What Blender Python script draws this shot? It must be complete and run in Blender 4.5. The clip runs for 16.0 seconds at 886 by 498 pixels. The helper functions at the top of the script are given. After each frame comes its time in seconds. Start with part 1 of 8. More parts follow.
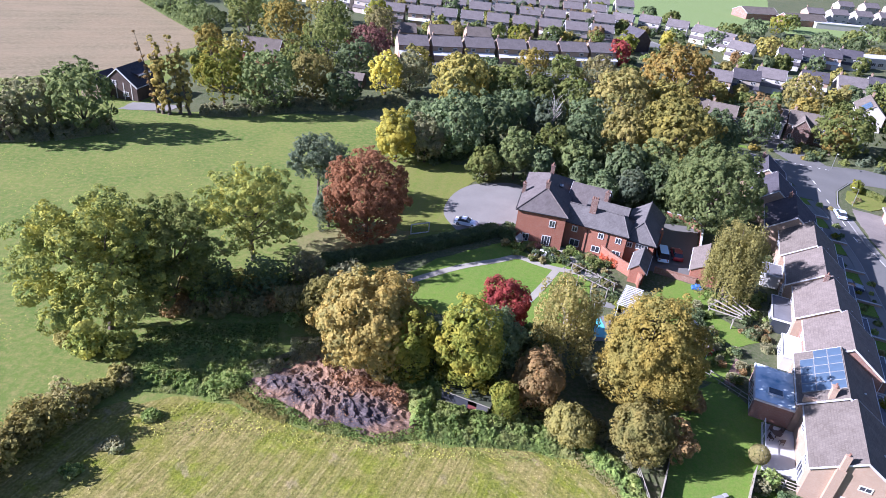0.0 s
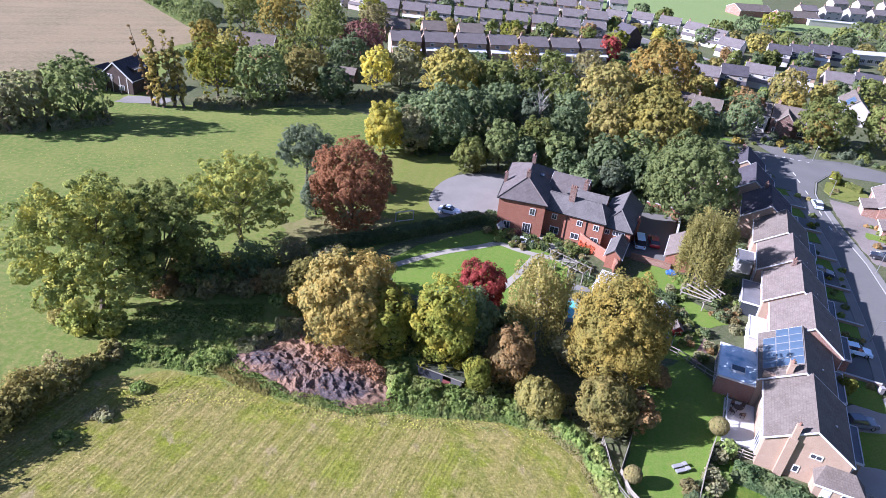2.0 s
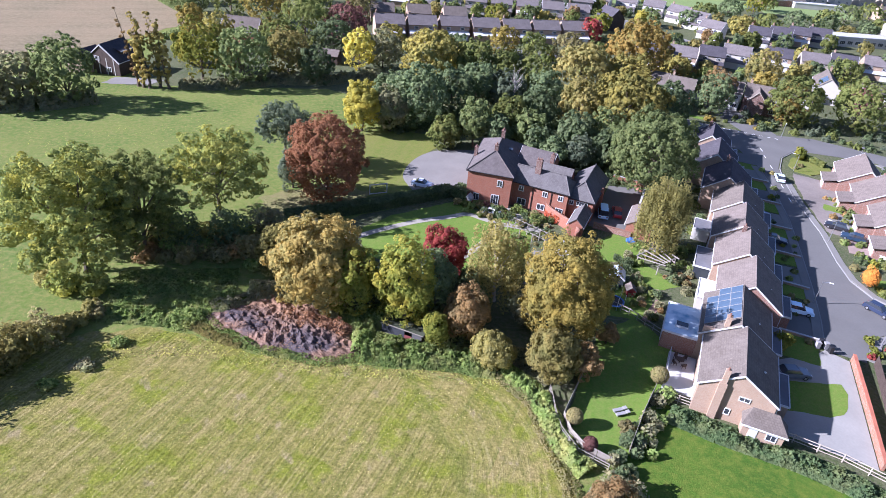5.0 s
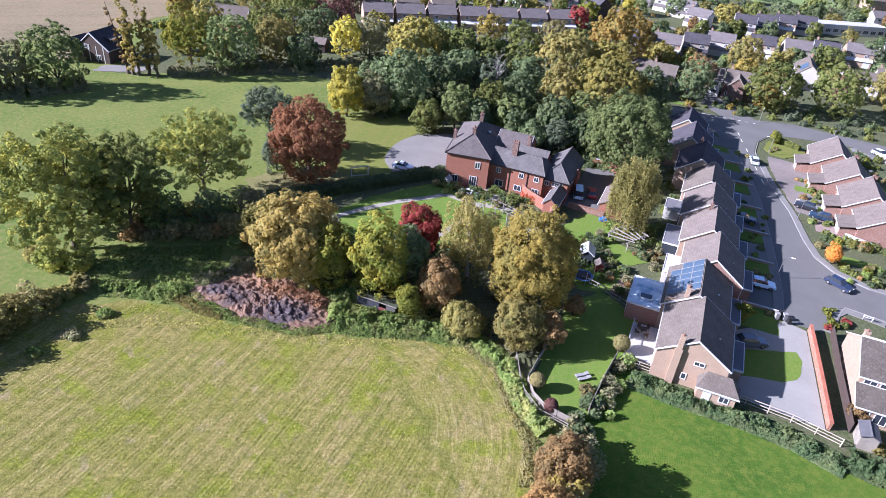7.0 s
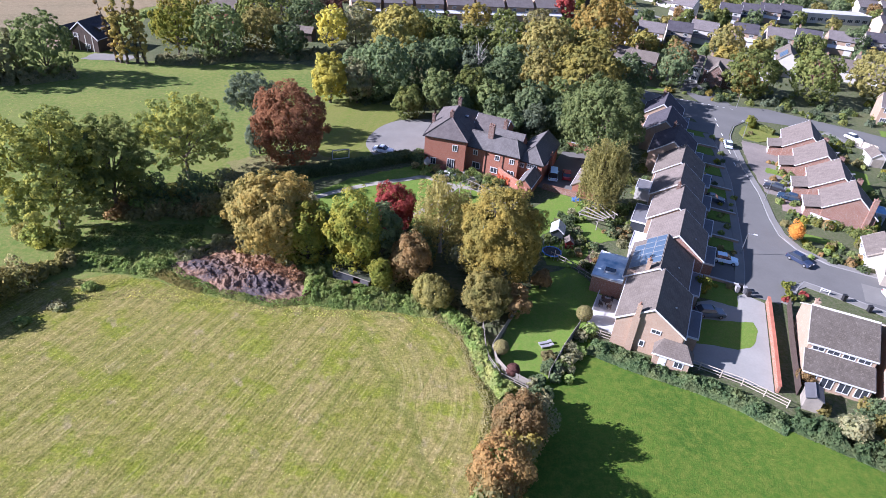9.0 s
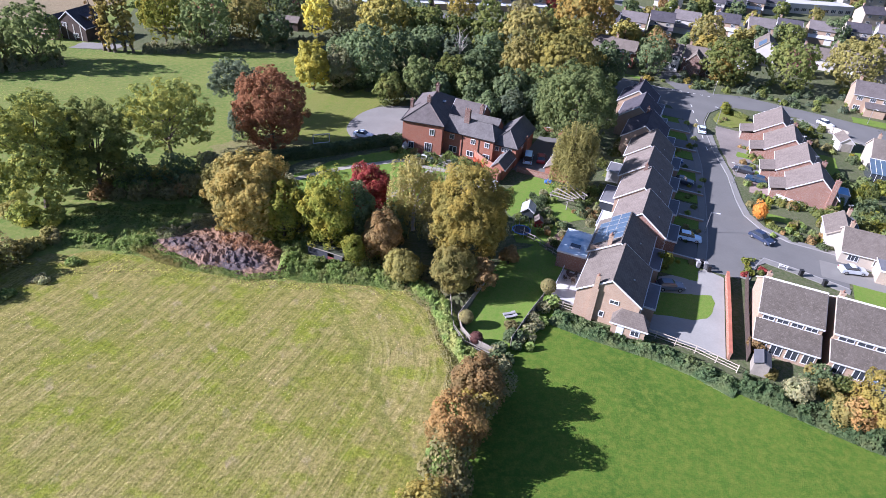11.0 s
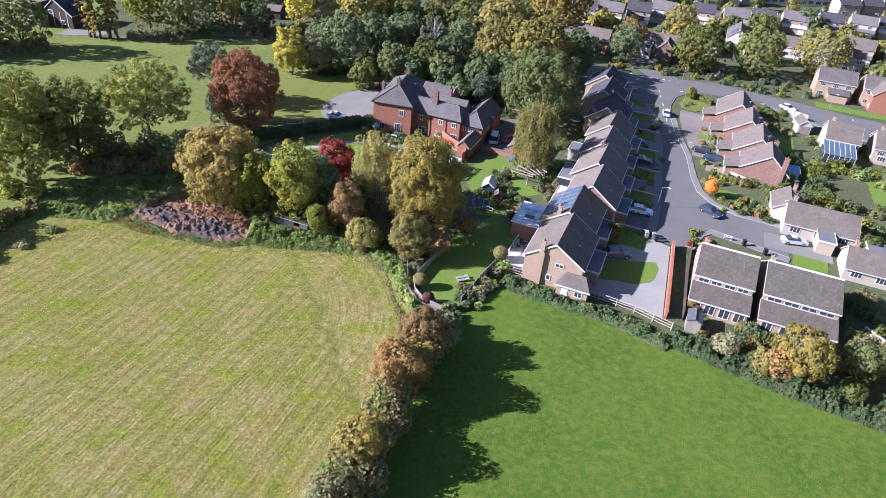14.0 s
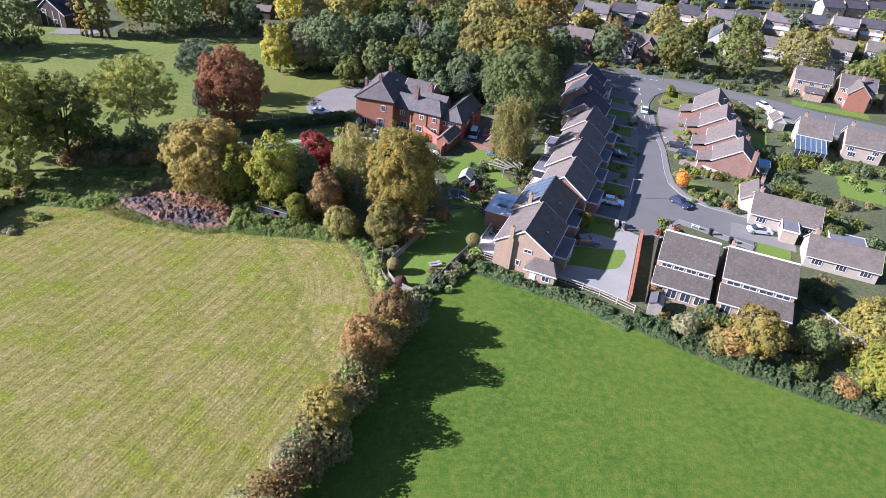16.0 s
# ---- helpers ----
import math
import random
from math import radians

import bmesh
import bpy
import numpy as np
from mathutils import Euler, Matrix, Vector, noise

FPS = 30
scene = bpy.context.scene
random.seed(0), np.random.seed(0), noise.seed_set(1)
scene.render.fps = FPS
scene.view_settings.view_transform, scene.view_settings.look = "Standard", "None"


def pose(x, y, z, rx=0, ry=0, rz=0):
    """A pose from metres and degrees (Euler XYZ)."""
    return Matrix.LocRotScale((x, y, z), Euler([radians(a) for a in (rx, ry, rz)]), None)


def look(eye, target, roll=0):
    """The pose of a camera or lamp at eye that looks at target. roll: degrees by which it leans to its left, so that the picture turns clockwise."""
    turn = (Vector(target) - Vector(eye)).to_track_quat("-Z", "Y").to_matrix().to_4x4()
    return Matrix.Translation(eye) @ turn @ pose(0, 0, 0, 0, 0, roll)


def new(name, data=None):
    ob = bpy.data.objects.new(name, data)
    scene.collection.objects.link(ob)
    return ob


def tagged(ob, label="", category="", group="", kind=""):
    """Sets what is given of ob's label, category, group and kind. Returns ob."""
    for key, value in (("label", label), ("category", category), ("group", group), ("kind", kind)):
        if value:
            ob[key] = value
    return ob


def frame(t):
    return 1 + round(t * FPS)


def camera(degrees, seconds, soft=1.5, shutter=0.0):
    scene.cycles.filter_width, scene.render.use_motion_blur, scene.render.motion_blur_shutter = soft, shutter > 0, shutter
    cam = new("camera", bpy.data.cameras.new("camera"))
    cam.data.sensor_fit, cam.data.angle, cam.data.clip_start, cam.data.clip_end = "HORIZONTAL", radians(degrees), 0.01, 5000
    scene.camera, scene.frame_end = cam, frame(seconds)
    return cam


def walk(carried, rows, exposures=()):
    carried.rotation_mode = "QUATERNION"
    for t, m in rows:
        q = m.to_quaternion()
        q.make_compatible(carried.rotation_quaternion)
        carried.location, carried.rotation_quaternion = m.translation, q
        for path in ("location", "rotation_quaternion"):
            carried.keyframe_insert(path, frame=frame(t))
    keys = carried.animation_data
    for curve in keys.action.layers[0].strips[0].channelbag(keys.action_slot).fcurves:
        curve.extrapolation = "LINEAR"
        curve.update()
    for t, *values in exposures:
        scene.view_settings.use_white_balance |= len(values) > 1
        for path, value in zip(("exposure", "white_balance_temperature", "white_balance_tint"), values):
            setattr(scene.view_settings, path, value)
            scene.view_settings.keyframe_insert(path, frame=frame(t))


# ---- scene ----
cam = camera(69.5, 16.0, soft=0.7)
PATH = [
    (0, (-0.463, -2.272, 54.189), (-0.284, -0.548, 53.192), 5.9),
    (0.5, (0.251, -3.335, 54.25), (0.428, -1.61, 53.255), 5.9),
    (1, (0.97, -4.395, 54.308), (1.146, -2.67, 53.313), 5.9),
    (1.5, (1.696, -5.455, 54.365), (1.872, -3.73, 53.368), 5.9),
    (2, (2.432, -6.516, 54.421), (2.608, -4.794, 53.42), 5.9),
    (2.5, (3.177, -7.582, 54.475), (3.354, -5.862, 53.47), 5.9),
    (3, (3.934, -8.654, 54.527), (4.112, -6.937, 53.517), 5.8),
    (3.5, (4.703, -9.734, 54.578), (4.883, -8.02, 53.562), 5.8),
    (4, (5.486, -10.823, 54.627), (5.666, -9.113, 53.606), 5.8),
    (6.5, (9.613, -16.448, 54.849), (9.799, -14.754, 53.801), 5.6),
    (7, (10.482, -17.613, 54.888), (10.669, -15.922, 53.836), 5.6),
    (7.5, (11.365, -18.791, 54.926), (11.553, -17.103, 53.87), 5.5),
    (8, (12.26, -19.982, 54.963), (12.45, -18.297, 53.902), 5.5),
    (8.5, (13.168, -21.186, 54.997), (13.359, -19.504, 53.933), 5.5),
    (9, (14.086, -22.401, 55.031), (14.279, -20.721, 53.962), 5.5),
    (11.5, (18.787, -28.605, 55.173), (18.989, -26.937, 54.089), 5.5),
    (12, (19.736, -29.859, 55.196), (19.939, -28.192, 54.11), 5.5),
    (12.5, (20.682, -31.111, 55.218), (20.887, -29.446, 54.129), 5.6),
    (13, (21.623, -32.36, 55.239), (21.829, -30.697, 54.148), 5.6),
    (13.5, (22.556, -33.602, 55.258), (22.763, -31.939, 54.166), 5.6),
    (14, (23.478, -34.834, 55.275), (23.685, -33.172, 54.182), 5.6),
    (14.5, (24.385, -36.052, 55.291), (24.593, -34.39, 54.198), 5.7),
    (15, (25.274, -37.254, 55.305), (25.483, -35.59, 54.214), 5.7),
    (15.5, (26.142, -38.434, 55.317), (26.352, -36.768, 54.23), 5.7),
    (16, (26.984, -39.588, 55.328), (27.196, -37.92, 54.246), 5.7),
]
walk(cam, [(t, look(eye, target, roll)) for t, eye, target, roll in PATH], exposures=[(0, 1.6, 5390, 30.0), (8, 1.49, 5470, 28.2), (16, 1.42, 5570, 26.2)])

# ---- world and sun ----
SUN_TO = Vector((-0.8864, -0.0310, 0.4617)).normalized()   # towards the sun
world = bpy.data.worlds.new("sky")
scene.world = world
world.use_nodes = True
wn = world.node_tree.nodes
sky = wn.new("ShaderNodeTexSky")
sky.sky_type = "NISHITA"
sky.sun_disc = False
sky.sun_elevation = math.asin(SUN_TO.z)
sky.sun_rotation = math.atan2(SUN_TO.x, SUN_TO.y)
sky.air_density, sky.dust_density, sky.ozone_density = 0.85, 0.5, 2.0
wn["Background"].inputs["Strength"].default_value = 0.056
world.node_tree.links.new(sky.outputs[0], wn["Background"].inputs["Color"])
sun_data = bpy.data.lights.new("sun", "SUN")
sun_data.energy, sun_data.angle, sun_data.color = 5.0, radians(0.55), (1.0, 0.965, 0.92)
sun = new("sun", sun_data)
sun.matrix_world = look(SUN_TO * 300, (0, 0, 0))


# ---- materials ----
def material(name, rough=0.8, metal=0.0, spec=0.3):
    m = bpy.data.materials.new(name)
    m.use_nodes = True
    nt = m.node_tree
    b = nt.nodes["Principled BSDF"]
    b.inputs["Roughness"].default_value = rough
    b.inputs["Metallic"].default_value = metal
    b.inputs["Specular IOR Level"].default_value = spec
    return m, nt, b


def mixed(nt, fac, a, b, mode="MIX"):
    n = nt.nodes.new("ShaderNodeMix")
    n.data_type, n.blend_type = "RGBA", mode
    for sock, v in ((n.inputs[0], fac), (n.inputs[6], a), (n.inputs[7], b)):
        if isinstance(v, bpy.types.NodeSocket):
            nt.links.new(v, sock)
        elif isinstance(v, (int, float)):
            sock.default_value = v
        else:
            sock.default_value = (*v, 1)
    return n.outputs[2]


def noise_at(nt, scale, detail=4, rough=0.6, stretch=None, turn=0.0, coord="Object"):
    tc = nt.nodes.new("ShaderNodeTexCoord")
    n = nt.nodes.new("ShaderNodeTexNoise")
    n.inputs["Scale"].default_value, n.inputs["Detail"].default_value, n.inputs["Roughness"].default_value = scale, detail, rough
    src = tc.outputs[coord]
    if stretch:
        mp = nt.nodes.new("ShaderNodeMapping")
        mp.vector_type = "TEXTURE"
        mp.inputs["Scale"].default_value = [1 / k for k in stretch]
        mp.inputs["Rotation"].default_value = (0, 0, radians(turn))
        nt.links.new(src, mp.inputs["Vector"])
        src = mp.outputs[0]
    nt.links.new(src, n.inputs["Vector"])
    return n.outputs["Fac"]


def calc(nt, op, a, b):
    m = nt.nodes.new("ShaderNodeMath")
    m.operation = op
    for k, v in enumerate((a, b)):
        if isinstance(v, (int, float)):
            m.inputs[k].default_value = v
        else:
            nt.links.new(v, m.inputs[k])
    return m.outputs[0]


def ramp(nt, src, lo, hi):
    r = nt.nodes.new("ShaderNodeMapRange")
    r.inputs[1].default_value, r.inputs[2].default_value = lo, hi
    nt.links.new(src, r.inputs[0])
    return r.outputs[0]


def bumped(nt, b, src, strength, distance):
    n = nt.nodes.new("ShaderNodeBump")
    n.inputs["Strength"].default_value, n.inputs["Distance"].default_value = strength, distance
    nt.links.new(src, n.inputs["Height"])
    nt.links.new(n.outputs[0], b.inputs["Normal"])


def plain(name, color, rough=0.7, metal=0.0, vary=0.25, scale=3.0, spec=0.3, bump=0.0):
    m, nt, b = material(name, rough, metal, spec)
    big = noise_at(nt, scale * 0.2, 3)
    fine = noise_at(nt, scale * 4, 4)
    dark = [c * (1 - vary) for c in color]
    light = [min(1, c * (1 + vary)) for c in color]
    c = mixed(nt, ramp(nt, big, 0.3, 0.7), dark, light)
    c = mixed(nt, 0.35, c, mixed(nt, ramp(nt, fine, 0.3, 0.7), dark, light))
    nt.links.new(c, b.inputs["Base Color"])
    if bump:
        bumped(nt, b, fine, 0.6, bump)
    return m


def grass(name, a, b_, c_, scale=1.0, stripes=None, bump=0.06, rows=None):
    """Grass: two greens in patches, a third in dry flecks, mown or drilled lines where given."""
    m, nt, b = material(name, 0.95, 0, 0.1)
    patch = ramp(nt, noise_at(nt, 0.05 * scale, 5, 0.65), 0.38, 0.62)
    fleck = ramp(nt, noise_at(nt, 0.9 * scale, 6, 0.75), 0.42, 0.66)
    fine = noise_at(nt, 5.0 * scale, 5, 0.8)
    col = mixed(nt, patch, a, b_)
    col = mixed(nt, fleck, col, c_)
    if stripes:
        turn, width, amount = stripes
        st = ramp(nt, noise_at(nt, 1.0, 2, 0.5, (0.02, width, 1), turn), 0.4, 0.6)
        col = mixed(nt, mixed(nt, amount, (0, 0, 0), st), col, c_)
    if rows:
        turn, width, amount, dark = rows
        st = ramp(nt, noise_at(nt, 1.0, 3, 0.6, (0.05, width, 1), turn), 0.5, 0.68)
        col = mixed(nt, mixed(nt, amount, (0, 0, 0), st), col, dark)
    col = mixed(nt, ramp(nt, fine, 0.35, 0.75), mixed(nt, 1.0, col, (0.62, 0.62, 0.6), "MULTIPLY"), col)
    nt.links.new(col, b.inputs["Base Color"])
    bumped(nt, b, fine, 0.8, bump)
    return m


def drills(nt, turn, gap, wobble=2.0):
    """Even lines along a heading, gap metres apart, slightly wavering."""
    tc = nt.nodes.new("ShaderNodeTexCoord")
    mp = nt.nodes.new("ShaderNodeMapping")
    mp.vector_type = "TEXTURE"
    mp.inputs["Rotation"].default_value = (0, 0, radians(turn))
    w = nt.nodes.new("ShaderNodeTexWave")
    w.bands_direction = "Y"
    w.inputs["Scale"].default_value = 0.314 / gap
    w.inputs["Distortion"].default_value, w.inputs["Detail"].default_value = wobble, 3
    w.inputs["Detail Scale"].default_value = 0.25
    nt.links.new(tc.outputs["Object"], mp.inputs["Vector"])
    nt.links.new(mp.outputs[0], w.inputs["Vector"])
    return w.outputs["Fac"]


def stubble():
    """Mown hay: pale rows of cut stems over green regrowth, and the corner where the tractor turned."""
    m, nt, b = material("stubble", 0.95, 0, 0.05)
    patch = ramp(nt, noise_at(nt, 0.11, 6, 0.8), 0.42, 0.58)
    clot = ramp(nt, noise_at(nt, 0.9, 5, 0.8), 0.4, 0.62)
    col = mixed(nt, patch, (0.37, 0.3, 0.115), (0.265, 0.252, 0.055))
    tc = nt.nodes.new("ShaderNodeTexCoord")
    mp = nt.nodes.new("ShaderNodeMapping")
    mp.vector_type = "TEXTURE"
    mp.inputs["Location"].default_value = (16.2, 31.0, 0)
    mp.inputs["Rotation"].default_value = (0, 0, radians(-70))
    nt.links.new(tc.outputs["Object"], mp.inputs["Vector"])
    sep = nt.nodes.new("ShaderNodeSeparateXYZ")
    nt.links.new(mp.outputs[0], sep.inputs[0])
    edge = calc(nt, "ADD", sep.outputs["Y"], calc(nt, "MULTIPLY", calc(nt, "SUBTRACT", noise_at(nt, 0.25, 2), 0.5), 5.0))
    corner = ramp(nt, edge, -0.7, 0.7)
    # the headland: rows bent round the turning place
    mid = nt.nodes.new("ShaderNodeVectorMath")
    mid.operation = "SUBTRACT"
    mid.inputs[1].default_value = (5.0, 33.0, 0)
    nt.links.new(tc.outputs["Object"], mid.inputs[0])
    arm = nt.nodes.new("ShaderNodeSeparateXYZ")
    nt.links.new(mid.outputs[0], arm.inputs[0])
    far = calc(nt, "SQRT", calc(nt, "ADD", calc(nt, "MULTIPLY", arm.outputs["X"], arm.outputs["X"]), calc(nt, "MULTIPLY", arm.outputs["Y"], arm.outputs["Y"])), 0)
    bend = calc(nt, "ARCTAN2", arm.outputs["Y"], arm.outputs["X"])
    polar = nt.nodes.new("ShaderNodeCombineXYZ")
    nt.links.new(calc(nt, "MULTIPLY", bend, 1.6), polar.inputs["X"])
    nt.links.new(calc(nt, "MULTIPLY", far, 1.7), polar.inputs["Y"])
    ring = nt.nodes.new("ShaderNodeTexNoise")
    ring.inputs["Scale"].default_value, ring.inputs["Detail"].default_value, ring.inputs["Roughness"].default_value = 1.0, 4, 0.65
    nt.links.new(polar.outputs[0], ring.inputs["Vector"])
    straight = mixed(nt, 0.85, drills(nt, 64, 0.5, 6.0), noise_at(nt, 1.0, 5, 0.75, (0.1, 2.3, 1), 64))
    fade = ramp(nt, noise_at(nt, 0.4, 4, 0.75), 0.3, 0.54)
    rows = mixed(nt, fade, (0.5, 0.5, 0.5), mixed(nt, corner, straight, ramp(nt, ring.outputs["Fac"], 0.1, 0.9)))
    wide = ramp(nt, noise_at(nt, 1.0, 2, 0.5, (0.03, 0.45, 1), 64), 0.44, 0.58)
    rut = ramp(nt, noise_at(nt, 1.0, 4, 0.65, (0.06, 1.9, 1), 64), 0.55, 0.66)
    cross = ramp(nt, noise_at(nt, 1.0, 3, 0.6, (0.05, 0.4, 1), -8), 0.5, 0.66)
    col = mixed(nt, mixed(nt, 0.35, (0, 0, 0), wide), col, (0.245, 0.24, 0.06))
    col = mixed(nt, mixed(nt, 0.15, (0, 0, 0), cross), col, (0.36, 0.3, 0.125))
    col = mixed(nt, mixed(nt, 0.45, (0, 0, 0), rut), col, (0.4, 0.335, 0.155))
    lush = ramp(nt, noise_at(nt, 0.24, 4, 0.65, (1.0, 0.75, 1), 64), 0.51, 0.62)
    col = mixed(nt, mixed(nt, 0.8, (0, 0, 0), lush), col, (0.235, 0.275, 0.025))
    lane = ramp(nt, noise_at(nt, 1.0, 4, 0.65, (0.05, 1.5, 1), 64), 0.46, 0.36)
    col = mixed(nt, mixed(nt, 0.7, (0, 0, 0), lane), col, (0.2, 0.215, 0.05))
    bare = ramp(nt, noise_at(nt, 0.33, 4, 0.65, (0.8, 1.2, 1), 110), 0.6, 0.69)
    col = mixed(nt, mixed(nt, 0.7, (0, 0, 0), bare), col, (0.37, 0.295, 0.17))
    track = ramp(nt, calc(nt, "ABSOLUTE", calc(nt, "ADD", edge, -0.2), 0), 0.9, 0.3)
    col = mixed(nt, mixed(nt, 0.55, (0, 0, 0), track), col, (0.17, 0.19, 0.04))
    col = mixed(nt, mixed(nt, 0.5, (0, 0, 0), ramp(nt, rows, 0.53, 0.68)), col, (0.43, 0.37, 0.165))
    col = mixed(nt, mixed(nt, 0.6, (0, 0, 0), ramp(nt, rows, 0.48, 0.3)), col, (0.15, 0.15, 0.035))
    swath = mixed(nt, 0.7, drills(nt, 64, 1.7, 3.0), noise_at(nt, 1.0, 3, 0.6, (0.08, 0.9, 1), 64))
    col = mixed(nt, mixed(nt, 0.4, (0, 0, 0), mixed(nt, corner, ramp(nt, swath, 0.5, 0.36), (0, 0, 0))), col, (0.16, 0.165, 0.03))
    col = mixed(nt, clot, mixed(nt, 1.0, col, (0.8, 0.82, 0.75), "MULTIPLY"), mixed(nt, 1.0, col, (1.16, 1.12, 1.18), "MULTIPLY"))
    fine = noise_at(nt, 3.0, 6, 0.85)
    col = mixed(nt, ramp(nt, fine, 0.36, 0.62), mixed(nt, 1.0, col, (0.42, 0.44, 0.4), "MULTIPLY"), col)
    nt.links.new(col, b.inputs["Base Color"])
    bumped(nt, b, mixed(nt, 0.5, fine, rows), 0.9, 0.2)
    return m


def leaf(name, a, b_, c_=None, gain=1.45, through_light=0.5):
    """Foliage: each spray takes its colour between two, with a third in patches; some light passes through."""
    m = bpy.data.materials.new(name)
    m.use_nodes = True
    nt = m.node_tree
    nt.nodes.remove(nt.nodes["Principled BSDF"])
    geo = nt.nodes.new("ShaderNodeNewGeometry")
    info = nt.nodes.new("ShaderNodeObjectInfo")
    gain *= 1.36
    a, b_, c_ = ([0.95 * min(0.9, v * w) + 0.05 * sum(k) / 3 * gain for v, w in zip(k, (gain * 1.09, gain, gain * (1.08 if k[1] > k[0] * 0.95 else 0.92)))] for k in (a, b_, c_ or b_))
    col = mixed(nt, geo.outputs["Random Per Island"], a, b_)
    col = mixed(nt, ramp(nt, noise_at(nt, 0.35, 3), 0.45, 0.7), col, c_)
    tone = ramp(nt, noise_at(nt, 0.9, 2, 0.5), 0.3, 0.7)   # paler and duller sprays in handfuls
    col = mixed(nt, tone, mixed(nt, 1.0, col, (0.8, 0.82, 0.85), "MULTIPLY"), mixed(nt, 1.0, col, (1.16, 1.14, 1.06), "MULTIPLY"))
    hsv = nt.nodes.new("ShaderNodeHueSaturation")
    val = nt.nodes.new("ShaderNodeMapRange")
    val.inputs[3].default_value, val.inputs[4].default_value = 0.78, 1.2
    nt.links.new(info.outputs["Random"], val.inputs[0])
    nt.links.new(val.outputs[0], hsv.inputs["Value"])
    nt.links.new(col, hsv.inputs["Color"])
    d, tr, mx = nt.nodes.new("ShaderNodeBsdfDiffuse"), nt.nodes.new("ShaderNodeBsdfTranslucent"), nt.nodes.new("ShaderNodeMixShader")
    mx.inputs[0].default_value = through_light
    nt.links.new(hsv.outputs[0], d.inputs[0])
    nt.links.new(hsv.outputs[0], tr.inputs[0])
    nt.links.new(d.outputs[0], mx.inputs[1])
    nt.links.new(tr.outputs[0], mx.inputs[2])
    nt.links.new(mx.outputs[0], nt.nodes["Material Output"].inputs[0])
    return m


def tiles(name, color, row=0.3, vary=0.11, rough=0.95, lichen=0.4):
    """Roof tiles: courses along the slope, weathered patches and lichen flecks."""
    m, nt, b = material(name, rough, 0, 0.06)
    tc = nt.nodes.new("ShaderNodeTexCoord")
    br = nt.nodes.new("ShaderNodeTexBrick")
    br.inputs["Scale"].default_value = 1.0
    br.inputs["Brick Width"].default_value, br.inputs["Row Height"].default_value = 0.3, row
    br.inputs["Mortar Size"].default_value = 0.025
    br.inputs["Color1"].default_value = (*[c * (1 - vary) for c in color], 1)
    br.inputs["Color2"].default_value = (*[c * (1 + vary) for c in color], 1)
    br.inputs["Mortar"].default_value = (*[c * 0.8 for c in color], 1)
    nt.links.new(tc.outputs["UV"], br.inputs["Vector"])
    worn = ramp(nt, noise_at(nt, 0.5, 6, 0.8), 0.42, 0.72)
    col = mixed(nt, mixed(nt, 0.45, (0, 0, 0), worn), br.outputs["Color"], [min(1, c * 1.5 + 0.03) for c in color])
    fl = ramp(nt, noise_at(nt, 6, 4, 0.8), 0.6, 0.75)
    col = mixed(nt, mixed(nt, 0.4, (0, 0, 0), fl), col, [c * 0.5 for c in color])
    spots = ramp(nt, noise_at(nt, 2.6, 6, 0.85), 0.54, 0.64)
    col = mixed(nt, mixed(nt, lichen, (0, 0, 0), spots), col, [c * 1.9 for c in color])
    nt.links.new(col, b.inputs["Base Color"])
    bumped(nt, b, br.outputs["Fac"], -0.1, 0.006)
    return m


def brick(name, c1, c2, mortar=(0.35, 0.31, 0.27)):
    m, nt, b = material(name, 0.9, 0, 0.2)
    tc = nt.nodes.new("ShaderNodeTexCoord")
    br = nt.nodes.new("ShaderNodeTexBrick")
    br.inputs["Scale"].default_value = 1.0
    br.inputs["Brick Width"].default_value, br.inputs["Row Height"].default_value, br.inputs["Mortar Size"].default_value = 0.225, 0.075, 0.006
    for k, c in (("Color1", c1), ("Color2", c2), ("Mortar", mortar)):
        br.inputs[k].default_value = (*c, 1)
    nt.links.new(tc.outputs["UV"], br.inputs["Vector"])
    st = ramp(nt, noise_at(nt, 0.8, 5, 0.7), 0.35, 0.7)
    col = mixed(nt, mixed(nt, 0.5, (0, 0, 0), st), br.outputs["Color"], [c * 0.7 for c in c1])
    nt.links.new(col, b.inputs["Base Color"])
    bumped(nt, b, br.outputs["Fac"], -0.4, 0.01)
    return m


MEADOW = grass("meadow_grass", (0.112, 0.19, 0.034), (0.19, 0.24, 0.052), (0.275, 0.26, 0.09), 1.2, bump=0.1)
STUBBLE = stubble()
PADDOCK = grass("paddock_grass", (0.063, 0.142, 0.017), (0.106, 0.188, 0.023), (0.17, 0.212, 0.034), 1.1, bump=0.12)
LAWN = grass("lawn", (0.13, 0.24, 0.034), (0.162, 0.26, 0.038), (0.2, 0.255, 0.058), 1.5, stripes=(63, 0.9, 0.3), bump=0.02)
PLAYFIELD = grass("playing_field", (0.215, 0.3, 0.1), (0.23, 0.31, 0.11), (0.24, 0.3, 0.12), 1.0, bump=0.02)
ROUGH = grass("rough_grass", (0.2, 0.22, 0.07), (0.26, 0.25, 0.1), (0.3, 0.25, 0.12), 1.5, bump=0.15)
PLOUGH = grass("dry_field", (0.28, 0.215, 0.125), (0.2, 0.17, 0.095), (0.34, 0.27, 0.165), 0.9, stripes=(20, 0.25, 0.45), bump=0.1)
GARDEN = grass("garden_ground", (0.075, 0.11, 0.04), (0.12, 0.142, 0.058), (0.19, 0.175, 0.115), 2.0, bump=0.1)
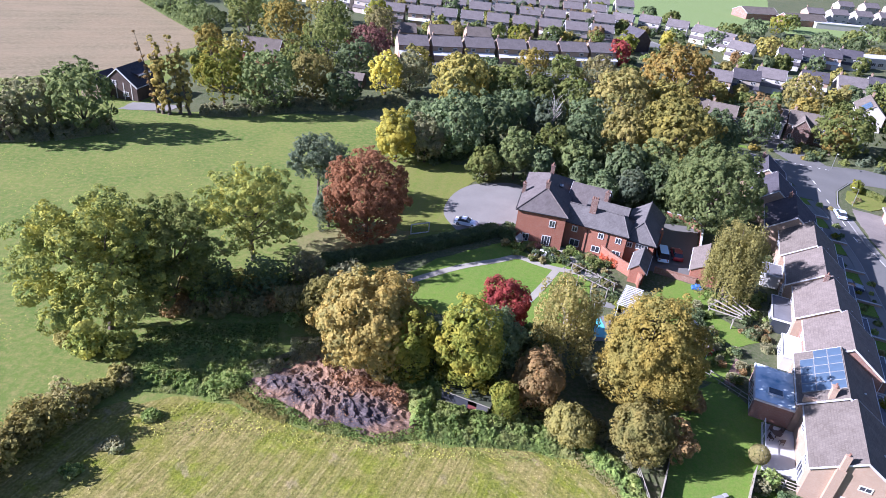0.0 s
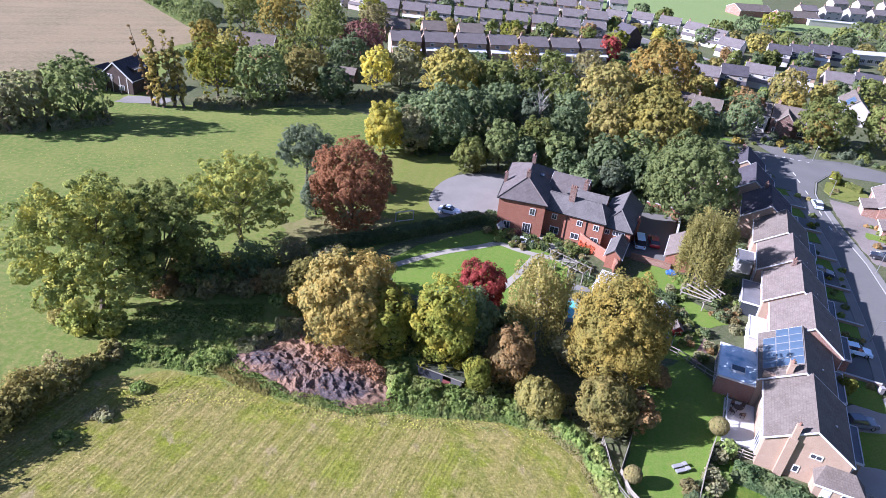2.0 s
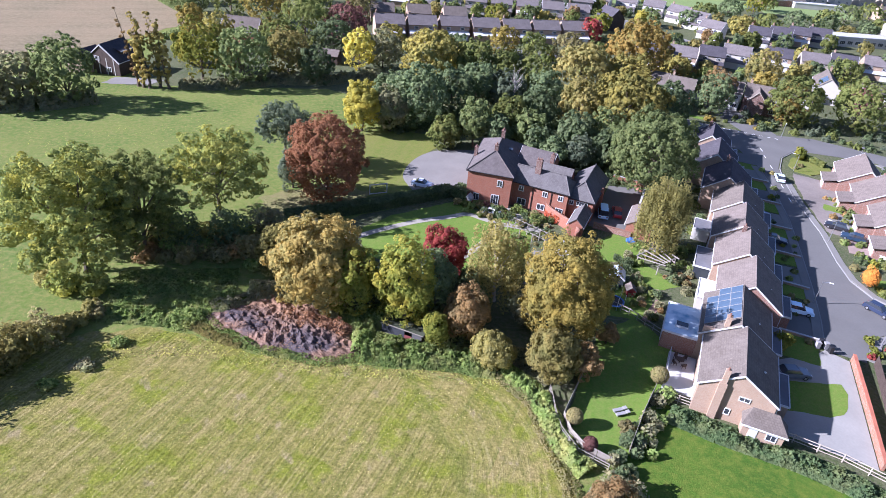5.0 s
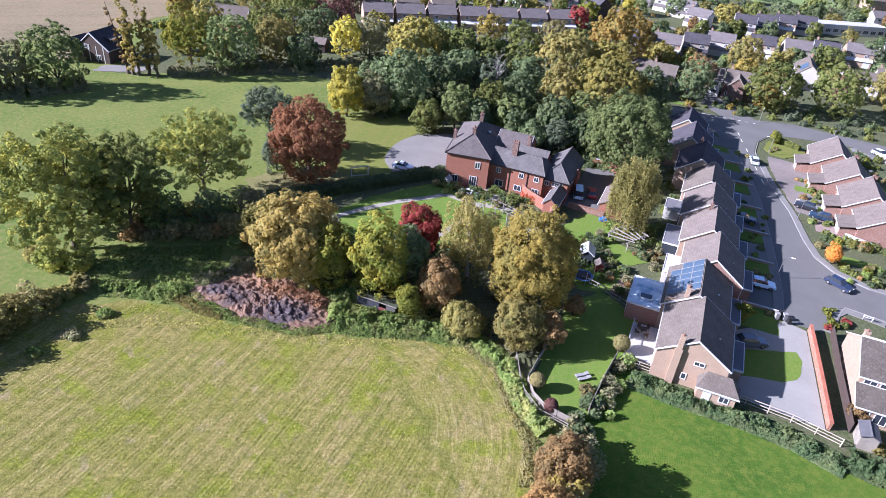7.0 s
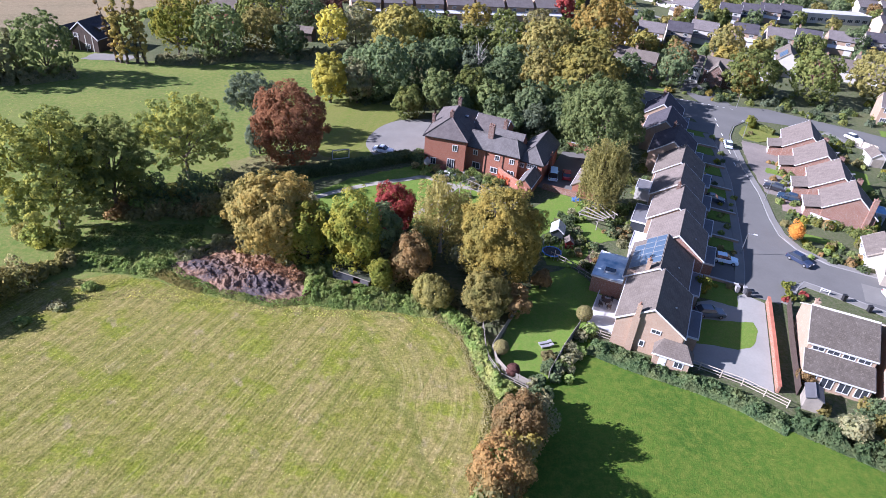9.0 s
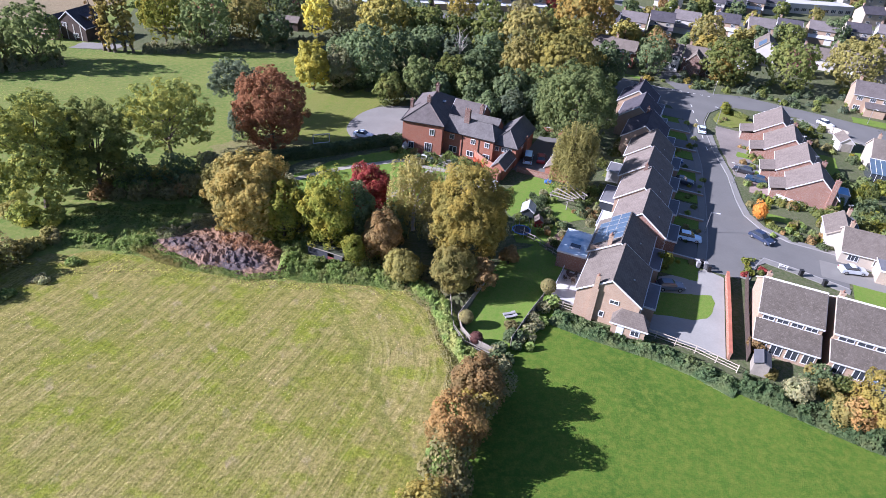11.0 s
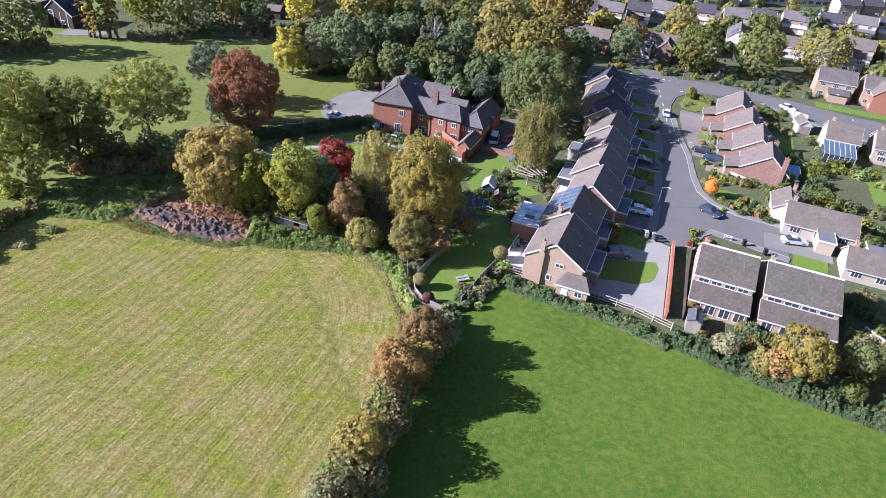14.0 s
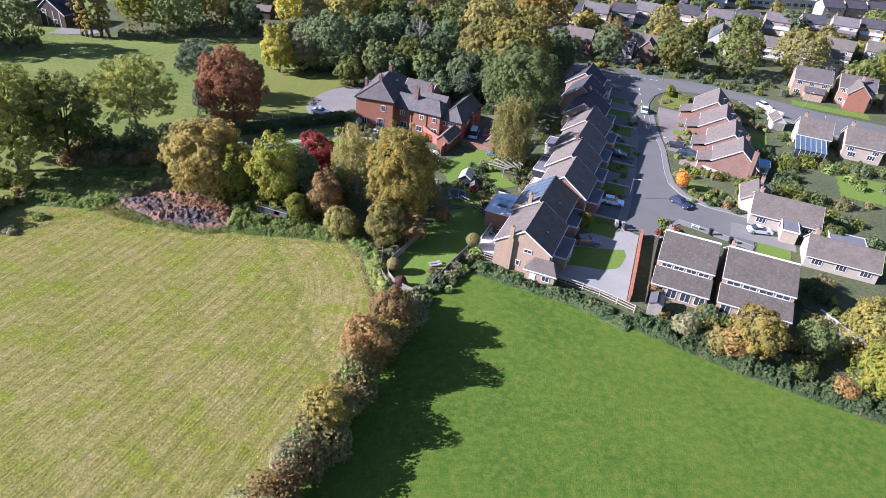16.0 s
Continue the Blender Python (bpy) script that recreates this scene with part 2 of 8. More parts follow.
DRYLAWN = grass("dry_lawn", (0.14, 0.2, 0.032), (0.19, 0.225, 0.042), (0.235, 0.225, 0.07), 1.5, stripes=(75, 0.5, 0.35), bump=0.02)
ASPHALT = plain("asphalt", (0.135, 0.132, 0.123), 0.9, vary=0.12, scale=0.8, bump=0.01)
PAVING = plain("paving", (0.192, 0.185, 0.166), 0.9, vary=0.12, scale=1.5, bump=0.01)
CONCRETE = plain("concrete", (0.275, 0.268, 0.242), 0.85, vary=0.15, scale=0.8, bump=0.01)
GRAVEL = plain("gravel", (0.2, 0.189, 0.17), 0.95, vary=0.15, scale=1.0, bump=0.02)
KERB = plain("kerb_stone", (0.25, 0.243, 0.23), 0.85, vary=0.1)
LINE = plain("road_paint", (0.75, 0.75, 0.72), 0.7, vary=0.1)
STONE = plain("path_stone", (0.3, 0.278, 0.225), 0.9, vary=0.15, scale=1.2, bump=0.01)
PATIO = plain("pale_paving", (0.43, 0.425, 0.41), 0.8, vary=0.08, bump=0.01)
WOOD = plain("weathered_wood", (0.25, 0.225, 0.185), 0.9, vary=0.3, scale=4)
PALEWOOD = plain("pale_wood", (0.4, 0.35, 0.275), 0.85, vary=0.25, scale=4)
DARKWOOD = plain("dark_wood", (0.07, 0.05, 0.04), 0.85, vary=0.3, scale=4)
BARK = plain("bark", (0.11, 0.085, 0.06), 0.95, vary=0.4, scale=3, bump=0.03)
PALEBARK = plain("pale_bark", (0.42, 0.38, 0.33), 0.95, vary=0.3, scale=3, bump=0.03)
WHITE = plain("white_paint", (0.54, 0.54, 0.53), 0.5, vary=0.05)
CREAM = plain("cream_render", (0.36, 0.315, 0.255), 0.85, vary=0.08)
RENDER = plain("white_render", (0.46, 0.435, 0.39), 0.85, vary=0.08)
METAL = plain("galvanised_metal", (0.5, 0.5, 0.5), 0.4, 0.9, vary=0.1)
BLACK = plain("black_plastic", (0.02, 0.02, 0.022), 0.5, vary=0.1)
RUBBER = plain("rubber", (0.025, 0.025, 0.025), 0.85, vary=0.1)
FELT = plain("roof_felt", (0.15, 0.15, 0.16), 0.85, vary=0.2)
POT = plain("terracotta", (0.21, 0.115, 0.08), 0.85, vary=0.2)
BLUE = plain("blue_plastic", (0.05, 0.13, 0.33), 0.5, vary=0.15)
REDP = plain("red_plastic", (0.28, 0.035, 0.035), 0.5, vary=0.15)
COVER = plain("pale_cover", (0.27, 0.265, 0.26), 0.7, vary=0.1)

BRICK_RED = brick("red_brick", (0.31, 0.128, 0.08), (0.245, 0.097, 0.062), (0.27, 0.17, 0.125))
BRICK_TAN = brick("tan_brick", (0.37, 0.262, 0.18), (0.32, 0.22, 0.148), (0.38, 0.32, 0.25))
BRICK_ORANGE = brick("orange_brick", (0.28, 0.15, 0.105), (0.23, 0.12, 0.085))
BRICK_WALL = brick("garden_brick", (0.33, 0.15, 0.09), (0.27, 0.115, 0.07))
BRICK_SOOT = brick("sooty_brick", (0.17, 0.1, 0.075), (0.13, 0.07, 0.055))
BRICK_BUFF = brick("buff_brick", (0.4, 0.33, 0.25), (0.35, 0.28, 0.2))
TILE_BROWN = tiles("brown_tiles", (0.13, 0.11, 0.092))
TILE_GREY = tiles("grey_tiles", (0.107, 0.093, 0.087))
TILE_PALE = tiles("weathered_grey_tiles", (0.14, 0.124, 0.118))
TILE_LICHEN = tiles("lichened_tiles", (0.098, 0.084, 0.069), lichen=1.0)
TILE_PINK = tiles("pinkish_tiles", (0.15, 0.125, 0.107))
TILE_DARK = tiles("dark_tiles", (0.066, 0.061, 0.068))
SLATE = tiles("slate", (0.112, 0.104, 0.099), 0.25, 0.14, 0.8)


def glassy(name, color, rough=0.06):
    m, nt, b = material(name, rough, 0, 0.8)
    nt.links.new(mixed(nt, noise_at(nt, 0.7, 2), color, [c * 1.6 for c in color]), b.inputs["Base Color"])
    return m


# pale patches over blue: the sky's reflection, painted into the base colour
MEMBRANE, _nt, _b = material("sky_painted_membrane", 0.5, 0, 0.1)
_nt.links.new(mixed(_nt, ramp(_nt, noise_at(_nt, 0.45, 3, 0.5), 0.3, 0.47), (0.16, 0.32, 0.43), (0.62, 0.69, 0.72)), _b.inputs["Base Color"])
CLEAR, _nt, _b = material("clear_glass", 0.03, 0, 0.5)
_b.inputs["Transmission Weight"].default_value, _b.inputs["IOR"].default_value = 1.0, 1.45
PANE = glassy("window_glass", (0.03, 0.035, 0.042))
SOLAR = glassy("solar_cell", (0.045, 0.072, 0.105), 0.5)
WATER = glassy("pool_water", (0.09, 0.34, 0.34), 0.3)


def paint(name, color):
    m, nt, b = material(name, 0.3, 0.0, 0.5)
    b.inputs["Coat Weight"].default_value = 0.6
    nt.links.new(mixed(nt, noise_at(nt, 2.0, 3), color, [min(1, c * 1.15) for c in color]), b.inputs["Base Color"])
    return m


L_GREEN = leaf("green_leaves", (0.08, 0.115, 0.032), (0.135, 0.165, 0.042), (0.16, 0.175, 0.046), 1.15)
L_DARK = leaf("dark_green_leaves", (0.05, 0.08, 0.036), (0.095, 0.13, 0.05), (0.10, 0.13, 0.058), 1.45)
L_OAK = leaf("oak_leaves", (0.07, 0.102, 0.03), (0.155, 0.178, 0.034), (0.235, 0.232, 0.038), 1.7, 0.3)
L_YGREEN = leaf("yellow_green_leaves", (0.11, 0.15, 0.026), (0.19, 0.21, 0.034), (0.24, 0.22, 0.034), 1.1)
L_YELLOW = leaf("yellow_leaves", (0.26, 0.25, 0.04), (0.33, 0.305, 0.05), (0.2, 0.215, 0.05), 1.5)
L_GOLD = leaf("golden_leaves", (0.138, 0.12, 0.03), (0.19, 0.155, 0.036), (0.12, 0.12, 0.032), 1.38, 0.4)
L_CHESTNUT = leaf("chestnut_leaves", (0.17, 0.146, 0.045), (0.245, 0.192, 0.056), (0.145, 0.145, 0.046), 1.85, 0.4)
L_ORANGE = leaf("orange_leaves", (0.155, 0.122, 0.034), (0.215, 0.155, 0.042), (0.125, 0.13, 0.038), 1.2)
L_FLAME = leaf("flame_orange_leaves", (0.34, 0.17, 0.035), (0.46, 0.24, 0.045), (0.3, 0.2, 0.05), 1.35)
L_COPPER = leaf("copper_leaves", (0.115, 0.06, 0.034), (0.195, 0.105, 0.056), (0.16, 0.085, 0.046), 1.42)
L_RED = leaf("crimson_leaves", (0.15, 0.028, 0.03), (0.23, 0.06, 0.05), (0.11, 0.035, 0.032), 1.4)
L_BROWN = leaf("brown_leaves", (0.15, 0.114, 0.055), (0.22, 0.15, 0.066), (0.135, 0.114, 0.052), 1.42)
L_BEIGE = leaf("beige_leaves", (0.155, 0.15, 0.065), (0.215, 0.198, 0.085), (0.14, 0.148, 0.055), 1.25)
L_WILLOW = leaf("willow_leaves", (0.13, 0.132, 0.042), (0.185, 0.175, 0.055), (0.145, 0.148, 0.045), 1.38)
L_CREEPER = leaf("creeper_leaves", (0.28, 0.07, 0.035), (0.34, 0.11, 0.045), (0.22, 0.05, 0.03), 1.2)
L_GREYG = leaf("grey_green_leaves", (0.075, 0.11, 0.038), (0.135, 0.165, 0.055), (0.1, 0.135, 0.044), 1.35)
L_OLIVE = leaf("olive_leaves", (0.145, 0.138, 0.044), (0.2, 0.178, 0.058), (0.125, 0.135, 0.04), 1.35)
L_PINE = leaf("pine_needles", (0.05, 0.07, 0.04), (0.085, 0.105, 0.058), (0.06, 0.085, 0.05), 1.5)
L_POPLAR = leaf("poplar_leaves", (0.17, 0.155, 0.05), (0.24, 0.21, 0.06), (0.2, 0.17, 0.05), 1.5, 0.4)
L_AMBER = leaf("amber_leaves", (0.2, 0.135, 0.056), (0.27, 0.172, 0.062), (0.16, 0.138, 0.054), 1.25, 0.4)
# darker bramble colour for the banks that stand in full sun
L_SUN_BRAMBLE = leaf("sunlit_bramble_leaves", (0.05, 0.09, 0.036), (0.085, 0.13, 0.05), (0.11, 0.14, 0.055), 1.3)
L_OCHRE = leaf("ochre_leaves", (0.135, 0.13, 0.034), (0.19, 0.172, 0.04), (0.11, 0.122, 0.034), 1.5, 0.4)
L_PURPLE = leaf("purple_leaves", (0.10, 0.05, 0.05), (0.15, 0.08, 0.07), (0.11, 0.07, 0.055))
# bramble colour raised to make up for deep shade under the trees
L_BRAMBLE = leaf("bramble_leaves", (0.075, 0.12, 0.03), (0.13, 0.18, 0.046), (0.17, 0.185, 0.06), 1.65)
L_DRY = leaf("dry_stems", (0.18, 0.11, 0.065), (0.29, 0.18, 0.105), (0.14, 0.09, 0.06), 1.5)
L_SCRUB = leaf("dark_scrub", (0.085, 0.095, 0.048), (0.15, 0.145, 0.07), (0.12, 0.14, 0.06), 1.9)
L_HAY = leaf("hay_stems", (0.26, 0.235, 0.10), (0.34, 0.30, 0.14), (0.22, 0.23, 0.08))
LEAVES = dict(poplar=L_POPLAR, amber=L_AMBER, sun_bramble=L_SUN_BRAMBLE, chestnut=L_CHESTNUT, ochre=L_OCHRE, olive=L_OLIVE, pine=L_PINE, willow=L_WILLOW, creeper=L_CREEPER, hay=L_HAY, green=L_GREEN, dark=L_DARK, oak=L_OAK, ygreen=L_YGREEN, yellow=L_YELLOW, gold=L_GOLD, orange=L_ORANGE, flame=L_FLAME,
              copper=L_COPPER, red=L_RED, brown=L_BROWN, beige=L_BEIGE, greyg=L_GREYG, purple=L_PURPLE, bramble=L_BRAMBLE, dry=L_DRY, scrub=L_SCRUB)


# ---- mesh helpers ----
AXIS = radians(-27)          # the houses' common direction
RA = Matrix.Rotation(AXIS, 4, "Z")


def at(u, v, z=0.0, turn=0.0):
    """A pose in the houses' own axes: u across the street, v along it."""
    return RA @ Matrix.Translation((u, v, z)) @ Matrix.Rotation(radians(turn), 4, "Z")


def xy_of(u, v):
    p = RA @ Vector((u, v, 0))
    return p.x, p.y


def unwrap(bm):
    """Lay metres on each face: across it, and up it."""
    uvl = bm.loops.layers.uv.verify()
    for f in bm.faces:
        n = f.normal if f.normal.length > 0 else Vector((0, 0, 1))
        side = Vector((0, 0, 1)).cross(n)
        side = side.normalized() if side.length > 0.05 else Vector((1, 0, 0))
        up = n.cross(side)
        for l in f.loops:
            l[uvl].uv = (l.vert.co.dot(side), l.vert.co.dot(up))


def mesh_of(name, bm, mat):
    bm.normal_update()
    unwrap(bm)
    me = bpy.data.meshes.new(name)
    bm.to_mesh(me)
    bm.free()
    me.materials.append(mat)
    return me


def part(name, bm, mat, parent=None, label="", m=None):
    ob = new(name, mesh_of(name, bm, mat) if isinstance(bm, bmesh.types.BMesh) else bm)
    ob.parent = parent
    if m is not None:
        ob.matrix_basis = m
    return tagged(ob, label)


def thing(name, label, category, m, group="", kind=""):
    e = new(name)
    e.matrix_basis = m
    return tagged(e, label, category, group, kind)


def box(bm, x0, x1, y0, y1, z0, z1):
    vs = [bm.verts.new(p) for p in ((x0, y0, z0), (x1, y0, z0), (x1, y1, z0), (x0, y1, z0), (x0, y0, z1), (x1, y0, z1), (x1, y1, z1), (x0, y1, z1))]
    for f in ((0, 3, 2, 1), (4, 5, 6, 7), (0, 1, 5, 4), (1, 2, 6, 5), (2, 3, 7, 6), (3, 0, 4, 7)):
        bm.faces.new([vs[i] for i in f])
    return vs


def boxes(*dims):
    bm = bmesh.new()
    for d in dims:
        box(bm, *d)
    return bm


def softened(bm, w):
    bmesh.ops.bevel(bm, geom=bm.edges[:], offset=w, segments=1, affect="EDGES")
    return bm


def prism(bm, pts, y0, y1):
    """A prism with the outline pts (x, z) from y0 to y1."""
    a = [bm.verts.new((x, y0, z)) for x, z in pts]
    b = [bm.verts.new((x, y1, z)) for x, z in pts]
    n = len(pts)
    bm.faces.new(a)
    bm.faces.new(b[::-1])
    for i in range(n):
        bm.faces.new((a[i], b[i], b[(i + 1) % n], a[(i + 1) % n]))
    bmesh.ops.recalc_face_normals(bm, faces=bm.faces[:])
    return bm


def tube(bm, p0, p1, r0, r1, sides=6):
    d = (Vector(p1) - Vector(p0))
    q = d.to_track_quat("Z", "Y").to_matrix()
    rings = []
    for p, r in ((p0, r0), (p1, r1)):
        rings.append([bm.verts.new(Vector(p) + q @ Vector((math.cos(a) * r, math.sin(a) * r, 0))) for a in [2 * math.pi * i / sides for i in range(sides)]])
    for i in range(sides):
        bm.faces.new((rings[0][i], rings[0][(i + 1) % sides], rings[1][(i + 1) % sides], rings[1][i]))
    bm.faces.new(rings[0][::-1])
    bm.faces.new(rings[1])


def ragged(pts, amp, step, seed):
    """A closed outline with uneven edges."""
    rng = random.Random(seed)
    out = []
    for i, p in enumerate(pts):
        q = pts[(i + 1) % len(pts)]
        n = max(1, int(math.dist(p, q) / step))
        for k in range(n):
            f = k / n
            out.append((p[0] + (q[0] - p[0]) * f + rng.uniform(-amp, amp), p[1] + (q[1] - p[1]) * f + rng.uniform(-amp, amp)))
    return out


def sheet(name, pts, z, mat, label, category, amp=0.0, step=2.0, thick=0.02, parent=None):
    """A flat piece of ground with a visible edge."""
    if amp:
        pts = ragged(pts, amp, step, len(pts) * 7 + int(abs(pts[0][0]) * 10))
    bm = bmesh.new()
    top = [bm.verts.new((x, y, z)) for x, y in pts]
    low = [bm.verts.new((x, y, z - thick)) for x, y in pts]
    f = bm.faces.new(top)
    n = len(pts)
    for i in range(n):
        bm.faces.new((top[i], low[i], low[(i + 1) % n], top[(i + 1) % n]))
    f.normal_update()
    if f.normal.z < 0:
        bmesh.ops.reverse_faces(bm, faces=bm.faces[:])
    bmesh.ops.triangulate(bm, faces=[f])
    me = mesh_of(name, bm, mat)
    return tagged(new(name, me), label, category, kind="structure")


def strip(pts, w):
    """The outline of a band of width w along pts."""
    l, r = [], []
    for i, p in enumerate(pts):
        a, b = pts[max(0, i - 1)], pts[min(len(pts) - 1, i + 1)]
        d = Vector((b[0] - a[0], b[1] - a[1])).normalized()
        l.append((p[0] - d.y * w / 2, p[1] + d.x * w / 2))
        r.append((p[0] + d.y * w / 2, p[1] - d.x * w / 2))
    return l + r[::-1]


def curve_pts(pts, n=6):
    """A smooth line through pts."""
    out = []
    P = [Vector((*p, 0)) for p in pts]
    for i in range(len(P) - 1):
        a, b, c, d = P[max(0, i - 1)], P[i], P[i + 1], P[min(len(P) - 1, i + 2)]
        for k in range(n):
            t = k / n
            q = 0.5 * ((2 * b) + (c - a) * t + (2 * a - 5 * b + 4 * c - d) * t * t + (3 * b - a - 3 * c + d) * t ** 3)
            out.append((q.x, q.y))
    out.append(tuple(pts[-1]))
    return out


# ---- foliage ----
def sprays(rng, pos, nrm, size, mat, name):
    """One mesh of small bent leaf sprays at the given places, facing along nrm."""
    n = len(pos)
    nrm = nrm / np.maximum(np.linalg.norm(nrm, axis=1, keepdims=True), 1e-6)
    r = rng.normal(size=(n, 3))
    t = np.cross(nrm, r)
    t /= np.maximum(np.linalg.norm(t, axis=1, keepdims=True), 1e-6)
    b = np.cross(nrm, t)
    s = np.reshape(size, (-1, 1)) * rng.uniform(0.6, 1.35, (n, 1))
    bend = nrm * s * rng.uniform(-0.1, 0.35, (n, 1))
    v = np.empty((n, 4, 3))
    v[:, 0] = pos - t * s
    v[:, 1] = pos - b * s * 0.62 + bend
    v[:, 2] = pos + t * s * 0.9
    v[:, 3] = pos + b * s * 0.62 + bend * 0.6
    me = bpy.data.meshes.new(name)
    me.vertices.add(4 * n)
    me.vertices.foreach_set("co", v.ravel())
    me.loops.add(4 * n)
    me.loops.foreach_set("vertex_index", np.arange(4 * n))
    me.polygons.add(n)
    me.polygons.foreach_set("loop_start", np.arange(0, 4 * n, 4))
    me.update(calc_edges=True)
    me.materials.append(mat)
    return me


def on_lobes(rng, lobes, n, squash=0.85, depth=0.42, wild=0.6):
    """Places and facings scattered over round lobes (x, y, z, r), few of them deep inside another lobe."""
    w = lobes[:, 3] ** 2
    k = rng.choice(len(lobes), size=int(n * 1.8), p=w / w.sum())
    d = rng.normal(size=(len(k), 3))
    d /= np.linalg.norm(d, axis=1, keepdims=True)
    rad = lobes[k, 3:4] * (1 - depth * rng.random((len(k), 1)) ** 1.5)
    p = lobes[k, :3] + d * rad * (1, 1, squash)
    far = np.linalg.norm((p[:, None] - lobes[None, :, :3]) / (1, 1, squash), axis=2) / lobes[None, :, 3]
    keep = (far.min(1) > 0.55)
    p, d = p[keep][:n], d[keep][:n]
    return p, d + wild * rng.normal(size=d.shape) + (0, 0, 0.25)


def on_clumps(rng, lobes, n, clump, squash=0.85, depth=0.3, each=64):
    """Leaves in small clumps that sit over the lobes, with gaps between them."""
    k = max(12, int(n / each))
    c, out = on_lobes(rng, lobes, k, squash, depth, 0.25)
    out = out / np.maximum(np.linalg.norm(out, axis=1, keepdims=True), 1e-6)
    r = clump * rng.uniform(0.55, 1.35, len(c))
    i = rng.choice(len(c), size=n, p=r ** 2 / (r ** 2).sum())
    d = rng.normal(size=(n, 3))
    d /= np.linalg.norm(d, axis=1, keepdims=True)
    low = (d * out[i]).sum(1) < -0.2
    d[low] = -d[low]
    p = c[i] + d * r[i][:, None] * (1, 1, 0.75) * (1 - 0.35 * rng.random((n, 1)) ** 2)
    return p, 0.75 * d + 0.7 * out[i] + 0.32 * rng.normal(size=d.shape) + (0, 0, 0.2)


def lumps(q, seed):
    """Smooth uneven values in about -1 to 1 at the places q, from a few crossing waves."""
    g = np.random.default_rng(seed)
    out = np.zeros(len(q))
    for a in range(7):
        k = g.normal(size=3)
        out += np.sin(q @ (k / np.linalg.norm(k)) * g.uniform(0.75, 1.5) + g.uniform(0, 6.28))
    return out / 2.6


def full_crown(rng, r, h, base, n, size, egg, seed, clump=0.42):
    """A closed, rounded crown: an uneven skin of small leaf clumps over a darker inner layer."""
    zc = base + (h - base) * (0.43 if egg else 0.46)

    def skin(d):
        up = d[:, 2] > 0
        a = np.where(up, h - zc, zc - base)
        flat = np.sqrt(np.maximum(0.0, 1 - d[:, 2] ** 2))
        e = np.where(up, 2.0 if egg else 2.3, 2.6)
        rad = ((flat / r) ** e + (np.abs(d[:, 2]) / a) ** e) ** (-1 / e)
        q = d * rad[:, None]
        rad = rad * (1 + 0.11 * lumps(q * (0.9 + 2.2 / r), seed) + 0.055 * lumps(q * 2.1, seed + 1)) - 0.25
        return d * rad[:, None]

    def spread(m):
        z = np.where(rng.random(m) < 0.74, rng.uniform(-0.1, 1, m), rng.uniform(-0.92, -0.1, m))
        a = rng.uniform(0, 2 * math.pi, m)
        f = np.sqrt(1 - z * z)
        return np.stack([np.cos(a) * f, np.sin(a) * f, z], 1)

    m = int(n * 0.26)
    d0 = spread(m)
    p0 = skin(d0) * rng.uniform(0.8, 0.93, (m, 1))
    k = max(24, int((n - m) / 26))
    dc = spread(k)
    c = skin(dc) * (1 - 0.1 * rng.random((k, 1)) ** 2)
    cr = clump * rng.uniform(0.55, 1.45, k)
    i = rng.choice(k, size=n - m, p=cr ** 2 / (cr ** 2).sum())
    d = rng.normal(size=(n - m, 3))
    d /= np.linalg.norm(d, axis=1, keepdims=True)
    low = (d * dc[i]).sum(1) < -0.3
    d[low] = -d[low]
    p1 = c[i] + d * cr[i][:, None] * (1 - 0.4 * rng.random((n - m, 1)) ** 2)
    P = np.concatenate([p0, p1]) + (0, 0, zc)
    D = np.concatenate([d0 + 0.5 * rng.normal(size=d0.shape), 0.8 * d + 0.75 * dc[i] + 0.35 * rng.normal(size=d.shape) + (0, 0, 0.15)])
    S = np.concatenate([np.full(m, size * 1.6), np.full(n - m, size)])
    return P, D, S


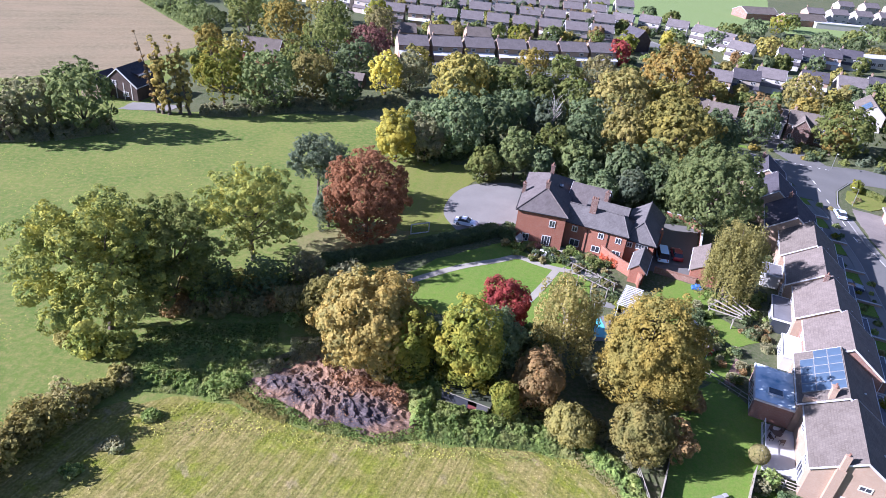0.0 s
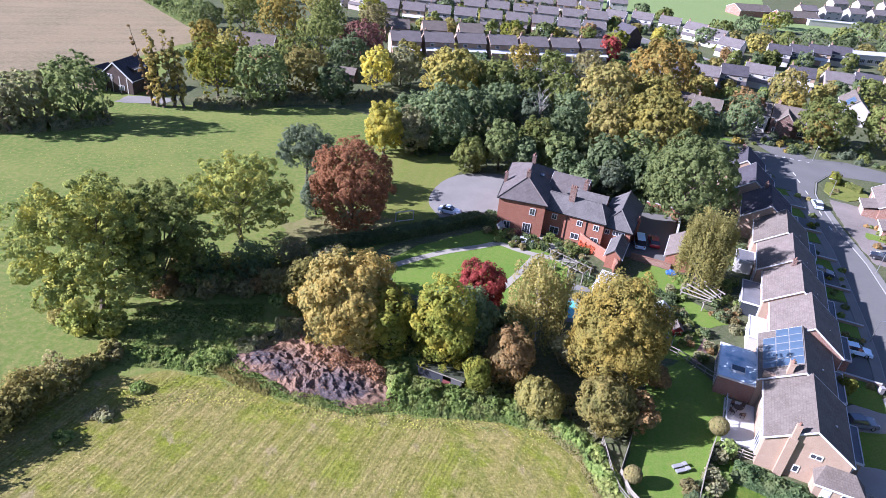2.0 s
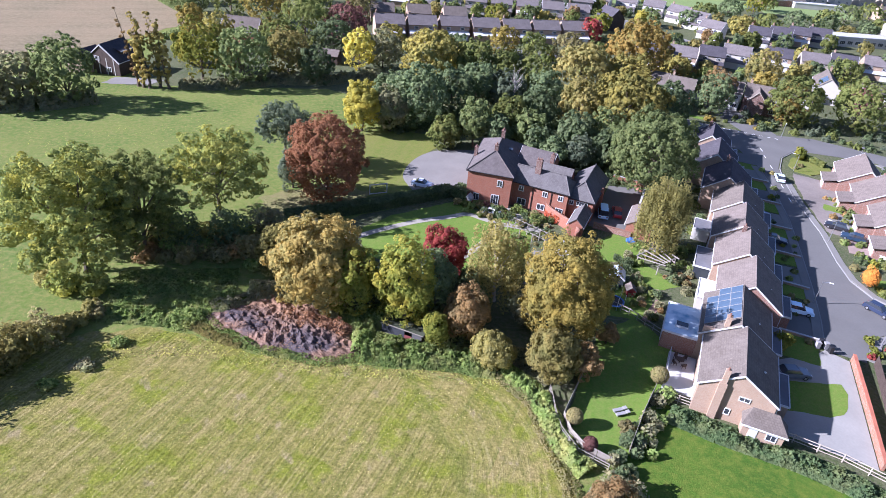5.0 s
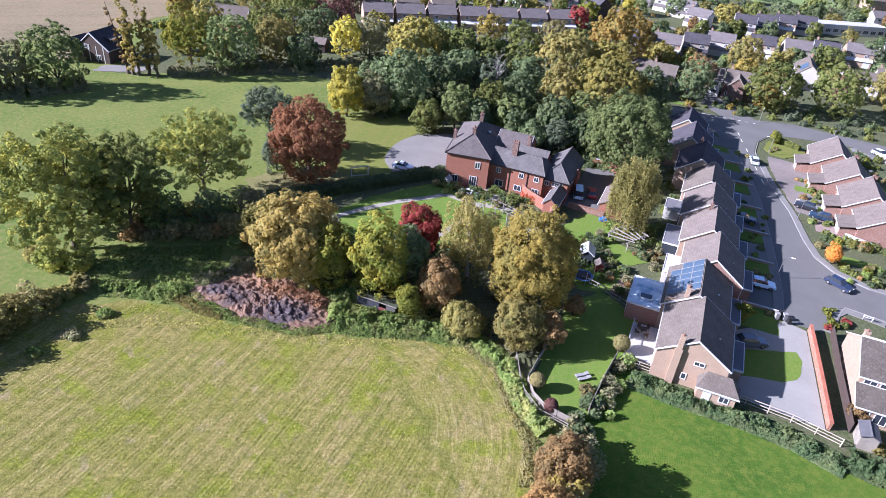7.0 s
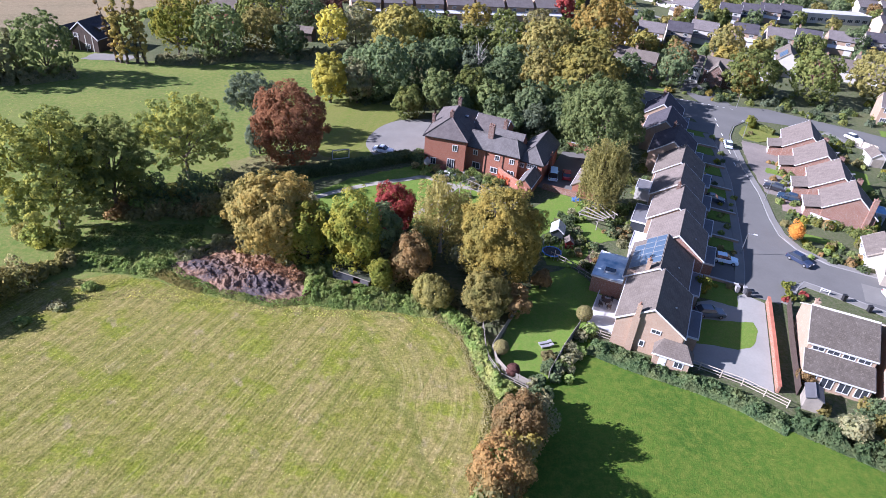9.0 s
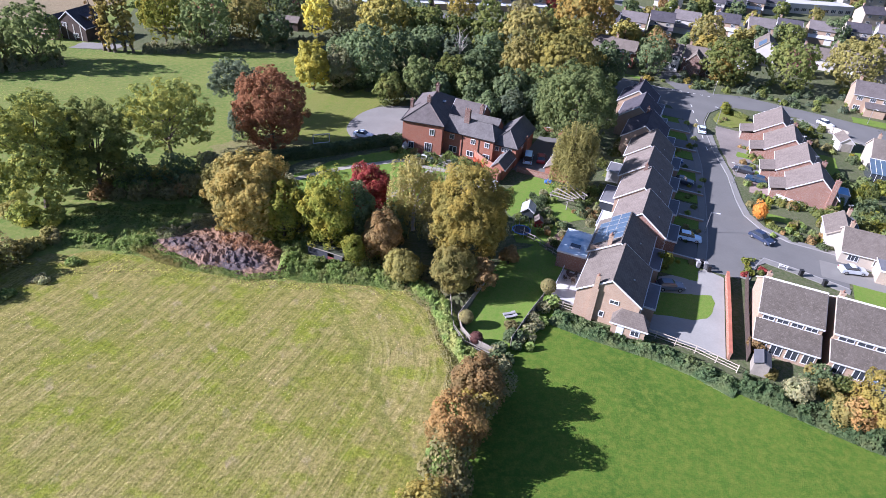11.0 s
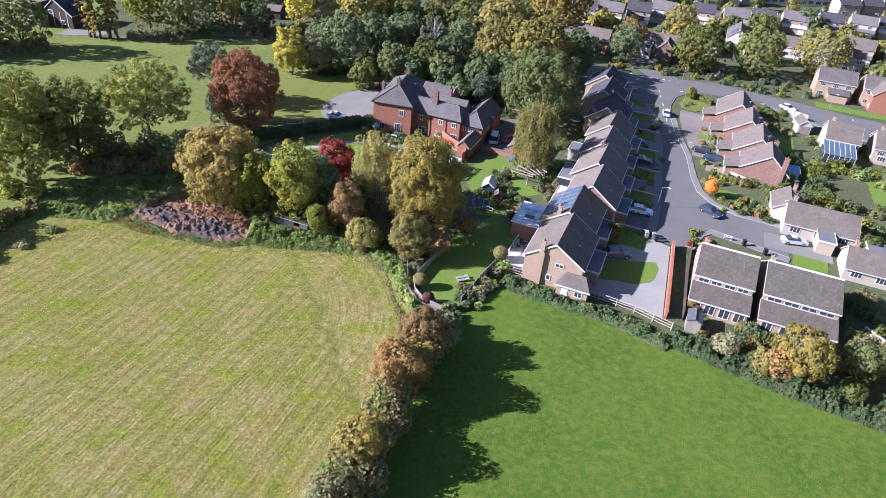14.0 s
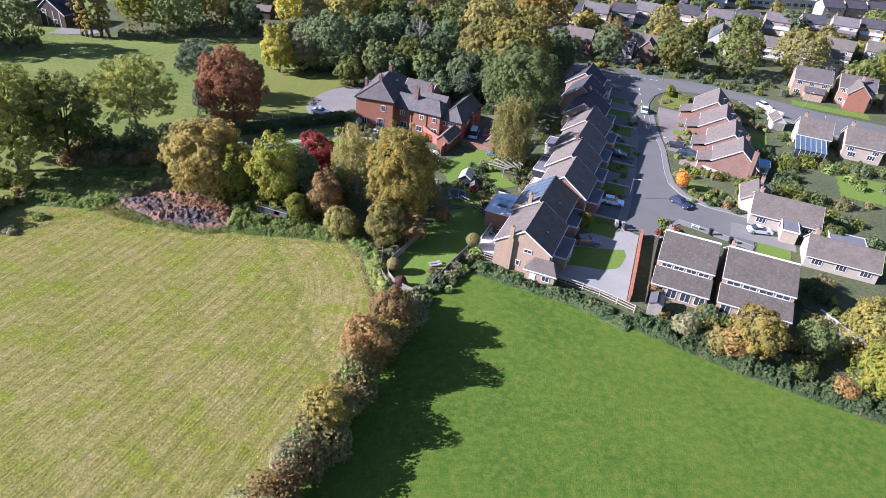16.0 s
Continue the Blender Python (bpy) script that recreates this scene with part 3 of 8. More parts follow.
def crown_lobes(rng, kind, r, h, base):
    """Round masses that make up a crown of radius r from height base to h."""
    hc = (h - base) / 2
    zc = base + hc
    out = []
    if kind == "column":
        for i in range(14):
            f = (i + 0.5) / 14
            a = rng.uniform(0, 6.28)
            w = r * (0.55 + 0.45 * math.sin(math.pi * min(1, f * 1.1)))
            out.append((math.cos(a) * w * 0.35, math.sin(a) * w * 0.35, base + f * (h - base), w * rng.uniform(0.55, 0.8)))
    elif kind == "egg":
        out.append((0, 0, zc - 0.1 * hc, r * 0.72))
        for i in range(70):
            z = rng.uniform(-0.95, 0.93)
            a = i * 2.4 + rng.uniform(-0.3, 0.3)
            w = r * math.sqrt(max(0.02, 1 - z * z)) * (0.88 - 0.24 * z)
            out.append((math.cos(a) * w * 0.8, math.sin(a) * w * 0.8, zc + z * hc * 0.9, r * rng.uniform(0.15, 0.26)))
    elif kind == "spread":
        for i in range(46):   # boughs that end in separate leafy masses, with dark gaps between them
            a = i * 2.4 + rng.uniform(-0.35, 0.35)
            z = 0.97 - 1.75 * (i + 0.5) / 46
            q = math.sqrt(max(0.05, 1 - z * z * (1 if z > 0 else 0.6))) * rng.uniform(0.78, 1.06)
            out.append((math.cos(a) * r * q * 0.87, math.sin(a) * r * q * 0.87, zc + z * hc * 0.88 * rng.uniform(0.9, 1.05), r * rng.uniform(0.13, 0.23)))
        for i in range(12):
            a, q = i * 2.4, rng.uniform(0.1, 0.55)
            out.append((math.cos(a) * r * q, math.sin(a) * r * q, zc + rng.uniform(-0.5, 0.62) * hc, r * rng.uniform(0.16, 0.24)))
    else:
        out.append((0, 0, zc, min(r, hc) * 0.7))
        for i in range(44):
            z = rng.uniform(-0.85, 0.95)
            a = i * 2.4 + rng.uniform(-0.5, 0.5)
            q = math.sqrt(max(0.05, 1 - z * z * (1 if z > 0 else 0.45))) * rng.uniform(0.7, 1.0)
            out.append((math.cos(a) * r * q * 0.72, math.sin(a) * r * q * 0.72, zc + z * hc * 0.78, min(r, hc) * rng.uniform(0.19, 0.36)))
    return np.array(out)


def trunk_mesh(rng, r, h, base, lobes, girth, mat, limbs=9):
    bm = bmesh.new()
    top = base + (h - base) * 0.55
    lean = rng.normal(size=2) * 0.02 * h
    p0, p1, p2 = (0, 0, -0.2), (lean[0] * 0.5, lean[1] * 0.5, base), (lean[0], lean[1], top)
    tube(bm, p0, (0, 0, 0.5), girth * 1.5, girth, 8)
    tube(bm, (0, 0, 0.5), p1, girth, girth * 0.8, 8)
    tube(bm, p1, p2, girth * 0.8, girth * 0.35, 7)
    for i in rng.choice(len(lobes), size=min(limbs, len(lobes)), replace=False):
        q = Vector(lobes[i][:3])
        f = rng.uniform(0.0, 0.7)
        s = Vector(p1).lerp(Vector(p2), f)
        mid = s.lerp(q, 0.5) + Vector((0, 0, 0.08 * h * rng.uniform(-0.3, 0.6)))
        tube(bm, s, mid, girth * 0.4, girth * 0.25, 5)
        tube(bm, mid, q, girth * 0.25, girth * 0.07, 5)
    return mesh_of("trunk", bm, mat)


def tree(x, y, r, h, kind, leaves, label, seed, base=None, lean=0, n=None, size=0.34, bark=None, girth=None, turn=0, name="tree", category="tree", group=""):
    rng = np.random.default_rng(seed)
    n, size = (int(n * (1.9 if y < 112 else 0.95)) if n else n), size * (0.6 if y < 112 else 0.86)
    base = h * 0.16 if base is None else base
    lobes = crown_lobes(rng, kind, r, h, base)
    area = 4 * math.pi * r * max(r, (h - base) / 2)
    n = n or int(min(11000, area * (11.5 if kind != "spread" else 9) * (0.34 / size) ** 2))
    if kind in ("dome", "egg"):
        p, d, size = full_crown(rng, r * 0.93, h * 0.95, base * 0.7, n, size, kind == "egg", seed, 0.46 if y < 112 else 0.55 if y < 200 else 0.68)
    else:
        p, d = on_clumps(rng, lobes, n, (0.46 if y < 112 else 0.5) * (0.75 + 0.05 * r), each=34, depth=0.3 if kind != "spread" else 0.2)
    if kind == "spread":   # duller leaves deep inside, larger, so that the sky hardly shows through
        q, e = on_lobes(rng, lobes * (0.8, 0.8, 1, 0.75), n // 6, depth=0.7)
        size = np.concatenate([np.full(len(p), size), np.full(len(q), size * 1.35)])
        p, d = np.concatenate([p, q]), np.concatenate([d, e])
    if kind == "weep":
        strand = np.sin(np.arctan2(p[:, 1], p[:, 0]) * 19 + p[:, 0] * 2.5) * 0.5 + 0.5   # hanging strands of uneven length
        drop = rng.random(len(p)) ** 1.4 * h * (0.2 + 0.5 * strand) * np.clip(np.hypot(p[:, 0], p[:, 1]) / r, 0.25, 1)
        p[:, 2] = np.maximum(0.6, p[:, 2] - drop)
        d = d * (1, 1, 0.3)
    p[:, 2] = np.maximum(p[:, 2], 0.15)
    t = thing(name, label, category, pose(x, y, 0, 0, lean, turn), group)
    part("trunk", trunk_mesh(rng, r, h, base, lobes, girth or max(0.12, h * 0.022), bark or BARK, 26 if kind == "spread" else 9), BARK, t)
    part("crown", sprays(rng, p, d, size, LEAVES[leaves], "crown"), None, t)
    return t


def bush(x, y, r, h, leaves, label, seed, size=0.24, name="shrub", n=None, category="shrub", group=""):
    """A low shrub: stems and a leafy mass down to the ground."""
    rng = np.random.default_rng(seed)
    n, size = (int(n * 0.56) if n else n), size * 0.95
    k = 11
    a = np.arange(k) * 2.4 + rng.uniform(0, 6)
    q = np.sqrt(rng.uniform(0.05, 1, k)) * r * 0.66
    rr = r * rng.uniform(0.34, 0.55, k)
    z = np.clip(h - rr * 0.9 - rng.uniform(0, 0.45, k) * h, rr * 0.3, None)
    lobes = np.stack([np.cos(a) * q, np.sin(a) * q, z, rr], 1)
    n = n or int(min(3800, 4 * math.pi * r * max(r, h * 0.7) * 9 * (0.28 / size) ** 2))
    p, d = on_lobes(rng, lobes, n, squash=min(1.3, h / (1.6 * r) + 0.3))
    p[:, 2] = np.clip(p[:, 2], 0.05, h)
    t = thing(name, label, category, pose(x, y, 0), group)
    bm = bmesh.new()
    for i in range(5):
        tube(bm, (0.1 * math.cos(i * 1.3), 0.1 * math.sin(i * 1.3), -0.05), tuple(lobes[i][:3]), 0.06, 0.02, 5)
    part("stem", bm, BARK, t)
    part("foliage", sprays(rng, p, d, size, LEAVES[leaves], "foliage"), None, t)
    return t


def rows_of_leaves(name, pts, width, height, leaves, label, category, seed, per_m=60, size=0.22, box_like=False, kind="stuff"):
    """A leafy band along a line: a hedge or a bramble bank."""
    rng = np.random.default_rng(seed)
    P = np.array(pts, float)
    seg = np.diff(P, axis=0)
    ln = np.hypot(seg[:, 0], seg[:, 1])
    n = int(ln.sum() * per_m)
    k = rng.choice(len(ln), size=n, p=ln / ln.sum())
    c = P[k] + seg[k] * rng.random((n, 1))
    side = np.stack([-seg[k, 1], seg[k, 0]], 1) / ln[k][:, None]
    if box_like:
        face = rng.choice(3, size=n, p=(0.36, 0.36, 0.28))
        a = np.where(face == 0, -1.0, np.where(face == 1, 1.0, rng.uniform(-1, 1, n)))
        z = np.where(face == 2, height, rng.uniform(0.05, height, n)) + rng.normal(size=n) * 0.06
        nr = np.stack([side[:, 0] * a * (face < 2), side[:, 1] * a * (face < 2), (face == 2) * 1.0], 1)
        a = a + rng.normal(size=n) * 0.08
    else:
        a = rng.uniform(-1, 1, n)
        a = np.sign(a) * np.abs(a) ** 0.8
        hump = np.array([noise.noise(Vector((x * 0.55, y * 0.55, seed))) * 0.9 + noise.noise(Vector((x * 1.7, y * 1.7, seed))) * 0.5 for x, y in c + side * (a * width / 2)[:, None]])
        z = height * (1 - np.abs(a) ** 2.2) * np.clip(0.6 + hump, 0.08, 1.3) * rng.uniform(0.7, 1.05, n) + 0.05
        nr = np.stack([side[:, 0] * a, side[:, 1] * a, np.full(n, 0.6)], 1)
    p = np.stack([c[:, 0] + side[:, 0] * a * width / 2, c[:, 1] + side[:, 1] * a * width / 2, z], 1)
    ob = new(name, sprays(rng, p, nr + 0.5 * rng.normal(size=nr.shape), size, LEAVES[leaves], name))
    return tagged(ob, label, category, kind=kind)


# ---- buildings ----
def window_mesh(w, h, bars=1):
    """A frame with its bars as one connected piece."""
    bm = bmesh.new()
    f, d = 0.11, 0.07
    xs = [-w / 2, -w / 2 + f]
    for i in range(bars):
        x = -w / 2 + w * (i + 1) / (bars + 1)
        xs += [x - 0.035, x + 0.035]
    xs += [w / 2 - f, w / 2]
    zs = [0, f, h - f, h]
    grid = {(i, k): bm.verts.new((x, -d, z)) for i, x in enumerate(xs) for k, z in enumerate(zs)}
    for i in range(len(xs) - 1):
        for k in range(3):
            if k != 1 or i % 2 == 0:
                bm.faces.new((grid[i, k], grid[i + 1, k], grid[i + 1, k + 1], grid[i, k + 1]))
    ext = bmesh.ops.extrude_face_region(bm, geom=bm.faces[:])
    bmesh.ops.translate(bm, verts=[v for v in ext["geom"] if isinstance(v, bmesh.types.BMVert)], vec=(0, d + 0.02, 0))
    bmesh.ops.recalc_face_normals(bm, faces=bm.faces[:])
    return mesh_of("window", bm, WHITE)


WINDOWS = {}


def window(parent, x, y, z, w, h, face, bars=1):
    """A framed window with its pane, on a wall that faces the given degrees."""
    key = (w, h, bars)
    if key not in WINDOWS:
        WINDOWS[key] = (window_mesh(w, h, bars), mesh_of("pane", boxes((-w / 2 + 0.105, w / 2 - 0.105, -0.03, 0.015, 0.105, h - 0.105)), PANE))
    ob = part("window", WINDOWS[key][0], None, parent, m=pose(x, y, z, 0, 0, face))
    part("pane", WINDOWS[key][1], None, ob)
    return ob


def door(parent, x, y, face, mat=None, w=0.95, h=2.05, z=0.05):
    d = part("door", boxes((-w / 2, w / 2, -0.06, 0.02, 0, h)), mat or WHITE, parent, m=pose(x, y, z, 0, 0, face))
    part("door_handle", boxes((w / 2 - 0.15, w / 2 - 0.1, -0.1, -0.06, 0.95, 1.1)), METAL, d)
    return d


def slab(a, b, y0, y1, t):
    """One roof slope from the eave a (x, z) up to the ridge b, with thickness t."""
    bm = bmesh.new()
    prism(bm, [a, b, (b[0], b[1] + t), (a[0], a[1] + t)], y0, y1)
    return bm


def chimney(parent, x, y, z0, z1, mat, w=0.6, d=0.6, pots=2):
    st = part("chimney", boxes((x - w / 2, x + w / 2, y - d / 2, y + d / 2, z0, z1), (x - w / 2 - 0.06, x + w / 2 + 0.06, y - d / 2 - 0.06, y + d / 2 + 0.06, z1, z1 + 0.12)), mat, parent)
    for i in range(pots):
        bm = bmesh.new()
        o = (i - (pots - 1) / 2) * 0.38
        tube(bm, (x + (o if w >= d else 0), y + (o if d > w else 0), z1 + 0.12), (x + (o if w >= d else 0), y + (o if d > w else 0), z1 + 0.5), 0.13, 0.11, 8)
        part("chimney_pot", bm, POT, st)


def gabled(t, W, L, eave, ridge, wall, roof, rr=0.5, over=0.3, verge=WHITE, eave2=None, gutter=True):
    """Walls and a two-sloped roof round the thing's own middle: W across the ridge (x), L along it (y)."""
    x0, x1, y0, y1 = -W / 2, W / 2, -L / 2, L / 2
    xr = x0 + W * rr
    e2 = eave if eave2 is None else eave2
    part("wall", prism(bmesh.new(), [(x0, -0.3), (x1, -0.3), (x1, e2), (xr, ridge), (x0, eave)], y0, y1), wall, t)
    s0, s1 = (ridge - eave) / (xr - x0), (ridge - e2) / (x1 - xr)
    k = 0.04
    a0, a1 = (x0 - over, eave - over * s0 + k), (x1 + over, e2 - over * s1 + k)
    top = (xr, ridge + k)
    vo = 0.14
    part("roof_slope", slab(a0, top, y0 - vo, y1 + vo, 0.13), roof, t)
    part("roof_slope", slab(a1, top, y0 - vo, y1 + vo, 0.13), roof, t)
    part("ridge_tiles", prism(bmesh.new(), [(xr - 0.16, ridge + k + 0.06), (xr, ridge + k + 0.2), (xr + 0.16, ridge + k + 0.06)], y0 - vo, y1 + vo), roof, t)
    if verge:
        for y in (y0 - vo - 0.05, y1 + vo + 0.001):
            for a in (a0, a1):
                bm = bmesh.new()
                prism(bm, [(a[0], a[1] - 0.1), (top[0], top[1] - 0.1), (top[0], top[1] + 0.16), (a[0], a[1] + 0.16)], y, y + 0.049)
                part("bargeboard", bm, verge, t)
    if gutter:
        for a, sgn in ((a0, -1), (a1, 1)):
            x = a[0] + sgn * 0.06
            part("gutter", boxes((x - 0.055, x + 0.055, y0 - vo, y1 + vo, a[1] - 0.06, a[1] + 0.07)), WHITE, t)
    return xr


def hipped(t, W, L, eave, ridge, wall, roof, hip0=None, hip1=None, over=0.35, top_wall=True):
    """Walls and a hipped roof; ridge along y; hip0 and hip1: how far the ridge ends lie in from the ends (0: a gable)."""
    x0, x1, y0, y1 = -W / 2, W / 2, -L / 2, L / 2
    h0 = W / 2 if hip0 is None else hip0
    h1 = W / 2 if hip1 is None else hip1
    part("wall", boxes((x0, x1, y0, y1, -0.3, eave)), wall, t)
    bm = bmesh.new()
    o = over
    drop = eave - o * (ridge - eave) / (W / 2) + 0.05
    c = [bm.verts.new(p) for p in ((x0 - o, y0 - (o if h0 else 0.1), drop), (x1 + o, y0 - (o if h0 else 0.1), drop), (x1 + o, y1 + (o if h1 else 0.1), drop), (x0 - o, y1 + (o if h1 else 0.1), drop))]
    r0, r1 = bm.verts.new((0, y0 + h0 - (0 if h0 else 0.1), ridge)), bm.verts.new((0, y1 - h1 + (0 if h1 else 0.1), ridge))
    for f in ((c[0], c[1], r0), (c[1], c[2], r1, r0), (c[2], c[3], r1), (c[3], c[0], r0, r1), (c[3], c[2], c[1], c[0])):
        bm.faces.new(f)
    bmesh.ops.recalc_face_normals(bm, faces=bm.faces[:])
    part("roof", bm, roof, t)
    bm = bmesh.new()
    for a, b in ((c_ := (x0 - o, y0 - o, drop), (0, y0 + h0, ridge)), ((x1 + o, y0 - o, drop), (0, y0 + h0, ridge)), ((0, y0 + h0, ridge), (0, y1 - h1, ridge))):
        if h0 or a[0] == 0:
            tube(bm, Vector(a) + Vector((0, 0, 0.05)), Vector(b) + Vector((0, 0, 0.05)), 0.11, 0.11, 5)
    part("hip_tiles", bm, roof, t)
    part("gutter", boxes((x0 - o - 0.1, x0 - o + 0.02, y0 - o, y1 + o, drop - 0.06, drop + 0.05), (x1 + o - 0.02, x1 + o + 0.1, y0 - o, y1 + o, drop - 0.06, drop + 0.05),
                         (x0 - o, x1 + o, y0 - o - 0.1, y0 - o + 0.02, drop - 0.06, drop + 0.05)), BLACK, t)


def flat_roofed(name, label, category, m, W, L, h, wall, roof=None, edge=WHITE, parent=None):
    t = thing(name, label, category, m) if parent is None else part(name, boxes((-W / 2 + 0.02, W / 2 - 0.02, -L / 2 + 0.02, L / 2 - 0.02, -0.2, 0.1)), wall, parent, m=m)
    part("wall", boxes((-W / 2, W / 2, -L / 2, L / 2, -0.2, h)), wall, t)
    part("roof", boxes((-W / 2 - 0.05, W / 2 + 0.05, -L / 2 - 0.05, L / 2 + 0.05, h, h + 0.12)), roof or FELT, t)
    e = 0.16
    part("fascia", boxes((-W / 2 - e, W / 2 + e, -L / 2 - e, -L / 2 - 0.051, h - 0.08, h + 0.2), (-W / 2 - e, W / 2 + e, L / 2 + 0.051, L / 2 + e, h - 0.08, h + 0.2),
                         (-W / 2 - e, -W / 2 - 0.051, -L / 2 - 0.05, L / 2 + 0.05, h - 0.08, h + 0.2), (W / 2 + 0.051, W / 2 + e, -L / 2 - 0.05, L / 2 + 0.05, h - 0.08, h + 0.2)), edge, t)
    return t


# ---- vehicles ----
def car_profile(bm, pts, w, inset):
    """A body from its side outline (x along, z up), narrower by inset towards the top."""
    zs = [z for _, z in pts]
    lo, hi = min(zs), max(zs)
    rows = []
    for s in (-1, 1):
        rows.append([bm.verts.new((x, s * (w / 2 - inset * ((z - lo) / (hi - lo)) ** 1.5), z)) for x, z in pts])
    n = len(pts)
    bm.faces.new(rows[0])
    bm.faces.new(rows[1][::-1])
    for i in range(n):
        bm.faces.new((rows[0][i], rows[1][i], rows[1][(i + 1) % n], rows[0][(i + 1) % n]))
    bmesh.ops.recalc_face_normals(bm, faces=bm.faces[:])
    bmesh.ops.bevel(bm, geom=bm.edges[:], offset=0.05, segments=2, affect="EDGES")
    return bm


def car(label, m, color, kind="hatch", name="car", group=""):
    t = thing(name, label, "car" if kind != "van" else "van", m, group)
    L, W = (4.3, 1.75) if kind != "van" else (4.9, 1.9)
    h = 1.45 if kind != "van" else 1.95
    P = paint("car_paint", color)
    low = [(-L / 2, 0.28), (L / 2, 0.28), (L / 2, 0.62), (L / 2 - 0.15, 0.78), (L / 2 - 1.15, 0.92), (-L / 2 + 0.1, 0.95), (-L / 2, 0.7)]
    up = {"hatch": [(L / 2 - 1.2, 0.88), (L / 2 - 1.95, h), (-L / 2 + 0.7, h - 0.03), (-L / 2 + 0.12, 0.9)],
          "saloon": [(L / 2 - 1.3, 0.88), (L / 2 - 2.0, h - 0.04), (-L / 2 + 1.3, h - 0.05), (-L / 2 + 0.6, 0.9)],
          "van": [(L / 2 - 0.9, 0.88), (L / 2 - 1.5, h), (-L / 2 + 0.12, h), (-L / 2 + 0.05, 0.9)]}[kind]
    part("body", car_profile(bmesh.new(), low, W, 0.06), P, t)
    part("glasshouse", car_profile(bmesh.new(), up, W - 0.14, 0.14), PANE, t, "dark tinted glass")
    x0, x1, z = up[2][0] + 0.05, up[1][0] - 0.02, up[1][1]
    part("roof", softened(boxes((x0, x1, -W / 2 + 0.24, W / 2 - 0.24, z - 0.05, z + 0.035)), 0.03), P, t)
    for sx in (-1, 1):
        for sy in (-1, 1):
            bm = bmesh.new()
            x = sx * (L / 2 - 0.8)
            tube(bm, (x, sy * (W / 2 - 0.2), 0.32), (x, sy * (W / 2 + 0.01), 0.32), 0.32, 0.32, 14)
            wh = part("wheel", bm, RUBBER, t)
            bm = bmesh.new()
            tube(bm, (x, sy * (W / 2 + 0.005), 0.32), (x, sy * (W / 2 + 0.03), 0.32), 0.2, 0.17, 10)
            part("rim", bm, METAL, wh)
    for sy in (-1, 1):
        part("headlight", boxes((L / 2 - 0.12, L / 2 + 0.01, sy * 0.6 - 0.18, sy * 0.6 + 0.18, 0.58, 0.72)), WHITE, t)
        part("tail_light", boxes((-L / 2 - 0.01, -L / 2 + 0.06, sy * 0.66 - 0.12, sy * 0.66 + 0.12, 0.62, 0.82)), REDP, t)
        part("mirror", boxes((L / 2 - 1.5, L / 2 - 1.36, sy * (W / 2 + 0.08) - 0.08, sy * (W / 2 + 0.08) + 0.08, 0.88, 1.0)), P, t)
    return t


# ---- fences and walls ----
def fence(name, label, pts, h, post_gap, mat, rails=2, boards=False, post=0.09, category="fence"):
    t = thing(name, label, category, pose(0, 0, 0))
    for (ax, ay), (bx, by) in zip(pts, pts[1:]):
        d = math.dist((ax, ay), (bx, by))
        ang = math.degrees(math.atan2(by - ay, bx - ax))
        n = max(1, round(d / post_gap))
        me = mesh_of("post", boxes((-post / 2, post / 2, -post / 2, post / 2, -0.1, h + 0.06)), mat)
        for i in range(n + 1):
            f = i / n
            part("post", me, None, t, m=pose(ax + (bx - ax) * f, ay + (by - ay) * f, 0, 0, 0, ang))
        if boards:
            k = int((d / n - 0.1) / 0.15)
            front = []
            for j in range(k):
                x = 0.05 + j * 0.15
                front += [(x, -0.035), (x + 0.11, -0.035), (x + 0.112, -0.02), (x + 0.148, -0.02)]
            outl = front + [(front[-1][0], 0.02), (0.05, 0.02)]
            bm = bmesh.new()
            a = [bm.verts.new((x, y, 0.05)) for x, y in outl]
            b = [bm.verts.new((x, y, h)) for x, y in outl]
            bm.faces.new(b)
            for q in range(len(outl)):
                bm.faces.new((a[q], a[(q + 1) % len(outl)], b[(q + 1) % len(outl)], b[q]))
            me = mesh_of("fence_panel", bm, mat)
            for i in range(n):
                f = i / n
                part("fence_panel", me, None, t, m=pose(ax + (bx - ax) * f, ay + (by - ay) * f, 0, 0, 0, ang))
        else:
            me = mesh_of("rail", boxes((0.05, d - 0.05, -0.025, 0.025, -0.05, 0.05)), mat)
            for j in range(rails):
                part("rail", me, None, t, m=pose(ax, ay, h * (j + 0.85) / rails, 0, 0, ang))
    return t


def garden_wall(name, label, pts, h, mat, cap, w=0.25):
    t = thing(name, label, "wall", pose(0, 0, 0))
    o = strip(pts, w)
    for nm, outl, z0, z1, mt in (("brickwork", o, -0.2, h, mat), ("coping", strip(pts, w + 0.12), h, h + 0.09, cap)):
        bm = bmesh.new()
        n = len(pts)
        a = [bm.verts.new((x, y, z0)) for x, y in outl]
        b = [bm.verts.new((x, y, z1)) for x, y in outl]
        N = len(outl)
        for i in range(N):
            bm.faces.new((a[i], a[(i + 1) % N], b[(i + 1) % N], b[i]))
        for i in range(n - 1):
            for q in (a, b):
                bm.faces.new((q[i], q[i + 1], q[N - 2 - i], q[N - 1 - i]))
        bmesh.ops.recalc_face_normals(bm, faces=bm.faces[:])
        part(nm, bm, mt, t)
    return t


# ---- ground ----
def ground_sheet():
    bm = bmesh.new()
    bmesh.ops.create_grid(bm, x_segments=8, y_segments=8, size=2500)
    ob = new("ground", mesh_of("ground", bm, MEADOW))
    return tagged(ob, "uneven green meadow grass with paler worn patches", "ground", kind="structure")


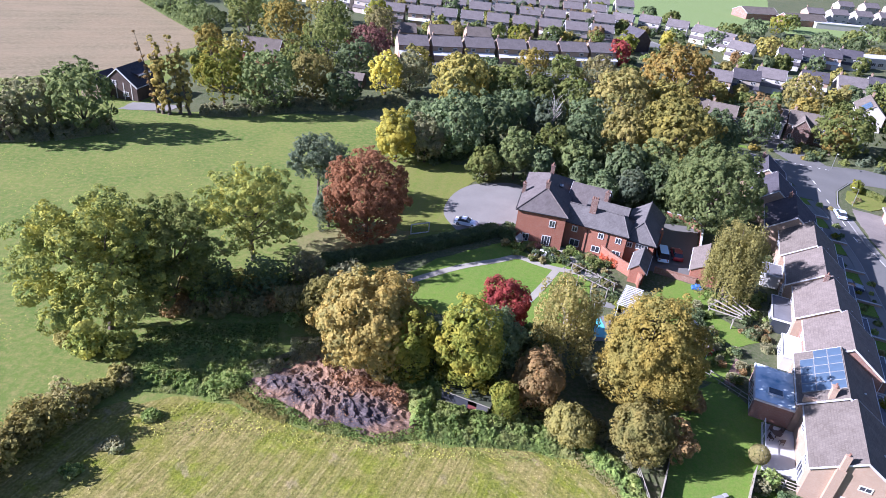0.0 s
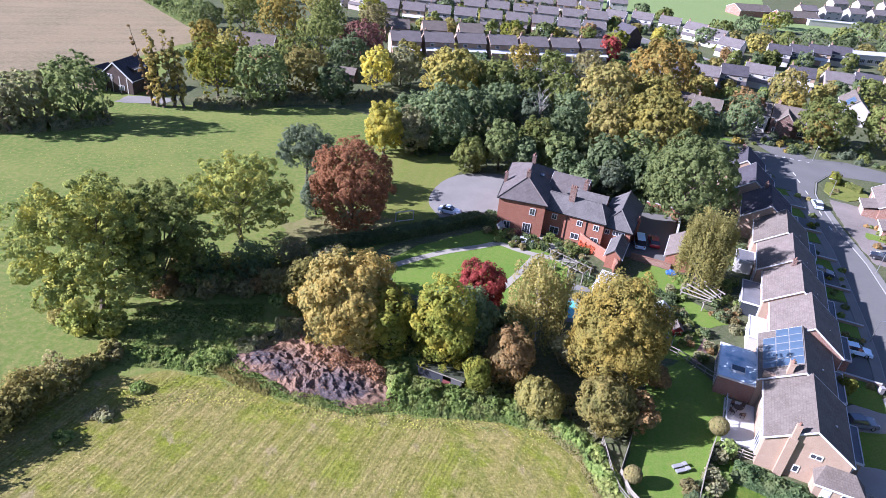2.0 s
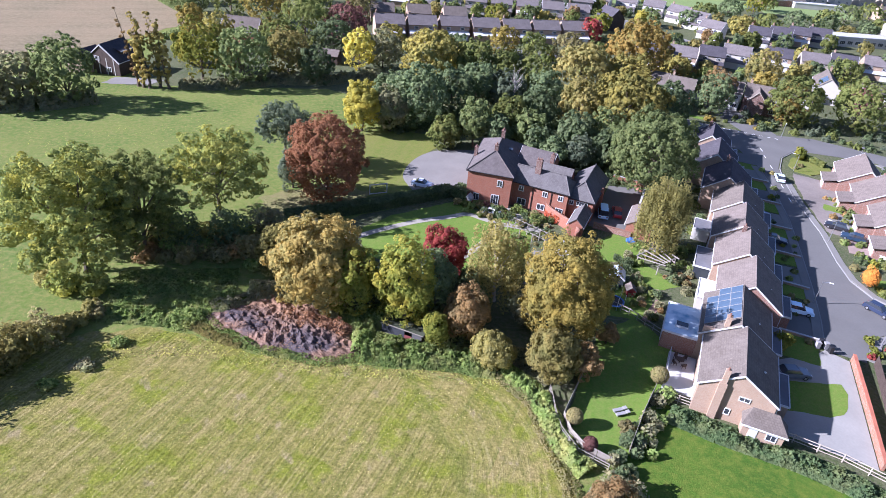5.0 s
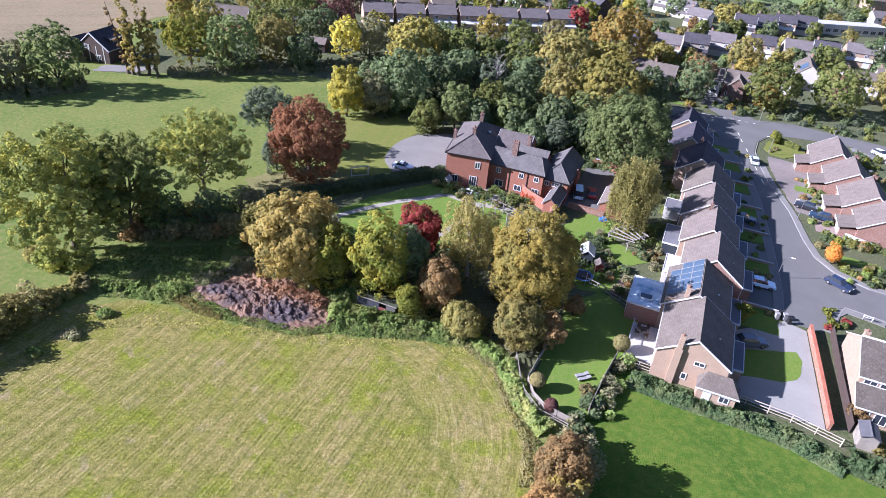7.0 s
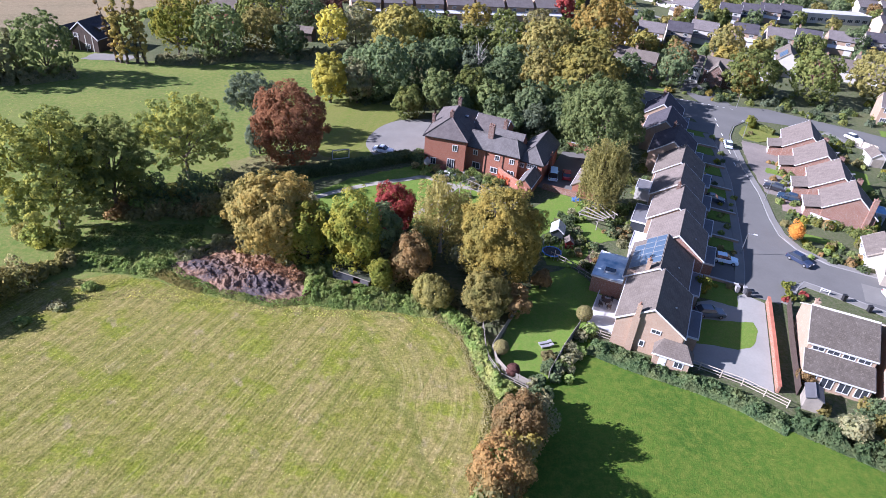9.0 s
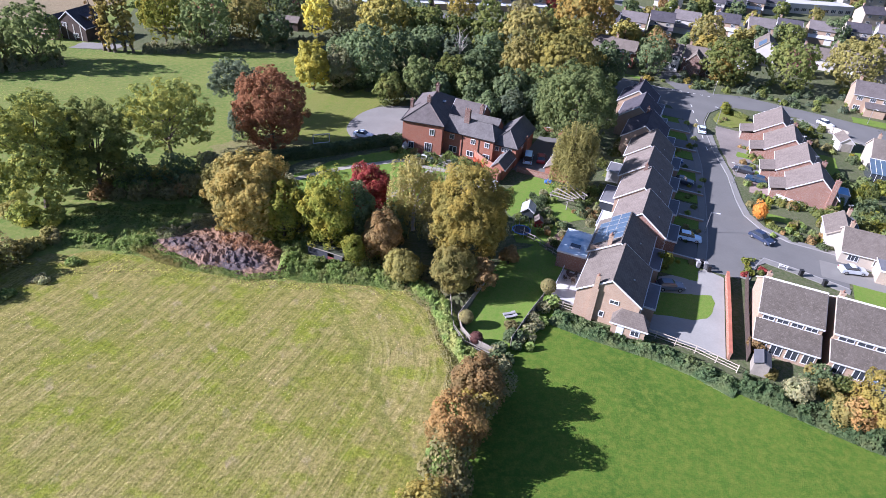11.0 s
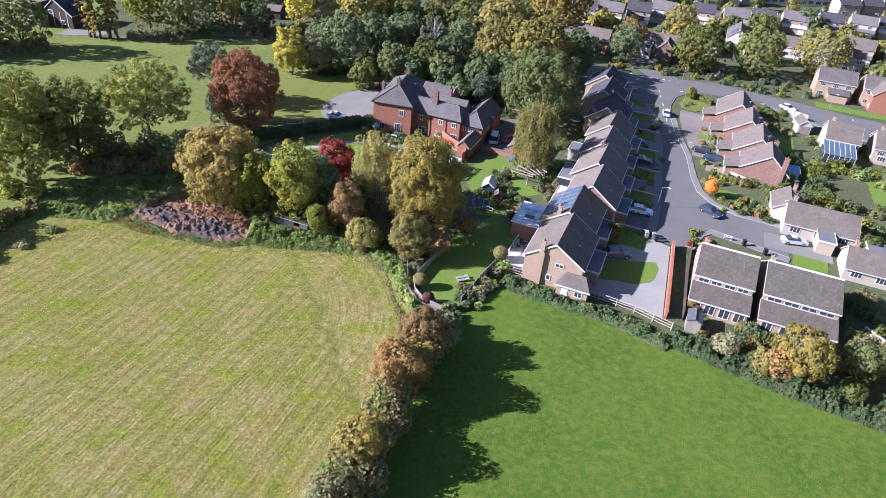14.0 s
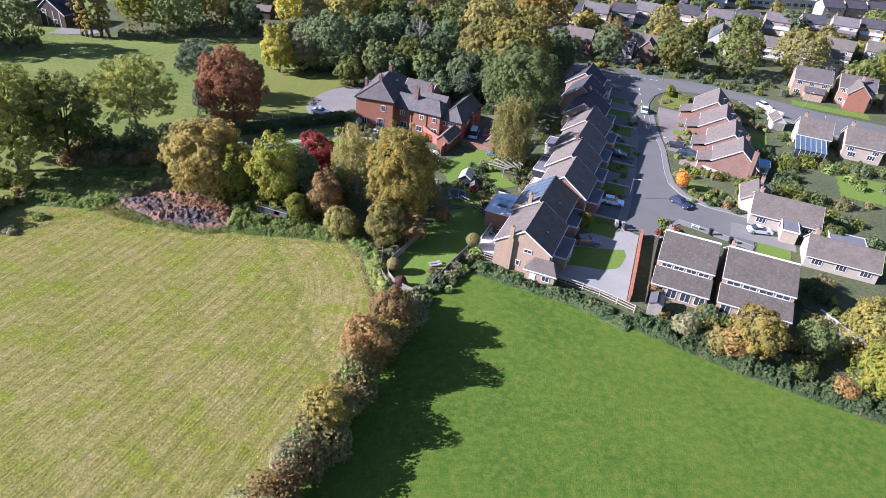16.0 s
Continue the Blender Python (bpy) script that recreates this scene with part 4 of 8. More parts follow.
ground_sheet()
HEDGE_LINE = [(19.8, 1.0), (23.6, 9.6), (27.2, 18.6), (30.0, 25.0), (34.2, 33.8), (38.9, 41.2)]
sheet("stubble_field", [(-33, 51.4), (-29.3, 53.2), (-23.5, 53.9), (-19.5, 53.6), (-15.4, 52.2), (-11.6, 51), (-8.2, 49.7), (2.2, 48.2), (14.1, 47.4), (22.4, 46), (25.9, 41.5), (26.8, 36), (28.2, 30), (26.6, 24), (22.6, 13), (17.5, 1), (-12, -75), (-90, -70), (-58, -5), (-44, 28), (-34.3, 48.9)],
      0.03, STUBBLE, "mown hay field with pale dry stubble and tractor lines", "field", 0.5, 1.5)
sheet("paddock", [(36, 36), (41.9, 43), (47.4, 39.4), (55.1, 35), (62.6, 28.6), (68, 23.5), (75.9, 18), (82.6, 13.9), (90, 9), (150, -28), (150, -90), (-14, -90), (17.5, 1.0), (24, 15), (29, 24)],
      0.04, PADDOCK, "lush bright green grass paddock", "field", 0.3, 1.5)
sheet("far_field", [(-190, 128), (-101, 167), (-79, 183), (-63, 222), (-75, 243), (-112, 292), (-190, 420), (-600, 420), (-600, 100)], 0.05, PLOUGH, "pale dry brown harvested field behind the trees", "field", 0.8, 3)
sheet("garden_ground", [(-6, 76), (3, 88), (20, 98), (9, 106), (10, 120), (16, 140), (-10, 158), (-60, 150), (-64, 200), (-64, 240), (-92, 290), (-130, 360), (-150, 560), (520, 560), (520, -30), (150, -27), (90, 9), (68, 23), (42, 43), (28, 33), (27, 46), (12, 50), (0, 62)],
      0.015, GARDEN, "dark garden soil and rough grass between houses", "ground", 0.5, 4)
sheet("lawn_1", [(-1, 76), (2, 82), (8, 88), (20, 95), (24, 91), (30, 88), (33, 84), (31, 76), (24, 70), (12, 71)], 0.05, LAWN, "neat green manor lawn", "lawn", 0.2, 1)
sheet("lawn_2", [(2, 97), (12, 97.6), (10.8, 106), (12.4, 113), (18, 121), (16, 129), (4, 129), (-4, 121), (-2, 103)], 0.05, DRYLAWN, "mown lawn beside the gravel forecourt", "lawn", 0.2, 1)
sheet("dry_verge", [(-13, 86), (-3, 87), (4, 96), (0, 101), (-9, 97), (-16, 93)], 0.045, ROUGH, "dry yellowish grass under the trees", "ground", 0.5, 1)
sheet("forecourt", curve_pts([(12, 98.6), (10.1, 104.5), (11.4, 111), (14.5, 116.5), (19, 119.6), (27, 119.8), (27, 110), (23.4, 98.5), (18, 97.6)], 5), 0.07, GRAVEL, "pale grey gravel forecourt of the manor", "driveway")
PATH1 = curve_pts([(0.5, 77.6), (2.7, 80.1), (6.7, 82.9), (12.4, 86.1), (18.3, 88.4), (21.9, 89.9), (24.9, 88.2), (28.5, 86.5), (34.8, 85.0)])
sheet("garden_path_1", strip(PATH1, 1.3), 0.08, STONE, "curved pale paved garden path", "path")
sheet("garden_path_2", strip(curve_pts([(27.9, 86.3), (24.9, 81.6), (21, 76.2), (18, 73)]), 1.2), 0.085, STONE, "pale paved garden path across the lawn", "path")
sheet("terrace_paving", [(24, 92.6), (36.5, 86.2), (38.3, 89.8), (28.7, 95), (25.5, 96)], 0.075, STONE, "stone terrace before the manor", "terrace", 0.1, 1)
sheet("courtyard", [xy_of(u, v) for u, v in ((-0.6, 98.3), (6.3, 98.3), (6.3, 120), (-0.6, 120))], 0.07, ASPHALT, "dark tarmac courtyard in shade", "courtyard")
sheet("lower_lawn", [xy_of(u, v) for u, v in ((0, 86), (4, 97.6), (9.5, 97.5), (11, 90), (8, 86), (5, 80))], 0.06, LAWN, "small sunny lawn below the courtyard wall", "lawn", 0.2, 1)
sheet("terrace_lawn", [xy_of(u, v) for u, v in ((9.3, 89.4), (11, 90.2), (17.4, 86), (14.4, 83.2), (9.5, 83.9))], 0.06, LAWN, "striped back garden lawn", "lawn", 0.15, 1)
sheet("play_lawn", [xy_of(u, v) for u, v in ((8.6, 80.4), (13.2, 81.2), (14.2, 78), (12.8, 73.4), (8.4, 72.2), (6, 77))], 0.06, LAWN, "small shaded lawn with play things", "lawn", 0.15, 1)
sheet("brick_path", strip([xy_of(14.8, 80), xy_of(14.1, 76.6), xy_of(13.6, 73.6)], 1.2), 0.065, plain("brick_path", (0.24, 0.15, 0.12), 0.9), "brick garden path beside the garden room", "path")
sheet("corner_lawn", [(30.2, 35.5), (33.2, 33.6), (36.5, 36), (41.5, 44.5), (46.5, 48), (47.5, 54), (44, 60), (38, 57), (33.5, 48.2), (29.5, 40)], 0.06, LAWN, "long back garden lawn beside the fence", "lawn", 0.15, 1)
sheet("front_lawn", [xy_of(u, v) for u, v in ((31.6, 63.6), (34.6, 64.4), (37.6, 65.0), (39.2, 66.4), (40.0, 68.4), (40.1, 71), (39.6, 72.8), (31.5, 69.4))], 0.09, LAWN, "small front lawn at the road's end", "lawn", 0.1, 1)

# road, in the houses' axes
ROAD = [(43.4, 80), (38.1, 80), (38.0, 88), (37.4, 97), (36.4, 107), (34.6, 123), (31.8, 138), (28.6, 150), (24, 159.5), (8, 160.5), (8, 176), (19, 174.5), (27.2, 175.7), (42, 181), (64, 178), (80, 174.5), (140, 173), (140, 155), (90.6, 155), (75.5, 158.6), (67, 163.4), (60.8, 166.6), (56.5, 171.4),
        (49, 170.6), (37, 168), (33.6, 160), (33, 152), (34.2, 144), (36.2, 134), (39.8, 121), (41.8, 110), (43.4, 104), (46.4, 99.6), (51.4, 96.9), (60.5, 96.6), (60, 86), (52, 88), (46.9, 88.9), (44.6, 86.5)]
sheet("road_1", [xy_of(u, v) for u, v in ROAD], 0.06, ASPHALT, "grey tarmac estate road", "road")
sheet("road_2", [xy_of(u, v) for u, v in ((25, 174), (-2, 214), (-22, 262), (-40, 300), (-34, 304), (-15, 266), (5, 218), (33, 178))], 0.055, ASPHALT, "grey tarmac estate road towards the far houses", "road")
sheet("road_3", [xy_of(u, v) for u, v in ((-150, 184), (-60, 214), (-10, 226), (-8, 219), (-58, 207), (-148, 177))], 0.05, ASPHALT, "grey tarmac road before the far terrace", "road")
FAR_ROAD = curve_pts([(104, 292), (114, 273), (121, 258), (130, 245), (144, 236.5), (170, 235), (205, 237), (244, 238)], 8)
sheet("road_4", strip(FAR_ROAD, 7.0), 0.05, ASPHALT, "grey tarmac road past white houses", "road")
sheet("pavement_5", strip([(x + 4.6, y + 1.6) for x, y in FAR_ROAD[:30]], 1.8), 0.12, PAVING, "pale pavement before the white houses", "pavement", thick=0.14)
sheet("drive_end", [xy_of(u, v) for u, v in ((31.5, 69.4), (30.8, 64), (30.6, 59.4), (42.2, 58.4), (41.1, 79), (38, 80), (36.8, 78.4), (31.5, 74))], 0.075, CONCRETE, "pale concrete drive at the road's end", "driveway")


def kerbed(name, label, line, w, h=0.14):
    """A pavement with a kerb along its road side."""
    pts = [xy_of(u, v) for u, v in line]
    sheet(name, strip(pts, w), h, PAVING, label, "pavement", thick=0.16)


kerbed("pavement_1", "narrow grey pavement along the terrace", [(37.4, 80.5), (37.2, 88), (36.6, 97), (35.6, 107), (33.8, 123), (31, 138), (27.6, 150)], 1.4)
kerbed("pavement_2", "grey pavement bending round the corner", [(60, 97.5), (51.6, 97.8), (46.9, 100.4), (44.2, 104.4), (42.6, 110.2), (40.6, 121), (37, 134.2), (35, 144)], 1.1)
kerbed("pavement_3", "pale pavement round the turning head", [(44.2, 80.5), (45.4, 86), (47.2, 88.1), (52, 87.2), (60, 85.2)], 1.5)
kerbed("pavement_4", "grey pavement at the junction", [(56.2, 170.6), (60.4, 166), (66.6, 162.6), (75.2, 157.8), (90.6, 154.2), (130, 154)], 1.6)
KERBS = thing("kerb", "pale kerb stones along the estate road", "kerb", pose(0, 0, 0), kind="structure")
for line in ([(46.6, 99.4), (43.6, 103.6), (42.0, 109.8), (40, 121), (36.3, 133.8), (34.2, 144), (33.3, 152), (33.9, 160), (37.2, 167.6)], [(38.1, 80), (38.0, 88), (37.4, 97), (36.4, 107), (34.6, 123), (31.8, 138), (28.5, 150)], [(44.5, 81), (46.1, 86.3), (47.1, 88.95), (52, 88.1), (60, 86.1)], [(46.4, 99.6), (51.4, 97), (60.3, 96.7)]):
    pts = [xy_of(u, v) for u, v in line]
    for a, b in zip(pts, pts[1:]):
        n = max(1, int(math.dist(a, b) / 3))
        d = math.dist(a, b) / n
        me = mesh_of("kerb_stone", boxes((0.01, d - 0.01, -0.08, 0.08, 0, 0.17)), KERB)
        for i in range(n):
            part("kerb_stone", me, None, KERBS, m=pose(a[0] + (b[0] - a[0]) * i / n, a[1] + (b[1] - a[1]) * i / n, 0, 0, 0, math.degrees(math.atan2(b[1] - a[1], b[0] - a[0]))))
MARKS = thing("road_marking", "white dashed road markings", "road marking", pose(0, 0, 0), kind="structure")
dash = mesh_of("dash", boxes((-0.08, 0.08, -1, 1, 0.062, 0.07)), LINE)
for u, v, a in ((33.6, 141, 12), (33.0, 146.5, 10), (31.4, 152, 14), (30.0, 158.5, 14), (35, 134, 14), (29.2, 163, 14)):
    part("dash", dash, None, MARKS, m=at(u, v, 0, a))
for i in range(13):
    part("dash", dash, None, MARKS, m=at(10 + i * 1.9, 174 + i * 0.05, 0, 90) @ Matrix.Diagonal((1, 0.4, 1, 1)))
sheet("verge_island", [xy_of(u, v) for u, v in ((35.2, 156), (36.6, 152.5), (40, 152), (45, 157.5), (44.4, 160.6), (39.5, 163.6), (36.2, 162))], 0.16, DRYLAWN, "grassed corner plot at the junction", "lawn", 0.1, 1, thick=0.18)
for i, (u0, u1, v0, v1) in enumerate(((31, 37.2, 75.6, 81.5), (31.5, 36.4, 92.9, 96.3), (30.5, 35.6, 103.6, 107.2), (29.5, 34.4, 114.2, 118), (27, 32.6, 125, 129.4), (24, 30.2, 136, 140.6), (22, 28, 147, 150.5))):
    sheet(f"front_garden_{i + 1}", [xy_of(u, v) for u, v in ((u0, v0), (u1, v0), (u1, v1), (u0, v1))], 0.09, LAWN, "small front lawn before the terrace", "lawn", 0.1, 1)
    sheet(f"house_drive_{i + 1}", [xy_of(u, v) for u, v in ((u0 - 0.5, v1 + 0.3), (u1, v1 + 0.3), (u1 - 1, v1 + 6.6), (u0 - 1.6, v1 + 6.6))], 0.08, PAVING if i % 2 else ASPHALT, "shaded drive between front gardens", "driveway")
    if i < 6:
        garden_wall("low_wall", "low front garden wall with pale coping", [xy_of(u0 + 0.8, v1 + 0.15), xy_of(u1 + 0.3, v1 + 0.15)], 0.5, BRICK_TAN, PATIO, 0.2)
for i, (u0, u1, v0, v1) in enumerate(((44, 47.5, 123, 127), (47, 54, 104.6, 107), (60.5, 66, 80.5, 88.5), (70, 90, 177, 182), (41.5, 45, 133, 136), (57, 63, 125, 146), (86, 96, 160, 168), (68, 80, 148, 153), (77, 100, 118, 131), (70, 88, 88, 98), (6, 14, 178.5, 180.5))):
    sheet(f"plot_lawn_{i + 1}", [xy_of(u, v) for u, v in ((u0, v0), (u1, v0), (u1, v1), (u0, v1))], 0.07, LAWN, "garden lawn between the houses", "lawn", 0.3, 1)
for i, (u0, u1, v0, v1) in enumerate(((44.5, 50.0, 115, 121), (56, 67, 88, 93.5), (42, 48.5, 127, 131.5), (61, 66, 94, 97))):
    sheet(f"plot_drive_{i + 1}", [xy_of(u, v) for u, v in ((u0, v0), (u1, v0), (u1, v1), (u0, v1))], 0.08, PAVING if i else plain("brick_paving", (0.27, 0.2, 0.17), 0.9), "paved house drive", "driveway")
sheet("front_court", [xy_of(u, v) for u, v in ((41.6, 121.6), (38.2, 134.4), (36.4, 145), (36.2, 151), (43.6, 150), (45.6, 141), (47.4, 131.6), (50, 122))], 0.055, plain("worn_drive", (0.2, 0.172, 0.15), 0.9, vary=0.3, scale=0.6), "worn brown-grey paving before the brick houses", "driveway", 0.2, 1)
sheet("sports_field", [(120, 330), (190, 335), (203, 352), (268, 480), (300, 620), (90, 620), (100, 360)], 0.08, PLAYFIELD, "bright green school playing field", "field", 0.5, 4)
sheet("sports_field_2", [(205, 338), (262, 338), (270, 362), (215, 368)], 0.08, PLAYFIELD, "green playing field beside the school", "field", 0.5, 4)


def heap():
    """The muck heap: a lumpy mound with furrows."""
    out = [(-16.8, 57.4), (-14.6, 54.6), (-12.2, 54.2), (-10, 52.0), (-7.4, 50.4), (-5, 50.6), (-2.9, 49.6), (-0.4, 48.7), (2.6, 48.9), (5.0, 51.2), (3.2, 53.4), (3.4, 56), (0, 58), (-2, 61), (-6, 61), (-9, 63.5), (-12.5, 60.8)]
    bm = bmesh.new()
    cx, cy = -5.5, 55.2
    rings, seg = 40, 110
    P = curve_pts(out + [out[0]], 16)
    P = P[:-1]
    seg = len(P)
    grid = []
    for i in range(rings + 1):
        f = i / rings
        row = []
        for x, y in P:
            px, py = cx + (x - cx) * f, cy + (y - cy) * f
            e = 1 - f ** 3
            q = Vector((px * 0.55 + py * 0.3, py * 0.5 - px * 0.2, 5))
            furrow = 1 - abs(noise.noise(q * 1.7)) * 2.4 + 0.5 * noise.noise(q * 4.2)   # ridges torn by a digger
            clod = max(0.0, noise.noise(Vector((px * 2.3, py * 2.3, 2)))) + 0.5 * noise.noise(Vector((px * 5.1, py * 5.1, 3)))
            z = e * (0.62 + 0.5 * noise.noise(Vector((px * 0.25, py * 0.25, 1))) + 0.42 * furrow + 0.34 * clod)
            row.append(bm.verts.new((px, py, max(0.0, z) + (0.02 if i < rings else -0.05))))
        grid.append(row)
    for i in range(1, rings):
        for k in range(seg):
            bm.faces.new((grid[i][k], grid[i + 1][k], grid[i + 1][(k + 1) % seg], grid[i][(k + 1) % seg]))
    c = bm.verts.new((cx, cy, 1.0))
    for k in range(seg):
        bm.faces.new((c, grid[1][k], grid[1][(k + 1) % seg]))
    for v in grid[0]:
        bm.verts.remove(v)
    m, nt, b = material("muck", 1.0, 0, 0.05)
    n1 = ramp(nt, noise_at(nt, 0.16, 4, 0.6), 0.44, 0.58)
    n2 = noise_at(nt, 1.0, 6, 0.8, (1.1, 2.0, 1.2), -40)
    col = mixed(nt, n1, (0.075, 0.062, 0.064), (0.2, 0.125, 0.085))
    col = mixed(nt, ramp(nt, n2, 0.55, 0.72), col, (0.33, 0.285, 0.26))
    sep = nt.nodes.new("ShaderNodeSeparateXYZ")
    nt.links.new(nt.nodes.new("ShaderNodeTexCoord").outputs["Object"], sep.inputs[0])
    north = calc(nt, "ADD", sep.outputs["Y"], calc(nt, "MULTIPLY", sep.outputs["X"], 0.45))
    earth = ramp(nt, calc(nt, "ADD", north, calc(nt, "MULTIPLY", noise_at(nt, 0.4, 4, 0.7), 6.0)), 54.6, 57.4)
    col = mixed(nt, mixed(nt, 0.85, (0, 0, 0), earth), col, mixed(nt, n2, (0.11, 0.065, 0.04), (0.34, 0.21, 0.13)))
    nt.links.new(col, b.inputs["Base Color"])
    bumped(nt, b, n2, 1.0, 0.15)
    ob = new("muck_mound", mesh_of("muck_mound", bm, m))
    tagged(ob, "long mound of dark rotting muck and brown straw", "muck heap")
    rng = np.random.default_rng(4)
    n = 1200
    q = np.array([P[i] for i in rng.integers(0, len(P), n)])
    f = rng.random((n, 1)) ** 0.5 * 0.95
    q = np.array([cx, cy]) + (q - [cx, cy]) * f
    p = np.c_[q, 0.9 * (1 - f ** 3) + 0.35 * rng.random((n, 1))]
    tagged(new("straw", sprays(rng, p, rng.normal(size=(n, 3)) * 0.6 + (0, 0, 1), 0.07, L_DRY, "straw")), "loose brown straw and stems on the muck heap", "straw", kind="stuff")


heap()


def tufts(name, outline, n, size, leaves, label, seed):
    """Loose tufts scattered over a piece of ground."""
    rng = np.random.default_rng(seed)
    P = np.array(outline, float)
    lo, hi = P.min(0), P.max(0)
    q = lo + (hi - lo) * rng.random((n * 3, 2))
    a, b = P, np.roll(P, -1, 0)
    over = (a[None, :, 1] > q[:, None, 1]) != (b[None, :, 1] > q[:, None, 1])
    with np.errstate(divide="ignore", invalid="ignore"):
        xc = a[None, :, 0] + (q[:, None, 1] - a[None, :, 1]) * (b - a)[None, :, 0] / (b - a)[None, :, 1]
    q = q[(over & (q[:, None, 0] < xc)).sum(1) % 2 == 1]
    w = np.array([noise.noise(Vector((x * 0.13, y * 0.13, seed))) for x, y in q])
    q = q[w + 0.25 * rng.normal(size=len(q)) > 0.0][:n]
    p = np.c_[q, 0.05 + 0.06 * rng.random((len(q), 1))]
    d = rng.normal(size=p.shape) * (0.9, 0.9, 0.3) + (0, 0, 0.7)
    tagged(new(name, sprays(rng, p, d, size, LEAVES[leaves], name)), label, "grass", kind="stuff")


NEAR_FIELD = [(-27, 49), (-17, 51), (-8, 49.7), (2, 48.2), (14, 47.4), (22, 46), (25.5, 41), (25.5, 33), (23, 22), (15, 1), (8, -8), (-30, -6), (-44, 28), (-34, 48)]
tufts("grass_tufts", NEAR_FIELD, 5000, 0.055, "oak", "small green tufts of regrowth in the hay stubble", 3)
tufts("hay_wisps", NEAR_FIELD, 6000, 0.06, "hay", "pale wisps of loose hay on the field", 4)
tufts("meadow_tufts", [(-30, 57), (-36, 50), (-60, 20), (-95, 40), (-90, 118), (-40, 135), (-8, 120), (-20, 100), (-30, 84)], 5000, 0.08, "oak", "coarse tufts of meadow grass", 5)

# ---- terrace beside the road ----
TERRACE = [  # ridge u, near end v, far end v, tiles, wall
    (25.6, 58.0, 68.3, TILE_BROWN, BRICK_TAN), (24.9, 68.4, 78.8, TILE_BROWN, BRICK_TAN), (26.4, 78.9, 88.4, TILE_PINK, BRICK_ORANGE), (25.4, 88.5, 98.2, TILE_PINK, BRICK_TAN),
    # the last three roofs get dark tiles for the shade that lies on them
    (24.5, 98.3, 108.3, TILE_PINK, BRICK_TAN), (23.8, 108.4, 118.6, TILE_BROWN, BRICK_TAN), (21.4, 118.7, 130.2, TILE_DARK, BRICK_TAN), (18.4, 130.3, 141.8, TILE_DARK, BRICK_TAN), (16.6, 141.9, 152, TILE_DARK, BRICK_TAN)]
for i, (u, v0, v1, roof, wall) in enumerate(TERRACE):
    L = v1 - v0
    t = thing("terraced_house", ("brick end-of-terrace house with brown tiled roof and an outside chimney" if i == 0 else "brick terraced house with solar panels on its tiled roof" if i == 1 else "stepped brick terraced house with a tiled roof and white bargeboards"), "house", at(u, (v0 + v1) / 2), "terrace along the road")
    ridge = 7.2 if i in (0, 1) else 7.5
    gabled(t, 8.7, L, 4.35, ridge, wall, roof, over=0.25)
    for y in (-L * 0.27, L * 0.25):
        window(t, 4.36, y, 2.75, 1.7, 1.15, 90, 2)
        window(t, -4.36, y, 2.75, 1.7, 1.15, -90, 2)
    window(t, -4.36, -L * 0.25, 0.4, 2.4, 1.9, -90, 2)
    door(t, 4.36, -L * 0.3, 90)
    # garage that stands forward under a flat roof
    g = flat_roofed("porch", "", "", pose(5.35, L * 0.12, 0), 1.9, L * 0.6, 2.4, wall, FELT, WHITE, parent=t)
    part("garage_door", boxes((-1.1, 1.1, -0.04, 0.03, 0.02, 2.05)), WHITE, g, m=pose(0.98, L * 0.12, 0, 0, 0, 90))
    if i in (3, 6, 8):
        chimney(t, -0.9, L / 2 - 0.8, ridge - 1.2, ridge + 0.45, BRICK_SOOT, 0.6, 0.5, 1)
    for y in (-L * 0.1,):
        bm = bmesh.new()
        bmesh.ops.create_icosphere(bm, subdivisions=1, radius=0.16, matrix=Matrix.Translation((2.6, y, 4.35 + 1.35)))
        tube(bm, (2.6, y, 5.3), (2.6, y, 5.75), 0.05, 0.05, 6)
        part("roof_vent", bm, WHITE, t)
    if i == 0:   # near gable: outside chimney, windows, porch
        st = part("chimney_breast", boxes((-2.35, -1.45, -L / 2 - 0.45, -L / 2 + 0.02, -0.2, 5.6), (-2.2, -1.6, -L / 2 - 0.4, -L / 2 + 0.1, 5.6, 7.5)), BRICK_TAN, t)
        bm = bmesh.new()
        tube(bm, (-1.9, -L / 2 - 0.15, 7.5), (-1.9, -L / 2 - 0.15, 7.85), 0.14, 0.12, 8)
        part("chimney_pot", bm, POT, st)
        window(t, 0.9, -L / 2 - 0.01, 3.6, 1.3, 0.7, 0, 1)
        window(t, -0.4, -L / 2 - 0.01, 1.0, 0.7, 1.0, 0, 0)
        lt = part("side_porch", boxes((1.4, 5.9, -L / 2 - 2.0, -L / 2 - 0.01, -0.2, 2.3)), BRICK_TAN, t)
        bm = bmesh.new()
        q = [bm.verts.new(p) for p in ((1.1, -L / 2 - 2.3, 2.3), (6.2, -L / 2 - 2.3, 2.3), (6.2, -L / 2 - 0.01, 2.3), (1.1, -L / 2 - 0.01, 2.3), (2.1, -L / 2 - 0.01, 3.4), (5.0, -L / 2 - 0.01, 3.4))]
        for f in ((0, 1, 5, 4), (1, 2, 5), (3, 0, 4), (3, 2, 1, 0), (2, 3, 4, 5)):
            bm.faces.new([q[k] for k in f])
        bmesh.ops.recalc_face_normals(bm, faces=bm.faces[:])
        part("porch_roof", bm, roof, lt)
        part("porch_fascia", boxes((1.06, 6.24, -L / 2 - 2.36, -L / 2 - 2.301, 2.12, 2.34)), WHITE, lt)
        window(lt, 4.6, -L / 2 - 2.01, 0.9, 1.2, 1.0, 0, 1)
